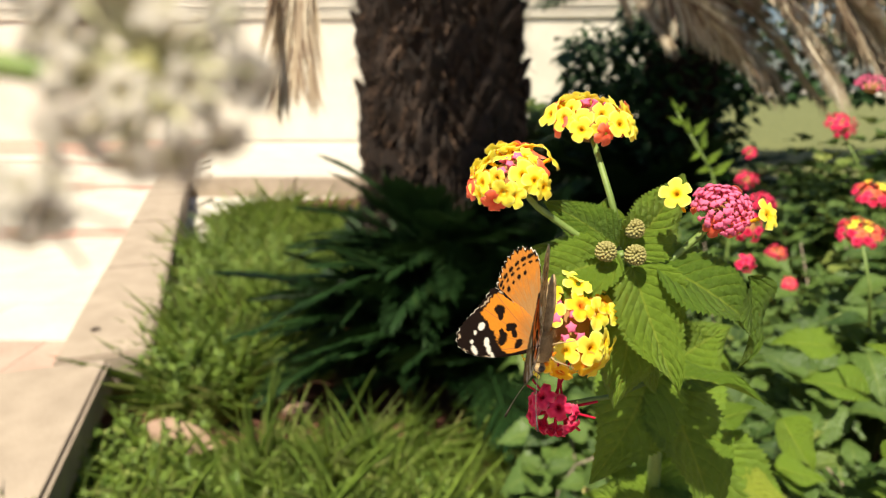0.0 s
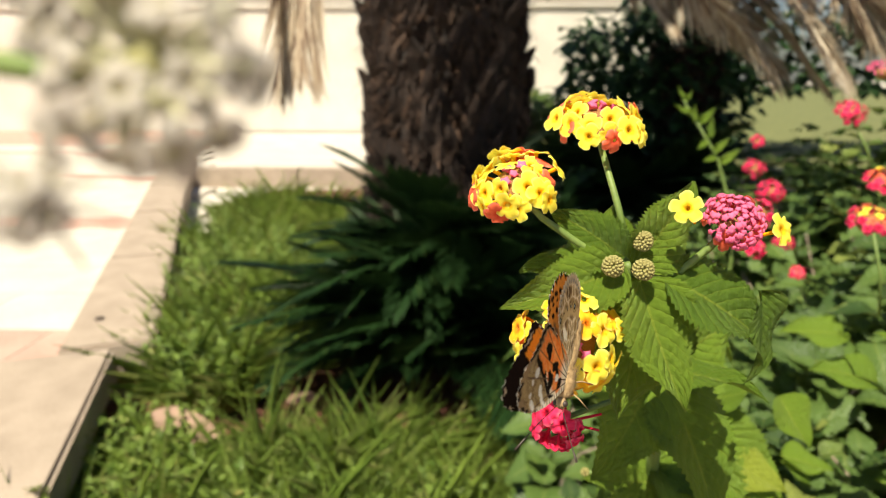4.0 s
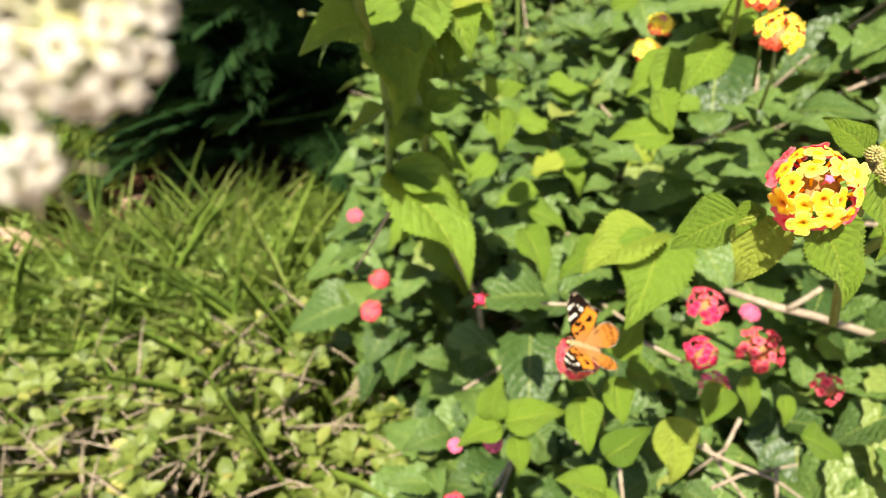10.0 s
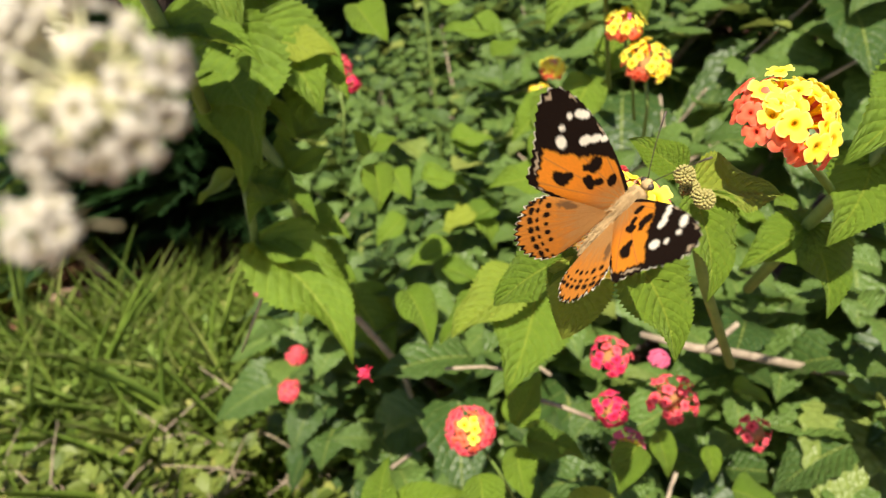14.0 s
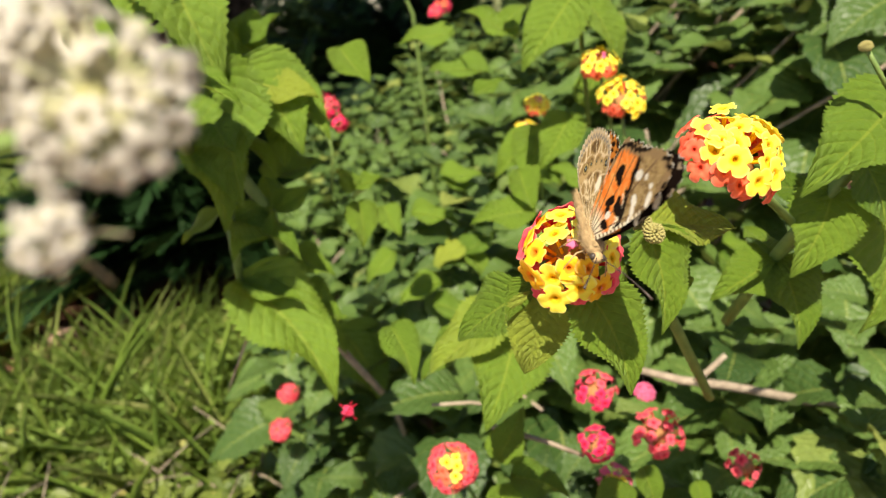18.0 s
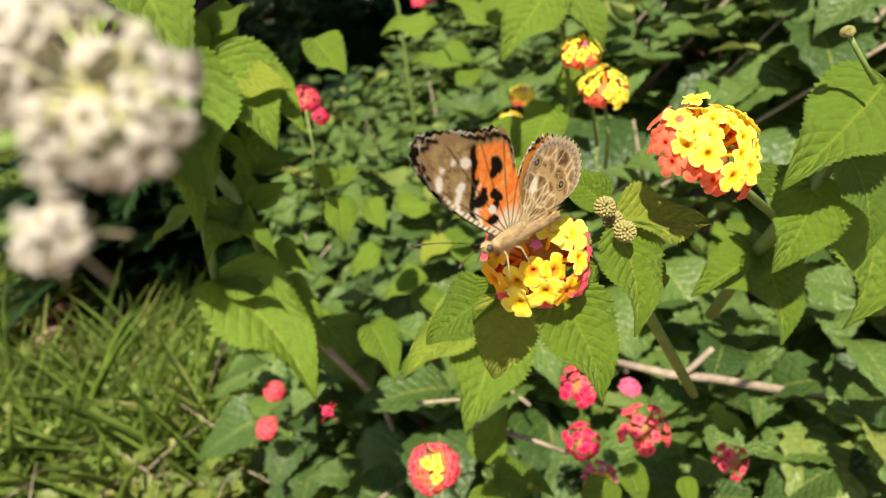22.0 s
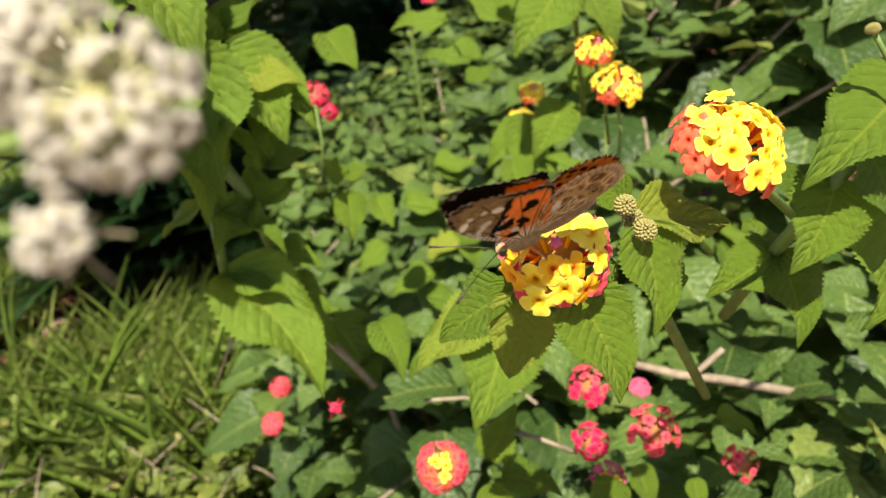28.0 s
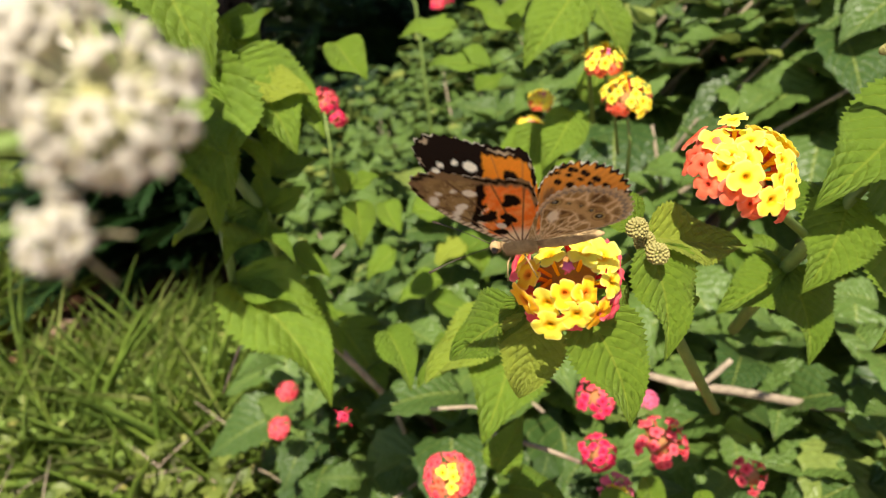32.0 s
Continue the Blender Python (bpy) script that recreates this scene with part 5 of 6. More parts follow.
rnd = random.Random(21)
places = []
shoots = 0
while shoots < 700:
    x, y = rnd.uniform(0.06, 1.7), rnd.uniform(0.16, 1.75)
    if x < 0.10 + 0.12 * max(0, y - 0.6) or (y < 0.3 and x < 0.2):
        continue
    shoots += 1
    # tips stand at uneven heights, so that gaps and deep shade stay between the shoots
    top = bush_height(x, y) + 0.09 * noise.noise((x * 8, y * 8, 1.7)) - abs(rnd.gauss(0, 0.03)) - (0.03 if y < 0.42 else 0)
    lean = Vector((rnd.gauss(0, 0.22), rnd.gauss(-0.12, 0.22), 1)).normalized()
    turn0, big = rnd.uniform(0, 3.14), rnd.uniform(0.8, 1.75) * (1.25 if x > 0.5 or y < 1.2 else 1.0)
    for tier in range(5):
        hub = Vector((x, y, top)) - lean * (0.010 + 0.024 * tier) * big
        if hub.z < 0.02:
            break
        long = (0.026, 0.042, 0.054, 0.058, 0.052)[tier] * big
        for half in (0, 1):
            a = turn0 + 1.57 * tier + 3.14159 * half + rnd.uniform(-0.35, 0.35)
            out = Vector((math.cos(a), math.sin(a), (0.55, 0.15, -0.15, -0.35, -0.5)[tier] + rnd.uniform(-0.25, 0.25)))
            size = long * rnd.uniform(0.8, 1.15)
            if before_head(hub + Vector((math.cos(a), math.sin(a), 0)) * 0.5 * size):
                continue
            places.append(turned(hub + Vector((math.cos(a), math.sin(a), 0)) * 0.005, out, (rnd.uniform(-0.35, 0.35), rnd.uniform(-0.5, 0.2), 1), size * rnd.uniform(0.9, 1.15), size))
for i in range(420):
    x, y = rnd.uniform(0.27, 0.85), rnd.uniform(0.08, 0.42)
    a, size = rnd.uniform(0, 6.283), rnd.uniform(0.035, 0.06)
    places.append(turned((x, y, rnd.uniform(0.14, 0.40) + 0.12 * max(0, x - 0.5)), (math.cos(a), math.sin(a), rnd.uniform(-0.6, 0.2)), (rnd.uniform(-0.4, 0.3), rnd.uniform(-0.6, 0.1), 1), size, size))
bush_leaves = part("foliage", scattered("foliage", leaf_grid(14, 4, 0.3, 0.38, 0.07, 0.7, 0.022, 5), places, LEAF_BUSH), bush, Matrix.Translation(-bush.location), "serrate green leaves, toned down for shade within the bush", "stuff")
# thin branches that carry the leaves
verts, faces = [], []
for i in range(90):
    x, y = rnd.uniform(0.15, 1.3), rnd.uniform(0.25, 1.4)
    top = Vector((x, y, bush_height(x, y) - rnd.uniform(0.02, 0.12)))
    root = Vector((0.45 + rnd.uniform(-0.3, 0.3), 0.75 + rnd.uniform(-0.3, 0.3), 0.0))
    v, f = tube(bent(root, top, (rnd.uniform(-0.05, 0.05), rnd.uniform(-0.05, 0.05), 0.06), 6), [0.005 - 0.0007 * k for k in range(6)], 5)
    n = len(verts)
    verts += v
    faces += [tuple(q + n for q in p) for p in f]
part("branch_work", mesh_of("branch_work", verts, faces, TWIG), bush, Matrix.Translation(-bush.location), "thin grey-brown branches", "stuff")

# low hedge of small blunt leaves in whorls
def hedge_height(x, y):
    return 0.215 + 0.06 * noise.noise((x * 7, y * 7, 4.0)) - 0.05 * max(0.0, y - 0.62) / 0.3


rnd = random.Random(33)
places, verts, faces = [], [], []
hedge = thing("low_hedge", (-0.2, 0.5, 0.0), "low clipped hedge of small blunt yellow-green leaves", "hedge", kind="stuff")
for i in range(900):
    x, y = rnd.uniform(-0.8, 0.12), rnd.uniform(0.18, 0.98)
    if (x > 0.02 + 0.1 * (0.5 - y) and y > 0.5) or (y > 0.8 and x > -0.3) or (y > 0.7 and rnd.random() < 0.4):
        continue
    z = hedge_height(x, y) - abs(rnd.gauss(0, 0.045))
    lean = Vector((rnd.uniform(-0.5, 0.5), rnd.uniform(-0.5, 0.5), 1)).normalized()
    k = rnd.randint(5, 8)
    for j in range(k):
        a = 6.283 * j / k + rnd.uniform(-0.3, 0.3)
        way = Vector((math.cos(a), math.sin(a), rnd.uniform(0.05, 0.8)))
        s = rnd.uniform(0.016, 0.031)
        places.append(turned((x, y, z + rnd.uniform(-0.006, 0.006)), way, lean, s * 1.0, s))
    if i % 2 == 0:
        v, f = tube(bent((x + rnd.uniform(-0.05, 0.05), y + rnd.uniform(-0.05, 0.05), 0), (x, y, z), (0.01, 0, 0), 4), [0.0019, 0.0016, 0.0012, 0.0009], 4)
        n = len(verts)
        verts += v
        faces += [tuple(q + n for q in p) for p in f]
for i in range(1000):
    x, y = rnd.uniform(-0.6, 0.14), rnd.uniform(0.12, 0.7)
    a = rnd.uniform(0, 6.28)
    d = Vector((math.cos(a), math.sin(a), rnd.uniform(-0.3, 0.5))) * rnd.uniform(0.03, 0.11)
    p = Vector((x, y, rnd.uniform(0.05, 0.215)))
    v, f = tube([p, p + d * 0.5 + Vector((0, 0, 0.004)), p + d], [0.0014, 0.0012, 0.0008], 4)
    n = len(verts)
    verts += v
    faces += [tuple(q + n for q in g) for g in f]
HL = leaf_grid(5, 4, 0.12, 0.25, 0.0, 0.3, 0.0, 8, blunt=1.35)
part("foliage", scattered("foliage", HL, places, LEAF_HEDGE), hedge, Matrix.Translation(-hedge.location), "small blunt yellow-green leaves", "stuff")
part("twigs", mesh_of("twigs", verts, faces, TWIG), hedge, Matrix.Translation(-hedge.location), "pale dry twigs", "stuff")


def blade_grid(bow, seed):
    verts, faces, uvs = [], [], []
    for i in range(6):
        u = i / 5
        w = 0.5 * (1 - u) ** 0.6 + 0.02
        for s in (-1, 0, 1):
            verts.append((s * w, u - 0.3 * bow * u * u, bow * u * u - (0.2 * w if s == 0 else 0)))
            uvs.append((0.5 + 0.5 * s, u))
    for i in range(5):
        for j in range(2):
            a = i * 3 + j
            faces.append((a, a + 1, a + 4, a + 3))
    return verts, faces, uvs


def grass(name, label, spots, count, length, width, seed, mat=None, splay=0.55, tuft=26):
    """Tufts of blades that bow outwards inside the given round spots: (x, y, radius)."""
    rnd = random.Random(seed)
    places = []
    for i in range(count // tuft):
        x0, y0, r0 = spots[i % len(spots)]
        a, r = rnd.uniform(0, 6.283), r0 * math.sqrt(rnd.random())
        x, y, tall, lush = x0 + r * math.cos(a), y0 + r * math.sin(a), rnd.uniform(0.55, 1.25), rnd.uniform(0.6, 1.4)
        lean = Vector((rnd.gauss(0, 0.18), rnd.gauss(0, 0.18), 0))
        for k in range(int(tuft * lush)):
            b = rnd.uniform(0, 6.283)
            out = Vector((math.cos(b), math.sin(b), 0))
            way = out * splay * rnd.uniform(0.2, 1.25) + lean + Vector((0, 0, 0.8))
            places.append(turned(Vector((x, y, -0.005)) + out * rnd.uniform(0, 0.03), way, (-out.x, -out.y, 0.3), width * rnd.uniform(0.6, 1.3), length * tall * rnd.uniform(0.5, 1.15)))
    ob = tagged(new(name, scattered(name, blade_grid(-0.55, seed), places, mat or GRASS)), label, "grass", kind="stuff")
    return ob


grass("grass", "long green grass blades before the bare soil", [(-0.10, 0.98, 0.20), (0.10, 1.0, 0.22), (-0.30, 1.0, 0.14), (0.02, 0.80, 0.16), (-0.40, 1.24, 0.13), (-0.16, 1.26, 0.14), (0.32, 1.05, 0.25), (-0.2, 0.9, 0.15)], 6500, 0.19, 0.0036, 71, GRASS_LUSH, splay=0.85)
grass("grass", "thin grass growing through the low hedge", [(-0.3, 0.6, 0.25), (-0.05, 0.62, 0.18), (-0.5, 0.75, 0.25), (0.02, 0.45, 0.12), (-0.2, 0.85, 0.2)], 1100, 0.25, 0.004, 75, splay=0.7)
grass("grass", "bright grass along the kerb", [(-0.76, 1.97, 0.15), (-0.72, 1.66, 0.11), (-0.86, 2.35, 0.20), (-0.97, 2.75, 0.24), (-0.62, 2.0, 0.12), (-1.12, 3.15, 0.25), (-0.7, 2.9, 0.3), (-0.5, 2.45, 0.22), (-0.95, 3.7, 0.4), (-0.45, 3.5, 0.35), (-1.25, 4.1, 0.35)], 10500, 0.21, 0.0060, 72, splay=0.45)
grass("grass", "short weedy grass beside the hedge", [(-0.62, 0.95, 0.24), (-0.76, 1.26, 0.12), (-0.50, 1.05, 0.16), (-0.88, 0.75, 0.1), (-0.5, 0.75, 0.2)], 3200, 0.13, 0.006, 73, splay=0.8)
grass("grass", "thin weeds under the lantana", [(0.2, 1.2, 0.3), (0.55, 1.6, 0.4), (0.9, 2.1, 0.5), (1.6, 2.6, 0.6), (0.6, 2.6, 0.5)], 3000, 0.16, 0.005, 74)

# leafy weeds: thin stems with pairs of small leaves
rnd = random.Random(80)
places, verts, faces = [], [], []
WEED_SPOTS = [(-0.76, 1.28, 0.13, 0.12), (-0.84, 1.75, 0.20, 0.20), (-0.60, 0.98, 0.20, 0.13), (-0.92, 2.25, 0.24, 0.24), (-0.66, 2.05, 0.15, 0.20), (-1.08, 2.9, 0.3, 0.26),
              (-0.30, 0.98, 0.18, 0.14), (-0.05, 0.90, 0.22, 0.17), (-0.72, 1.62, 0.12, 0.20), (-0.62, 2.55, 0.25, 0.26), (-0.98, 2.6, 0.22, 0.24)]
for i in range(1000):
    x0, y0, r0, tall = WEED_SPOTS[i % len(WEED_SPOTS)]
    a, r = rnd.uniform(0, 6.283), r0 * math.sqrt(rnd.random())
    foot = Vector((x0 + r * math.cos(a), y0 + r * math.sin(a), -0.005))
    top = foot + Vector((rnd.gauss(0, 0.03), rnd.gauss(0, 0.03), tall * rnd.uniform(0.5, 1.15)))
    v, f = tube([foot, foot.lerp(top, 0.5) + Vector((0.004, 0, 0)), top], [0.0014, 0.0011, 0.0007], 3)
    n = len(verts)
    verts += v
    faces += [tuple(q + n for q in g) for g in f]
    for k in range(rnd.randint(6, 10)):
        b, s0 = rnd.uniform(0, 6.283), rnd.uniform(0.016, 0.034)
        places.append(turned(foot.lerp(top, 0.35 + 0.65 * rnd.random() ** 0.7), (math.cos(b), math.sin(b), rnd.uniform(0.1, 0.9)), (0, 0, 1), s0 * 0.75, s0))
weeds = thing("weeds", (-0.5, 1.4, 0.0), "small leafy weeds by the kerb and among the grass", "weed", kind="stuff")
part("foliage", scattered("foliage", HL, places, LEAF_WEED), weeds, Matrix.Translation(-weeds.location), "small light green leaves", "stuff")
part("stems", mesh_of("stems", verts, faces, STEM), weeds, Matrix.Translation(-weeds.location), kind="stuff")

# loose things on the soil
def rock(name, at, size, label, seed, mat=STONE):
    bm = bmesh.new()
    bmesh.ops.create_icosphere(bm, subdivisions=3, radius=1.0)
    for v in bm.verts:
        n = noise.noise(v.co * 1.3 + Vector((seed, 0, 0)))
        v.co = Vector((v.co.x * size[0], v.co.y * size[1], v.co.z * size[2])) * (1 + 0.28 * n)
    ob = new(name, bm_mesh(name, bm, mat, False))
    ob.matrix_basis = pose(*at, 0, 0, seed * 37)
    return tagged(ob, label, "stone", "loose stones on the bed")


bm = bmesh.new()
for k in range(10):
    a = 6.283 * k / 10
    r = 0.075 * (1 + 0.30 * math.sin(3 * a + 1.0) + 0.12 * math.cos(5 * a))
    bm.verts.new((r * math.cos(a), r * math.sin(a) * 1.15, 0))
ring = bm.faces.new(bm.verts[:])
slab = bmesh.ops.extrude_face_region(bm, geom=[ring])
for v in [q for q in slab["geom"] if isinstance(q, bmesh.types.BMVert)]:
    v.co = Vector((v.co.x * 0.95, v.co.y * 0.95, 0.028))
bmesh.ops.recalc_face_normals(bm, faces=bm.faces[:])
bmesh.ops.bevel(bm, geom=bm.edges[:], offset=0.004, segments=2, affect="EDGES")
paver = new("broken_paver", bm_mesh("broken_paver", bm, STONE, False))
paver.matrix_basis = pose(-0.685, 1.335, 0.05, 48, 6, 12)
tagged(paver, "reddish broken piece of paving leaning in the grass", "stone", "loose stones on the bed")
rock("stone", (-0.455, 1.61, 0.012), (0.045, 0.03, 0.02), "small sunlit reddish stone on bare soil", 5)
rock("stone", (-0.30, 1.55, 0.006), (0.02, 0.03, 0.012), "small dark clod on bare soil", 7, SOIL)
rock("stone", (-0.36, 0.95, 0.02), (0.03, 0.022, 0.02), "pale stone among grass", 9)
# ---- painted butterfly ----
MM = 0.00098
HIND_SIZE = 0.77
def ring_shape(points, n):
    """n points evenly spaced along a closed smooth line through the points."""
    p = np.array(points, float)
    k = len(p)
    dense = []
    for i in range(k):
        a, b, c, d = p[(i - 1) % k], p[i], p[(i + 1) % k], p[(i + 2) % k]
        for s in np.linspace(0, 1, 12, endpoint=False):
            dense.append(0.5 * (2 * b + (c - a) * s + (2 * a - 5 * b + 4 * c - d) * s * s + (3 * b - a - 3 * c + d) * s ** 3))
    dense = np.array(dense)
    step = np.r_[0, np.cumsum(np.linalg.norm(np.diff(np.vstack([dense, dense[:1]]), axis=0), axis=1))]
    at = np.linspace(0, step[-1], n, endpoint=False)
    full = np.vstack([dense, dense[:1]])
    return np.c_[np.interp(at, step, full[:, 0]), np.interp(at, step, full[:, 1])]


FORE = [(0, 4), (6, 8.4), (13, 12.3), (20, 14.8), (25, 15.2), (27.3, 12.9), (26.0, 8.8), (23.4, 4.6), (21.2, 0.6), (18.7, -3.6), (9, -3.2), (0, -0.5)]
HIND = [(0, 1.0), (9, -1.5), (16.5, -5.5), (20.0, -10.5), (19.6, -15.5), (16.6, -21.2), (12.5, -24.0), (7.5, -24.4), (3.6, -22.5), (1.2, -16), (0.5, -6)]
BLACK, ORANGE, CREAM = (0.014, 0.008, 0.006), (0.74, 0.27, 0.026), (0.86, 0.80, 0.70)
TAN, BROWN, BUFF = (0.42, 0.22, 0.075), (0.20, 0.105, 0.045), (0.93, 0.82, 0.60)
SALMON, DUSK, OLIVE = (0.88, 0.24, 0.035), (0.50, 0.20, 0.045), (0.46, 0.31, 0.135)


def blot(q, x, y, rx, ry, turn=0.0):
    """How deep a point lies in an ellipse: over 0 inside."""
    c, s = math.cos(radians(turn)), math.sin(radians(turn))
    dx, dy = q[0] - x, q[1] - y
    u, v = (c * dx + s * dy) / rx, (-s * dx + c * dy) / ry
    return 1 - math.sqrt(u * u + v * v)


def shade(base, over, depth, soft=0.18):
    f = max(0.0, min(1.0, depth / soft + 0.5))
    return tuple(a + (b - a) * f for a, b in zip(base, over))


def veins(x, y, spread):
    """0 on the veins that fan out from the wing's root, about 1 between them."""
    return abs(math.sin(math.atan2(y, x) * spread)) * min(1.0, math.hypot(x, y) / 16)


def fore_colour(q, edge, under):
    """Pattern of the forewing at q (mm from the body); edge is the distance to the outer margin."""
    x, y = q
    rough = noise.noise((x * 0.55, y * 0.55, 3.0)) + 0.5 * noise.noise((x * 1.7, y * 1.7, 6.0))
    fine = noise.noise((x * 4.0, y * 4.0, 9.0))
    tip = y - np.interp(x, (0, 6, 10, 12, 14, 16.2, 20, 23, 27), (10.5, 8.9, 8.2, 7.2, 6.0, 5.2, 4.2, 3.2, 2)) + 0.7 * rough
    line = veins(x + 1, y - 2.5, 12)
    if under:
        c = shade(SALMON, (0.93, 0.42, 0.12), rough - 0.1, 0.8)
        c = shade(c, BUFF, (5.0 - math.hypot(x, y - 3)) / 6 + 0.1 * rough, 0.5)
        c = shade(c, BUFF, tip / 2.2 + 0.65 + 0.2 * rough if x < 13 else -1, 0.3)
        apex = shade(OLIVE, (0.23, 0.14, 0.06), rough - 0.1, 0.5)
        apex = shade(apex, (0.58, 0.42, 0.22), fine - 0.35, 0.4)
        c = shade(c, apex, tip / 2.0 - 0.5 if x > 10 else -1, 0.3)
        c = shade(c, BLACK, (0.8 - abs(tip - 0.3)) * 0.8 + 0.3 * rough, 0.3)
        c = shade(c, (0.16, 0.09, 0.05), 0.10 - line, 0.08)
        c = shade(c, (0.34, 0.22, 0.11), (2.4 - edge) / 2 + 0.3 * rough, 0.4)
        c = shade(c, BLACK, blot((edge, math.sin((x - y) * 1.05) * 1.2), 1.0, 0.4, 0.8, 0.9), 0.3)
    else:
        c = shade(ORANGE, DUSK, (8.0 - math.hypot(x, y - 2.5)) / 10 + 0.12 * rough - 0.3 * (y > 2), 0.7)
        c = shade(c, TAN, (5.0 - math.hypot(x, y - 1)) / 5 + 0.15 * fine, 0.7)
        c = shade(c, DUSK, 0.10 - line, 0.10)
        c = shade(c, BLACK, tip * 0.6, 0.25)
    for e in ((14.2, 0.4, 1.9, 1.2, 20), (13.2, 1.7, 1.1, 0.9, 0), (8.8, 2.5, 1.9, 1.0, 30), (7.2, 3.4, 1.1, 0.9, 0), (5.1, 5.0, 1.5, 0.95, 55), (10.4, 6.3, 1.9, 1.3, 60), (11.4, 4.9, 1.0, 0.8, 0)):
        c = shade(c, BLACK, blot(q, *e) + 0.34 * rough, 0.14)
    costa = (0.95 if under else 0.8) - (np.interp(x, (0, 6, 13, 17), (4.0, 8.4, 12.3, 13.9)) - y) if x < 16 else -1
    c = shade(c, BLACK if not under else shade(BUFF, BROWN, math.sin(x * 5) - 0.5), costa * 0.7 - 0.1)
    if not under:
        c = shade(c, BLACK, (2.2 - edge) / 2.0 + 0.3 * rough)
        c = shade(c, (0.50, 0.38, 0.26), blot((edge, math.sin((x - y) * 1.05) * 1.2), 1.2, 1.2, 0.42, 0.5) - 0.1)
    for e in ((15.2, 9.3, 1.15, 1.0, 100), (13.7, 10.5, 1.2, 0.85, 120), (12.1, 11.4, 0.9, 0.6, 120), (18.8, 13.1, 1.5, 0.85, -15), (20.6, 11.7, 0.66, 0.55, 0), (20.4, 9.1, 0.62, 0.62, 0), (18.8, 6.7, 1.35, 1.0, 40)):
        c = shade(c, CREAM, blot(q, *e) + 0.14 * rough)
    if under:
        c = shade(c, CREAM, blot(q, 7.0, 4.4, 1.1, 0.8, 40) + 0.2 * rough)
    if edge < 0.26:
        c = shade(c, CREAM, math.sin((x - y) * 2.1) * 1.2 - 0.3)
    dust = 1 + 0.14 * fine
    return tuple(min(1.0, v * dust) for v in c)


def hind_colour(q, edge, under):
    x, y = q
    rough = noise.noise((x * 0.6, y * 0.6, 8.0)) + 0.5 * noise.noise((x * 1.7, y * 1.7, 2.0))
    fine = noise.noise((x * 4.0, y * 4.0, 3.0))
    r, a0 = math.hypot(x - 1, y + 1), math.atan2(y + 1, x - 1)
    line = veins(x, y + 1, 11)
    if not under:
        streak = noise.noise((a0 * 22, r * 0.22, 4.0))
        c = shade(ORANGE, DUSK, 0.30 * rough + 0.10, 0.9)
        c = shade(c, TAN, (11.5 - r + 5 * (1 - min(1, x / 7.0))) / 9 + 0.35 * streak + 0.1 * rough, 0.8)
        c = shade(c, (0.50, 0.27, 0.10), 0.5 * streak + (7 - r) / 20, 0.8)
        c = shade(c, BROWN, blot(q, 11.5, -6.0, 2.6, 1.2, -25) + 0.5 * rough, 0.6)
        c = shade(c, DUSK, 0.09 - line if r > 9 else -1, 0.10)
        for k in range(5):
            a, s = radians(-27 - 9.6 * k), (0.9, 0.85, 0.65, 0.8, 0.7)[k]
            c = shade(c, BLACK, blot(q, 1 + 16.3 * math.cos(a), -1 + 17.4 * math.sin(a), s, s) + 0.2 * rough)
        for k in range(9):
            a = radians(-16 - 8.3 * k)
            c = shade(c, BLACK, blot(q, 1 + 18.6 * math.cos(a), -1 + 19.9 * math.sin(a), 0.85, 0.5, math.degrees(a) + 90) + 0.3 * rough)
            c = shade(c, BLACK, blot(q, 1 + 20.2 * math.cos(a), -1 + 21.8 * math.sin(a), 1.15, 0.75, math.degrees(a) + 90) + 0.3 * rough)
        c = shade(c, BLACK, (0.75 - edge) / 1.0 + 0.4 * math.sin(a0 * 44))
    else:
        away, _ = noise.voronoi(Vector((r * 0.30, a0 * 4.2, 2.0)))
        gap, lot = away[1] - away[0], noise.cell(Vector((round(away[0] * 3), a0 * 3, r * 0.2)))
        c = shade((0.40, 0.26, 0.105), (0.17, 0.10, 0.045), 0.7 * rough + 0.5 * lot, 0.4)
        c = shade(c, (0.52, 0.36, 0.16), (0.22 - gap) * 1.2 + 0.15 * fine, 0.3)
        c = shade(c, (0.86, 0.72, 0.46), 0.075 - gap, 0.06)
        c = shade(c, (0.88, 0.74, 0.48), 0.075 - line, 0.06)
        c = shade(c, (0.95, 0.88, 0.70), blot(q, 9.5, -6.5, 2.2, 1.3, -30) + 0.4 * rough, 0.4)
        c = shade(c, (0.60, 0.43, 0.20), (1.5 - abs(r - 15.2)) * 0.6 + 0.3 * rough, 0.6)
        for k in range(5):
            a = radians(-24 - 11.5 * k)
            ex, ey, s = 1 + 15.6 * math.cos(a), -1 + 16.6 * math.sin(a), (1.75, 0.85, 0.8, 1.05, 1.75)[k]
            c = shade(c, BROWN, blot(q, ex, ey, s, s))
            c = shade(c, (0.66, 0.50, 0.20), blot(q, ex, ey, 0.82 * s, 0.82 * s))
            c = shade(c, BLACK, blot(q, ex, ey, 0.58 * s, 0.58 * s))
            c = shade(c, (0.32, 0.36, 0.32), blot(q, ex, ey, 0.26 * s, 0.26 * s))
        c = shade(c, (0.66, 0.52, 0.32), (2.2 - edge) / 2, 0.4)
        c = shade(c, (0.28, 0.25, 0.22), (0.3 - abs(edge - 1.5)) * 0.9)
    if edge < 0.28:
        c = shade(c, CREAM, 0.0 + math.sin((x + y) * 2.0))
    dust = 1 + 0.16 * fine
    return tuple(min(1.0, v * dust) for v in c)


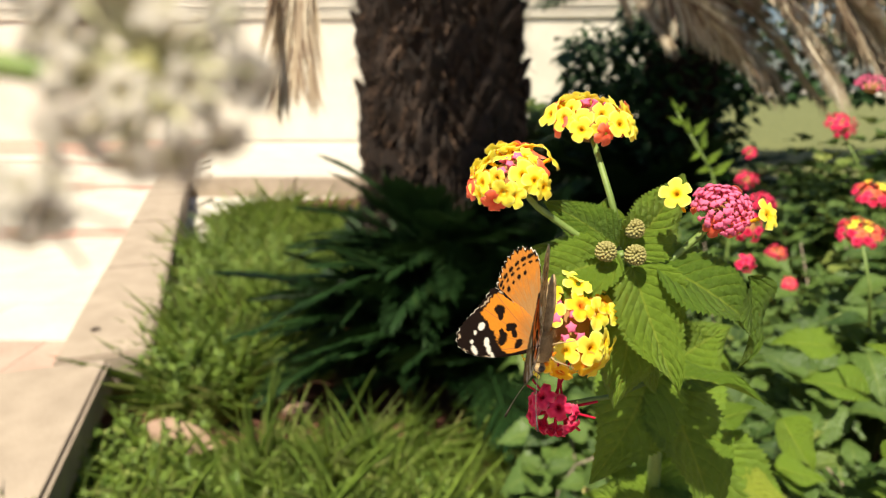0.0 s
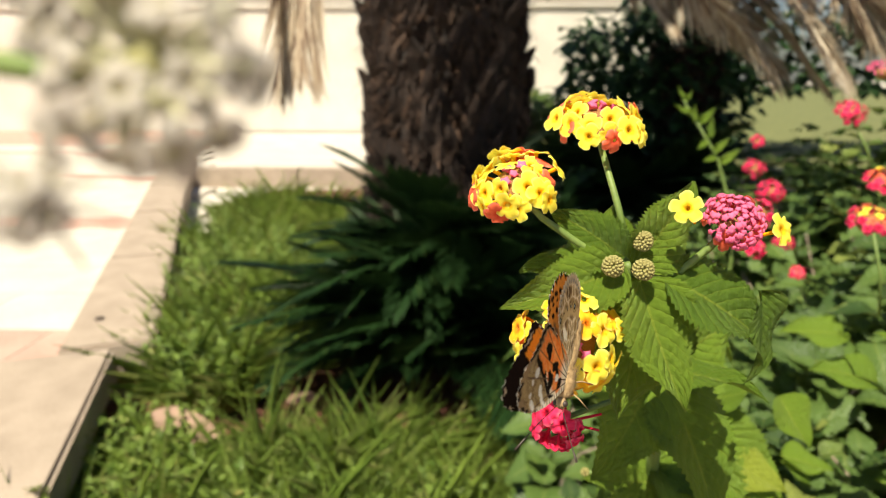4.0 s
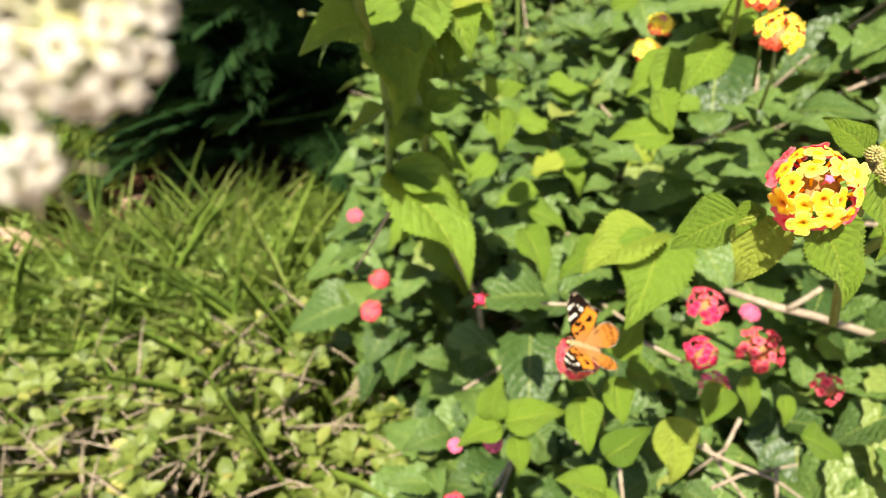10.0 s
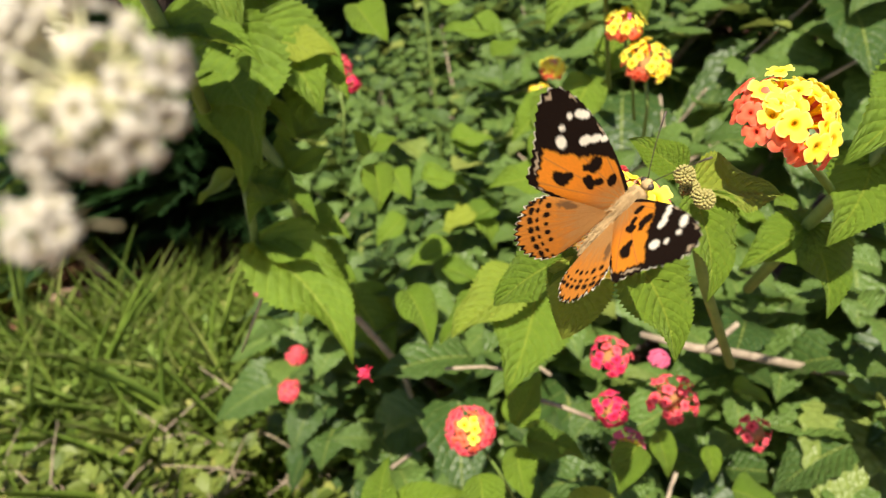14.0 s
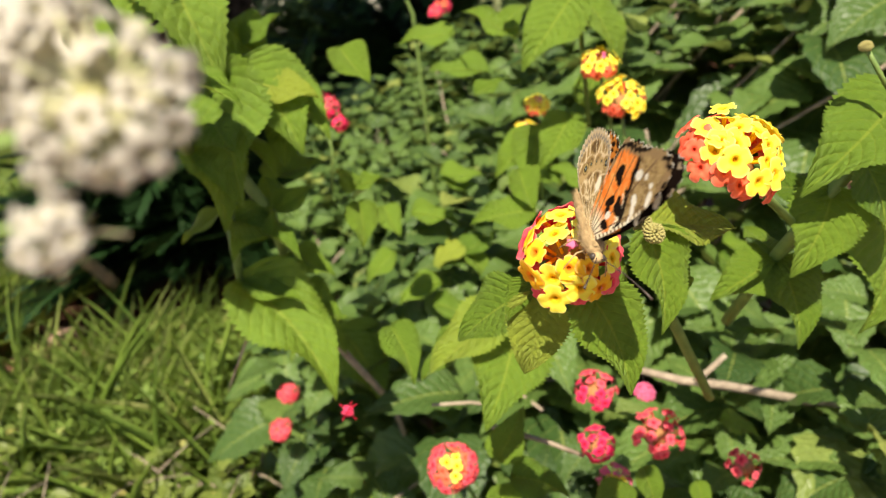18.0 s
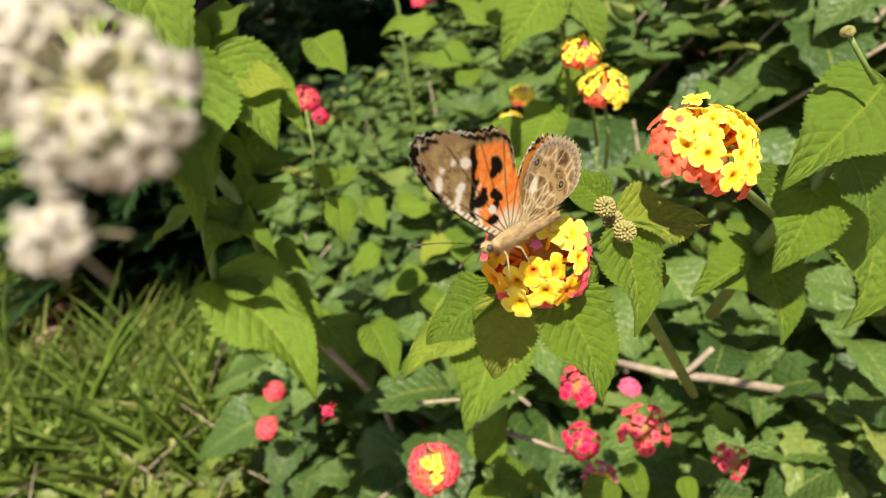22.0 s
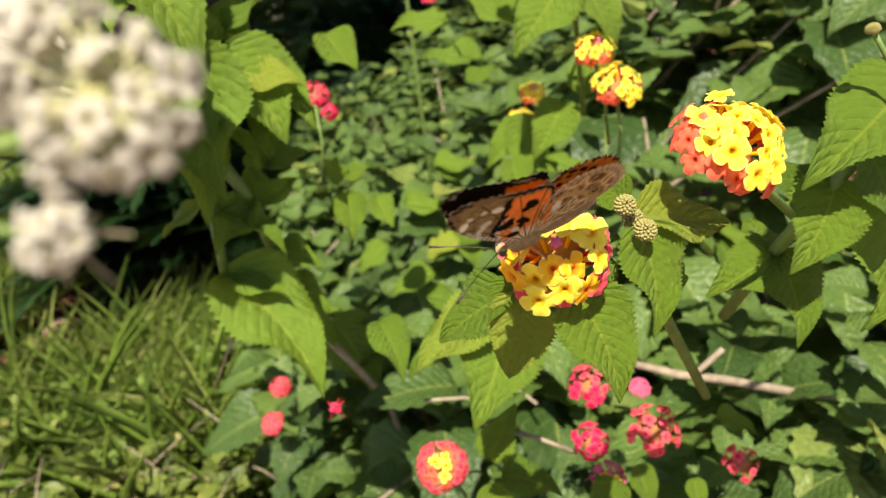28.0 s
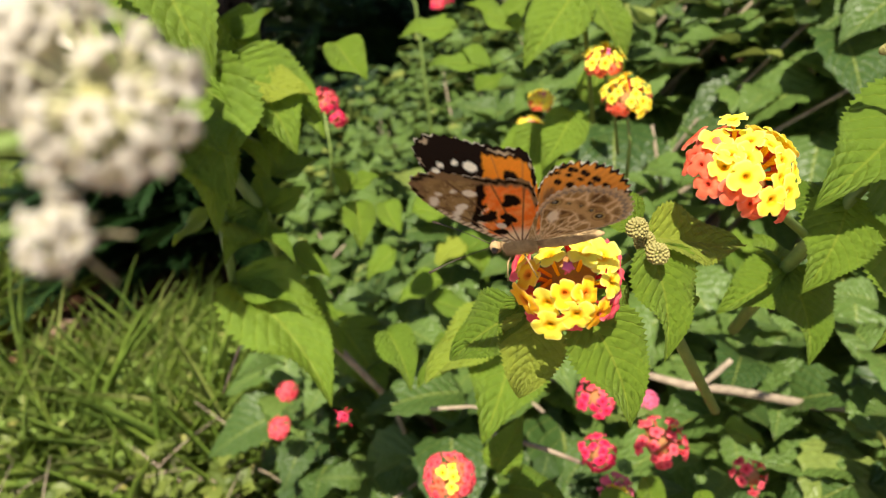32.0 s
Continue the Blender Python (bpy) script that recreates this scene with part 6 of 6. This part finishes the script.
def wing_material():
    m, nt, b = tree("wing_scales")
    col = nt.nodes.new("ShaderNodeVertexColor")
    col.layer_name = "pattern"
    nt.links.new(col.outputs[0], b.inputs["Base Color"])
    b.inputs["Roughness"].default_value = 0.75
    b.inputs["Specular IOR Level"].default_value = 0.05
    bump(nt, b, noise_tex(nt, 1800, 2), 0.3, 0.0002)
    thin = nt.nodes.new("ShaderNodeBsdfTranslucent")
    nt.links.new(col.outputs[0], thin.inputs["Color"])
    mix = nt.nodes.new("ShaderNodeMixShader")
    mix.inputs[0].default_value = 0.42
    nt.links.new(b.outputs[0], mix.inputs[1])
    nt.links.new(thin.outputs[0], mix.inputs[2])
    nt.links.new(mix.outputs[0], nt.nodes["Material Output"].inputs["Surface"])
    return m


WING = wing_material()
HAIR = earthy("body_hair", (0.20, 0.13, 0.06), (0.52, 0.36, 0.18), 900, 0.9, 0.5, 0.0004)
EYE_DARK = earthy("insect_dark", (0.02, 0.014, 0.01), (0.06, 0.04, 0.03), 900, 0.5, 0.2, 0.0002)


SCALE_COLOURS = {}


def wing_mesh(name, outline, root, colour, side, scallop):
    """A thin wing of two scaled faces, upper and lower, that meet along a scalloped margin; in metres, hinge at the origin."""
    n, rings = 220, 60
    rim = ring_shape(outline, n)
    centre = np.array(root, float)
    inner = np.linalg.norm(rim - centre, axis=1) > 0.45 * np.linalg.norm(rim - centre, axis=1).max()
    verts, cols, faces = [], [], []
    for face in (0, 1):
        for i in range(rings + 1):
            u = i / rings
            for k in range(n):
                p = rim[k] + (rim[k] - centre) * (scallop * math.sin(k * 1.15) if inner[k] else 0)
                q = centre + (p - centre) * u
                bulge = 0.35 * math.sin(math.pi * u) * math.sin(q[0] * 0.12)
                z = bulge + (0.06 * (1 - u ** 8) if face == 0 else -0.06 * (1 - u ** 8))
                verts.append((side * q[0] * MM, q[1] * MM, z * MM))
                edge = (1 - u) * np.linalg.norm(p - centre) if inner[k] else 6.0
                if name not in SCALE_COLOURS:
                    cols.append((*colour((q[0], q[1]), edge, face == 1), 1.0))
    cols = SCALE_COLOURS.setdefault(name, cols)
    per = (rings + 1) * n
    for face in (0, 1):
        for i in range(rings):
            for k in range(n):
                a, b = face * per + i * n + k, face * per + i * n + (k + 1) % n
                f = (a, b, b + n, a + n)
                faces.append(f if (face == 0) == (side > 0) else f[::-1])
    me = mesh_of(name, verts, faces, WING)
    attr = me.color_attributes.new("pattern", "FLOAT_COLOR", "POINT")
    attr.data.foreach_set("color", np.array(cols, dtype=np.float32).ravel())
    return me


def lathe(profile, sides=12):
    """A body of revolution along y from (y, radius) pairs in mm, flattened a little."""
    pts = [Vector((0, y * MM, 0)) for y, _ in profile]
    return tube(pts, [r * MM for _, r in profile], sides)


butterfly = thing("butterfly", (0.03, 0.14, 0.8), "orange, black and white painted butterfly with mottled brown underwings", "butterfly")
v, f = lathe([(3.5, 0.5), (2.6, 1.8), (0, 2.3), (-2.5, 2.0), (-3.6, 1.3)])
part("thorax", mesh_of("thorax", v, f, HAIR), butterfly, pose(0, 3.2 * MM, 0.2 * MM), "furry tan thorax")
v, f = lathe([(0, 1.0), (-2, 1.5), (-6, 1.6), (-9, 1.25), (-12, 0.7), (-13, 0.2)])
part("abdomen", mesh_of("abdomen", v, f, HAIR), butterfly, pose(0, -0.2 * MM, -0.1 * MM, 4), "slim tan abdomen")


def fur(count, y0, y1, radius, length, seed):
    """Fine hairs that lie backwards over a body along y, in mm."""
    rnd = random.Random(seed)
    verts, faces = [], []
    for i in range(count):
        a, y = rnd.uniform(0, 6.283), rnd.uniform(y0, y1)
        out = Vector((math.cos(a), 0, math.sin(a)))
        root = Vector((0, y, 0)) + out * radius
        way = (out * rnd.uniform(0.2, 0.9) + Vector((rnd.uniform(-0.3, 0.3), -1, rnd.uniform(-0.2, 0.3)))).normalized() * length * rnd.uniform(0.5, 1.2)
        side = way.cross(out).normalized() * 0.06
        n = len(verts)
        verts += [(root - side) * MM, (root + side) * MM, (root + way) * MM]
        faces.append((n, n + 1, n + 2))
    return mesh_of("fur", verts, faces, HAIR)


part("fur", fur(1100, 0.0, 6.4, 1.9, 2.2, 3), butterfly, label="tan hairs of the thorax", kind="stuff")
part("fur", fur(900, -11.0, 0.0, 1.2, 1.6, 4), butterfly, label="tan hairs of the abdomen", kind="stuff")
v, f = lathe([(1.3, 0.3), (0.9, 1.0), (0, 1.3), (-0.9, 0.9)])
head_part = part("head", mesh_of("head", v, f, HAIR), butterfly, pose(0, 7.6 * MM, 0.1 * MM), "small furry head")
bm = bmesh.new()
bmesh.ops.create_uvsphere(bm, u_segments=12, v_segments=8, radius=0.75 * MM)
eye_mesh = bm_mesh("eye", bm, EYE_DARK)
for s in (-1, 1):
    part("eye", eye_mesh, head_part, pose(s * 0.95 * MM, 0.25 * MM, 0.2 * MM), "dark round eye")
    pts = bent((s * 0.5 * MM, 8.6 * MM, 0.7 * MM), (s * 6.5 * MM, 20.0 * MM, 3.5 * MM), (0, 0, 0.6 * MM), 8)
    v, f = tube(pts, [0.10 * MM] * 6 + [0.22 * MM, 0.28 * MM], 5)
    part("antenna", mesh_of("antenna", v, f, EYE_DARK), butterfly, label="thin dark antenna with a clubbed tip")
    for k, y in enumerate((4.5, 2.6)):
        pts = [(s * 0.8 * MM, y * MM, -1.2 * MM), (s * 3.2 * MM, (y + 1.2 - 2 * k) * MM, -1.5 * MM), (s * 4.6 * MM, (y + 2.2 - 4 * k) * MM, -5.5 * MM)]
        v, f = tube(pts, [0.22 * MM, 0.18 * MM, 0.10 * MM], 5)
        part("leg", mesh_of("leg", v, f, HAIR), butterfly)
WINGS = {}
for s, tag in ((1, "R"), (-1, "L")):
    WINGS["F" + tag] = part("forewing", wing_mesh("forewing", [(x, y - 3) for x, y in FORE], (0.5, -0.5), lambda q, e, u: fore_colour((q[0], q[1] + 3), e, u), s, 0.012), butterfly, label="orange forewing with black white-spotted tip")
    WINGS["H" + tag] = part("hindwing", wing_mesh("hindwing", [(x * HIND_SIZE, y * HIND_SIZE) for x, y in HIND], (1.2, -3.0), lambda q, e, u: hind_colour((q[0] / HIND_SIZE, q[1] / HIND_SIZE), e, u), s, 0.022), butterfly, label="orange hindwing with black spots, mottled brown below")
# ---- white sprig close before the lens ----
FLORETS["w"] = [floret_data("floret", PALE, 5, s, 0.05) for s in range(2)]
sprig = thing("white_flower_sprig", (0, 0, 0), "sprig of small white flowers in two round heads", "flower")
CREAM_STALK = earthy("pale_flower_stalk", (0.34, 0.34, 0.16), (0.60, 0.57, 0.38), 900, 0.6, 0.2, 0.0003)
umbel(sprig, (-0.0004, 0.0002, -0.0019), (0.05, 0.1, 1), 0.0066, ((22, "-"), (180, "w")), floret=0.0017, seed=91, count=21, reach=92, squash=0.36, open_head=True, core=GREEN_DOME, jitter=0.12, label="round head of small white florets")
umbel(sprig, (-0.0026, -0.0088, -0.0008), (0.1, 0.0, 1), 0.0025, ((180, "w"),), floret=0.0012, seed=92, count=6, reach=85, squash=0.5, open_head=True, core=GREEN_DOME, jitter=0.2, label="round head of small white florets")
umbel(sprig, (-0.0062, 0.0030, -0.0030), (-0.1, 0.1, 1), 0.0040, ((180, "w"),), floret=0.0016, seed=93, count=9, reach=85, squash=0.5, open_head=True, core=GREEN_DOME, jitter=0.2, label="small head of white florets")
rnd = random.Random(5)
for i in range(30):
    a, r = i * 2.4, rnd.uniform(0.6, 1.0) * 0.0058
    stalk(sprig, [(0, 0, -0.0034), (0.5 * r * math.cos(a), 0.5 * r * math.sin(a), -0.0012), (r * math.cos(a), r * math.sin(a), -0.0009)], 0.00024, 0.00014, CREAM_STALK, name="flower_stalk", sides=5)
stalk(sprig, [(0, 0, -0.0025), (-0.006, -0.002, -0.0045), (-0.016, -0.0045, -0.003), (-0.05, -0.012, 0.0), (-0.09, -0.10, 0.02), (-0.10, -0.45, 0.03), (-0.10, -0.86, 0.03)], 0.0004, 0.0022)
stalk(sprig, [(-0.0026, -0.0088, -0.0015), (-0.009, -0.008, -0.004), (-0.016, -0.0045, -0.003)], 0.0003, 0.0004)
# ---- dark shrubs behind the bed, and dry fronds ----
rnd = random.Random(55)
shrub = thing("dark_shrub", (3.0, 5.9, 0.0), "tall dark evergreen shrubbery in shade behind the bed", "shrub", kind="stuff")
places = []
for i in range(4200):
    x, y = rnd.uniform(1.9, 6.6), rnd.uniform(6.6, 7.9)
    z = rnd.uniform(0.75, 3.1)
    a = rnd.uniform(0, 6.283)
    s = rnd.uniform(0.10, 0.2)
    places.append(turned((x, y, z), (math.cos(a), math.sin(a), rnd.uniform(-0.8, 0.3)), (0, -0.6, 1), s, s))
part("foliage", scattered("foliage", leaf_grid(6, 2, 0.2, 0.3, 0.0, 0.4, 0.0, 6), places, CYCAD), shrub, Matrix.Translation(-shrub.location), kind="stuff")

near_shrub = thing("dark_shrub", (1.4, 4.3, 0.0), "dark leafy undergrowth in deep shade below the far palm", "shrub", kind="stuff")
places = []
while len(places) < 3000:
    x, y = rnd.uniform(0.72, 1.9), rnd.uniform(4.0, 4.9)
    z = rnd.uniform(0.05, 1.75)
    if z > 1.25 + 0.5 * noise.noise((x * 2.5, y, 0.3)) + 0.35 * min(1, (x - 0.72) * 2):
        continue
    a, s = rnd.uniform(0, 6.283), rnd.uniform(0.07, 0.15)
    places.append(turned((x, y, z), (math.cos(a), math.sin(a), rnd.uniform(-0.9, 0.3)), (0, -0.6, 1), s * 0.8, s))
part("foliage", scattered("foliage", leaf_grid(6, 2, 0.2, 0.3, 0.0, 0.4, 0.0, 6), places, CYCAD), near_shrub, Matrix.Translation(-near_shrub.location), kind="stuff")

low_shrub = thing("green_shrub", (0.58, 4.7, 0.0), "low sunlit green shrub between the palms", "shrub", kind="stuff")
places = []
while len(places) < 4600:
    x, top = rnd.uniform(-0.15, 1.0), 0.66 + 0.2 * rnd.random()
    d = Vector((x - 0.58, rnd.gauss(0, 0.14), rnd.uniform(0.02, top)))
    a, s = rnd.uniform(0, 6.283), rnd.uniform(0.06, 0.12)
    places.append(turned(low_shrub.location + d, (math.cos(a), math.sin(a), rnd.uniform(-0.6, 0.6)), (0, -0.6, 1), s * 0.7, s))
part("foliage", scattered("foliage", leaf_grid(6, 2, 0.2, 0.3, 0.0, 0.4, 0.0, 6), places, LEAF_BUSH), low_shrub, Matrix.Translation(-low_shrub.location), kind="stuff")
# ---- what moves ----
# seconds, place, turn in degrees, right and left wing's lift, forewing's sweep
FLIGHT = [
    (0, 0.01881, 0.12615, 0.86262, -76.0, 13.3, 117.9, 10, 40, -17),
    (0.5, 0.02098, 0.13312, 0.86146, -67.9, 8.8, 136.8, 33, 50, -13),
    (1, 0.02168, 0.13496, 0.86127, -29.4, 11.4, 175.0, 78, 92, 2),
    (1.5, 0.02132, 0.13122, 0.85870, -34.1, -3.2, -178.5, 67, 99, -1),
    (2, 0.02265, 0.13112, 0.86380, -36.1, 12.8, -167.2, 79, 98, 1),
    (2.5, 0.01995, 0.12280, 0.85601, -36.6, 29.6, -168.2, 85, 92, 2),
    (4.5, 0.02047, 0.12641, 0.84797, -49.3, -0.4, 147.0, 87, 90, 5),
    (5, 0.02375, 0.12787, 0.84671, -70.5, 2.5, 153.4, 81, 95, 3),
    (5.25, 0.02737, 0.12897, 0.85031, -57.2, 10.4, -173.9, 61, 47, -6),
    (5.5, 0.02929, 0.13089, 0.85306, -38.7, 12.4, -131.0, 35, 5, -17),
    (6, 0.03056, 0.12534, 0.85135, 3.3, 51.7, -91.6, 54, 63, -8),
    (6.1, 0.04529, 0.13255, 0.84260, -21.1, 68.2, -58.7, 108, 30, -22),
    (6.2, 0.09534, 0.11681, 0.79451, 10.1, 66.8, -24.6, 20, 20, 0),
    (6.35, 0.14845, 0.11526, 0.74679, 31.5, 59.7, -0.2, 70, 70, 0),
    (7, 0.23160, 0.14256, 0.66027, 49.4, 38.8, 24.0, 20, 20, 0),
    (7.6, 0.26844, 0.17567, 0.57842, 54.9, 3.6, 42.1, 60, 60, 0),
    (8.2, 0.17392, 0.15251, 0.56663, 52.4, -20.0, 52.9, 30, 30, 0),
    (8.6, 0.17556, 0.15941, 0.55959, 49.0, -31.5, 59.6, 40, 40, 0),
    (9, 0.17556, 0.15941, 0.55959, 49.0, -31.5, 59.6, 55, 55, 0),
    (9.5, 0.17556, 0.15941, 0.55959, 49.0, -31.5, 59.6, 17, 26, 10),
    (10, 0.17490, 0.16136, 0.56078, 34.8, -38.7, 60.1, 32, 48, 9),
    (10.3, 0.17105, 0.16693, 0.56093, 54.6, -55.6, 72.6, 36, 50, 16),
    (10.4, 0.13970, 0.16969, 0.57031, 73.9, -55.8, 44.0, 10, 10, 0),
    (10.5, 0.11374, 0.15969, 0.60890, 90.3, -50.9, 18.3, 60, 60, 0),
    (10.6, 0.08590, 0.13634, 0.67143, 100.7, -42.7, -1.9, 80, 75, 0),
    (10.7, 0.06968, 0.14621, 0.73252, 106.0, -32.6, -17.7, 15, 15, 0),
    (10.85, 0.13554, 0.12551, 0.75145, 107.7, -18.2, -35.2, 60, 60, 0),
    (11.1, 0.19186, 0.08738, 0.71723, 106.1, -7.5, -47.3, 20, 20, 0),
    (11.4, 0.18349, 0.06705, 0.70283, 105.0, -4.0, -51.4, 22, 21, 11),
    (11.6, 0.19527, 0.07227, 0.70385, 89.0, -5.6, -50.1, 22, 22, 0),
    (11.8, 0.18913, 0.06967, 0.70212, 73.0, -6.9, -48.4, 22, 22, 0),
    (12, 0.17909, 0.05849, 0.70387, 56.9, -7.6, -46.5, 51, 56, -4),
    (12.2, 0.17938, 0.05414, 0.70232, 78.1, -4.3, -42.4, 61, 64, -6),
    (12.4, 0.17979, 0.05319, 0.70645, 42.4, 5.8, -39.6, -36, 13, -8),
    (12.6, 0.17558, 0.05802, 0.70460, 29.8, 14.6, -39.4, -27, 8, 2),
    (13, 0.18158, 0.05423, 0.70138, 55.2, 23.1, -51.3, 89, 88, -4),
    (13.5, 0.18144, 0.05381, 0.70116, 54.4, 20.9, -59.4, 87, 90, -6),
    (14, 0.18069, 0.04973, 0.70488, 58.1, 28.6, -80.9, 41, 60, -5),
    (14.5, 0.18250, 0.05480, 0.70292, 26.1, 24.2, -93.0, 86, 91, -2),
    (15.5, 0.18376, 0.05387, 0.70502, 5.2, 21.0, -142.9, 88, 89, 2),
    (16.5, 0.18502, 0.05294, 0.70711, -5.9, 4.6, 172.8, 89, 88, 6),
    (17, 0.18337, 0.04880, 0.70793, -8.8, -14.6, -179.6, 89, 90, 0),
    (18, 0.18512, 0.04727, 0.70837, -22.1, -19.8, 168.2, 89, 90, 1),
    (18.5, 0.18491, 0.05256, 0.70813, 0.7, -16.9, 126.5, 82, 95, -0),
    (19, 0.18607, 0.05591, 0.70697, -14.8, -3.8, 129.4, 90, 88, 1),
    (19.5, 0.18432, 0.05274, 0.70886, 6.5, -17.0, 126.1, 83, 94, 3),
    (20, 0.18782, 0.05843, 0.71043, -6.3, -12.7, 90.8, 83, 61, -22),
    (20.5, 0.18635, 0.05492, 0.70903, 7.7, -8.5, 102.5, 90, 88, 4),
    (21, 0.18505, 0.05378, 0.71173, -0.1, 0.3, 79.8, 96, 22, -7),
    (21.5, 0.18077, 0.05206, 0.70840, 5.5, -9.2, 109.1, 90, 88, 15),
    (22, 0.17942, 0.05091, 0.70815, -1.4, -2.2, 111.4, 90, 88, 16),
    (22.5, 0.18101, 0.05491, 0.70624, -18.9, -12.8, 99.6, 90, 88, 5),
    (22.75, 0.18295, 0.05519, 0.70525, -23.8, -20.5, 106.4, 88, 89, -4),
    (23, 0.18220, 0.05335, 0.70376, -14.2, -11.5, 139.8, 85, 92, 8),
    (23.5, 0.18417, 0.05369, 0.70243, -56.4, -11.6, 141.0, 83, 94, -14),
    (24, 0.18425, 0.05065, 0.70287, -66.1, -12.5, -162.6, 33, 8, -17),
    (24.5, 0.18661, 0.05248, 0.70337, -72.0, 1.1, 152.8, 91, 86, -14),
    (25, 0.18434, 0.05341, 0.69819, -49.6, -12.4, 148.5, 83, 94, -10),
    (25.5, 0.18463, 0.05007, 0.70113, -76.7, -6.1, 149.2, 92, 85, 1),
    (27.5, 0.18199, 0.05379, 0.70203, -43.7, -41.1, 115.2, 87, 90, -8),
    (28, 0.18099, 0.05432, 0.70653, -29.2, -39.4, 98.1, 89, 89, -6),
    (28.5, 0.18011, 0.05560, 0.70437, 2.0, -28.3, 107.6, 90, 88, 22),
    (29, 0.18073, 0.05363, 0.70839, -6.5, -27.5, 62.5, 74, 81, -7),
    (29.5, 0.18003, 0.05339, 0.70860, 2.9, 1.3, 63.0, 96, 17, -3),
    (30, 0.17990, 0.05081, 0.71193, 11.7, -0.3, 46.8, 84, 45, -11),
    (30.5, 0.18333, 0.05640, 0.71142, -0.4, -41.8, 45.9, 70, 92, -13),
    (31, 0.17849, 0.05221, 0.71217, 7.3, 12.2, 67.6, 92, 15, -4),
    (31.5, 0.18267, 0.05719, 0.70883, -20.6, -37.4, 65.2, 63, 92, -5),
    (32, 0.17855, 0.05490, 0.71002, -9.5, -26.3, 66.0, 83, 81, 2),
]
# seconds, shift and turn of the tall shoot about its hub
SWAY = [
    (0, 0.00372, -0.00041, 0.00751, -1.27, 1.03, -0.78),
    (0.5, 0.00413, 0.00207, 0.00765, -0.94, 0.95, -0.47),
    (1, 0.00338, 0.00189, 0.00750, -1.12, 1.00, -0.42),
    (1.5, 0.00211, -0.00474, 0.00440, -0.42, 1.74, 0.08),
    (2, -0.00003, 0.00358, 0.00771, -0.70, 0.94, -0.54),
    (2.5, -0.00516, -0.00602, 0.00070, 0.44, 1.07, -1.32),
    (4.5, 0.00206, -0.00304, 0.00022, 2.14, 0.76, 0.37),
    (5, 0.00458, -0.00540, -0.00125, 2.00, 0.88, 0.62),
    (5.5, 0.00706, -0.00199, 0.00542, 1.48, 1.03, -0.29),
    (6, 0.00007, 0.00179, 0.00216, -0.06, -0.02, -0.60),
    (6.5, 0.00000, 0.00000, 0.00000, 0.00, -0.00, -0.00),
    (7, 0.00079, -0.00759, -0.00060, 1.40, 0.86, 2.35),
    (7.5, 0.00787, 0.00122, 0.00113, 0.32, 0.29, 0.14),
    (8, 0.00278, 0.00489, -0.00152, 1.00, -1.90, -5.95),
    (8.6, 0.0, 0.0, 0.0, 0.0, 0.0, 0.0),
    (32, 0.0, 0.0, 0.0, 0.0, 0.0, 0.0),
]
SWAY_HUB = (0.0345, 0.1576, 0.8655)
# seconds, offset of the white sprig across and up for each metre ahead, metres ahead, lean
SPRIG = [
    (0, -0.4966, 0.3029, 0.041, -23),
    (6.5, -0.5112, 0.3102, 0.041, -22),
    (7.5, -0.5184, 0.3211, 0.042, -18),
    (8, -0.5357, 0.3447, 0.044, -12),
    (8.5, -0.5630, 0.3738, 0.046, -6),
    (9, -0.6021, 0.3938, 0.049, -2),
    (9.5, -0.6149, 0.4148, 0.050, 0),
    (10, -0.6221, 0.3665, 0.050, 0),
    (10.5, -0.6221, 0.3429, 0.050, 0),
    (11, -0.6021, 0.3447, 0.050, 0),
    (11.5, -0.6221, 0.3356, 0.050, 0),
    (12, -0.6294, 0.2720, 0.050, 0),
    (12.5, -0.6076, 0.2629, 0.050, 0),
    (13, -0.5948, 0.2647, 0.050, 0),
    (14.5, -0.5930, 0.2683, 0.050, 0),
    (17, -0.5767, 0.2556, 0.050, 0),
    (19, -0.5839, 0.2501, 0.050, 0),
    (23, -0.5748, 0.2529, 0.050, 0),
    (32, -0.5721, 0.2510, 0.050, 0),
]


def motions():
    walk(butterfly, [(t, pose(x, y, z, a, b, c)) for t, x, y, z, a, b, c, *_ in FLIGHT])
    for side, tag, col in ((1, "R", 7), (-1, "L", 8)):
        walk(WINGS["F" + tag], [(r[0], pose(side * 0.8 * MM, 3 * MM, 1.15 * MM, 0, -side * r[col], 0) @ pose(0, 0, 0, 0, 0, side * r[9])) for r in FLIGHT])
        walk(WINGS["H" + tag], [(r[0], pose(side * 0.8 * MM, 0, 0.9 * MM, 0, -side * r[col], 0)) for r in FLIGHT])
    hub, foot = Matrix.Translation(SWAY_HUB), Matrix.Translation(shoot.location)
    walk(shoot, [(t, Matrix.Translation((x, y, z)) @ hub @ pose(0, 0, 0, a, b, c) @ hub.inverted() @ foot) for t, x, y, z, a, b, c in SWAY])
    cols = list(zip(*SPRIG))
    rows = []
    for t, eye, target, roll in PATH:
        x, y, d, r = (float(np.interp(t, cols[0], col)) for col in cols[1:])
        d *= 0.75
        rows.append((t, look(eye, target, roll) @ pose(x * d, y * d, -d, 0, 0, r)))
    walk(sprig, rows)


motions()
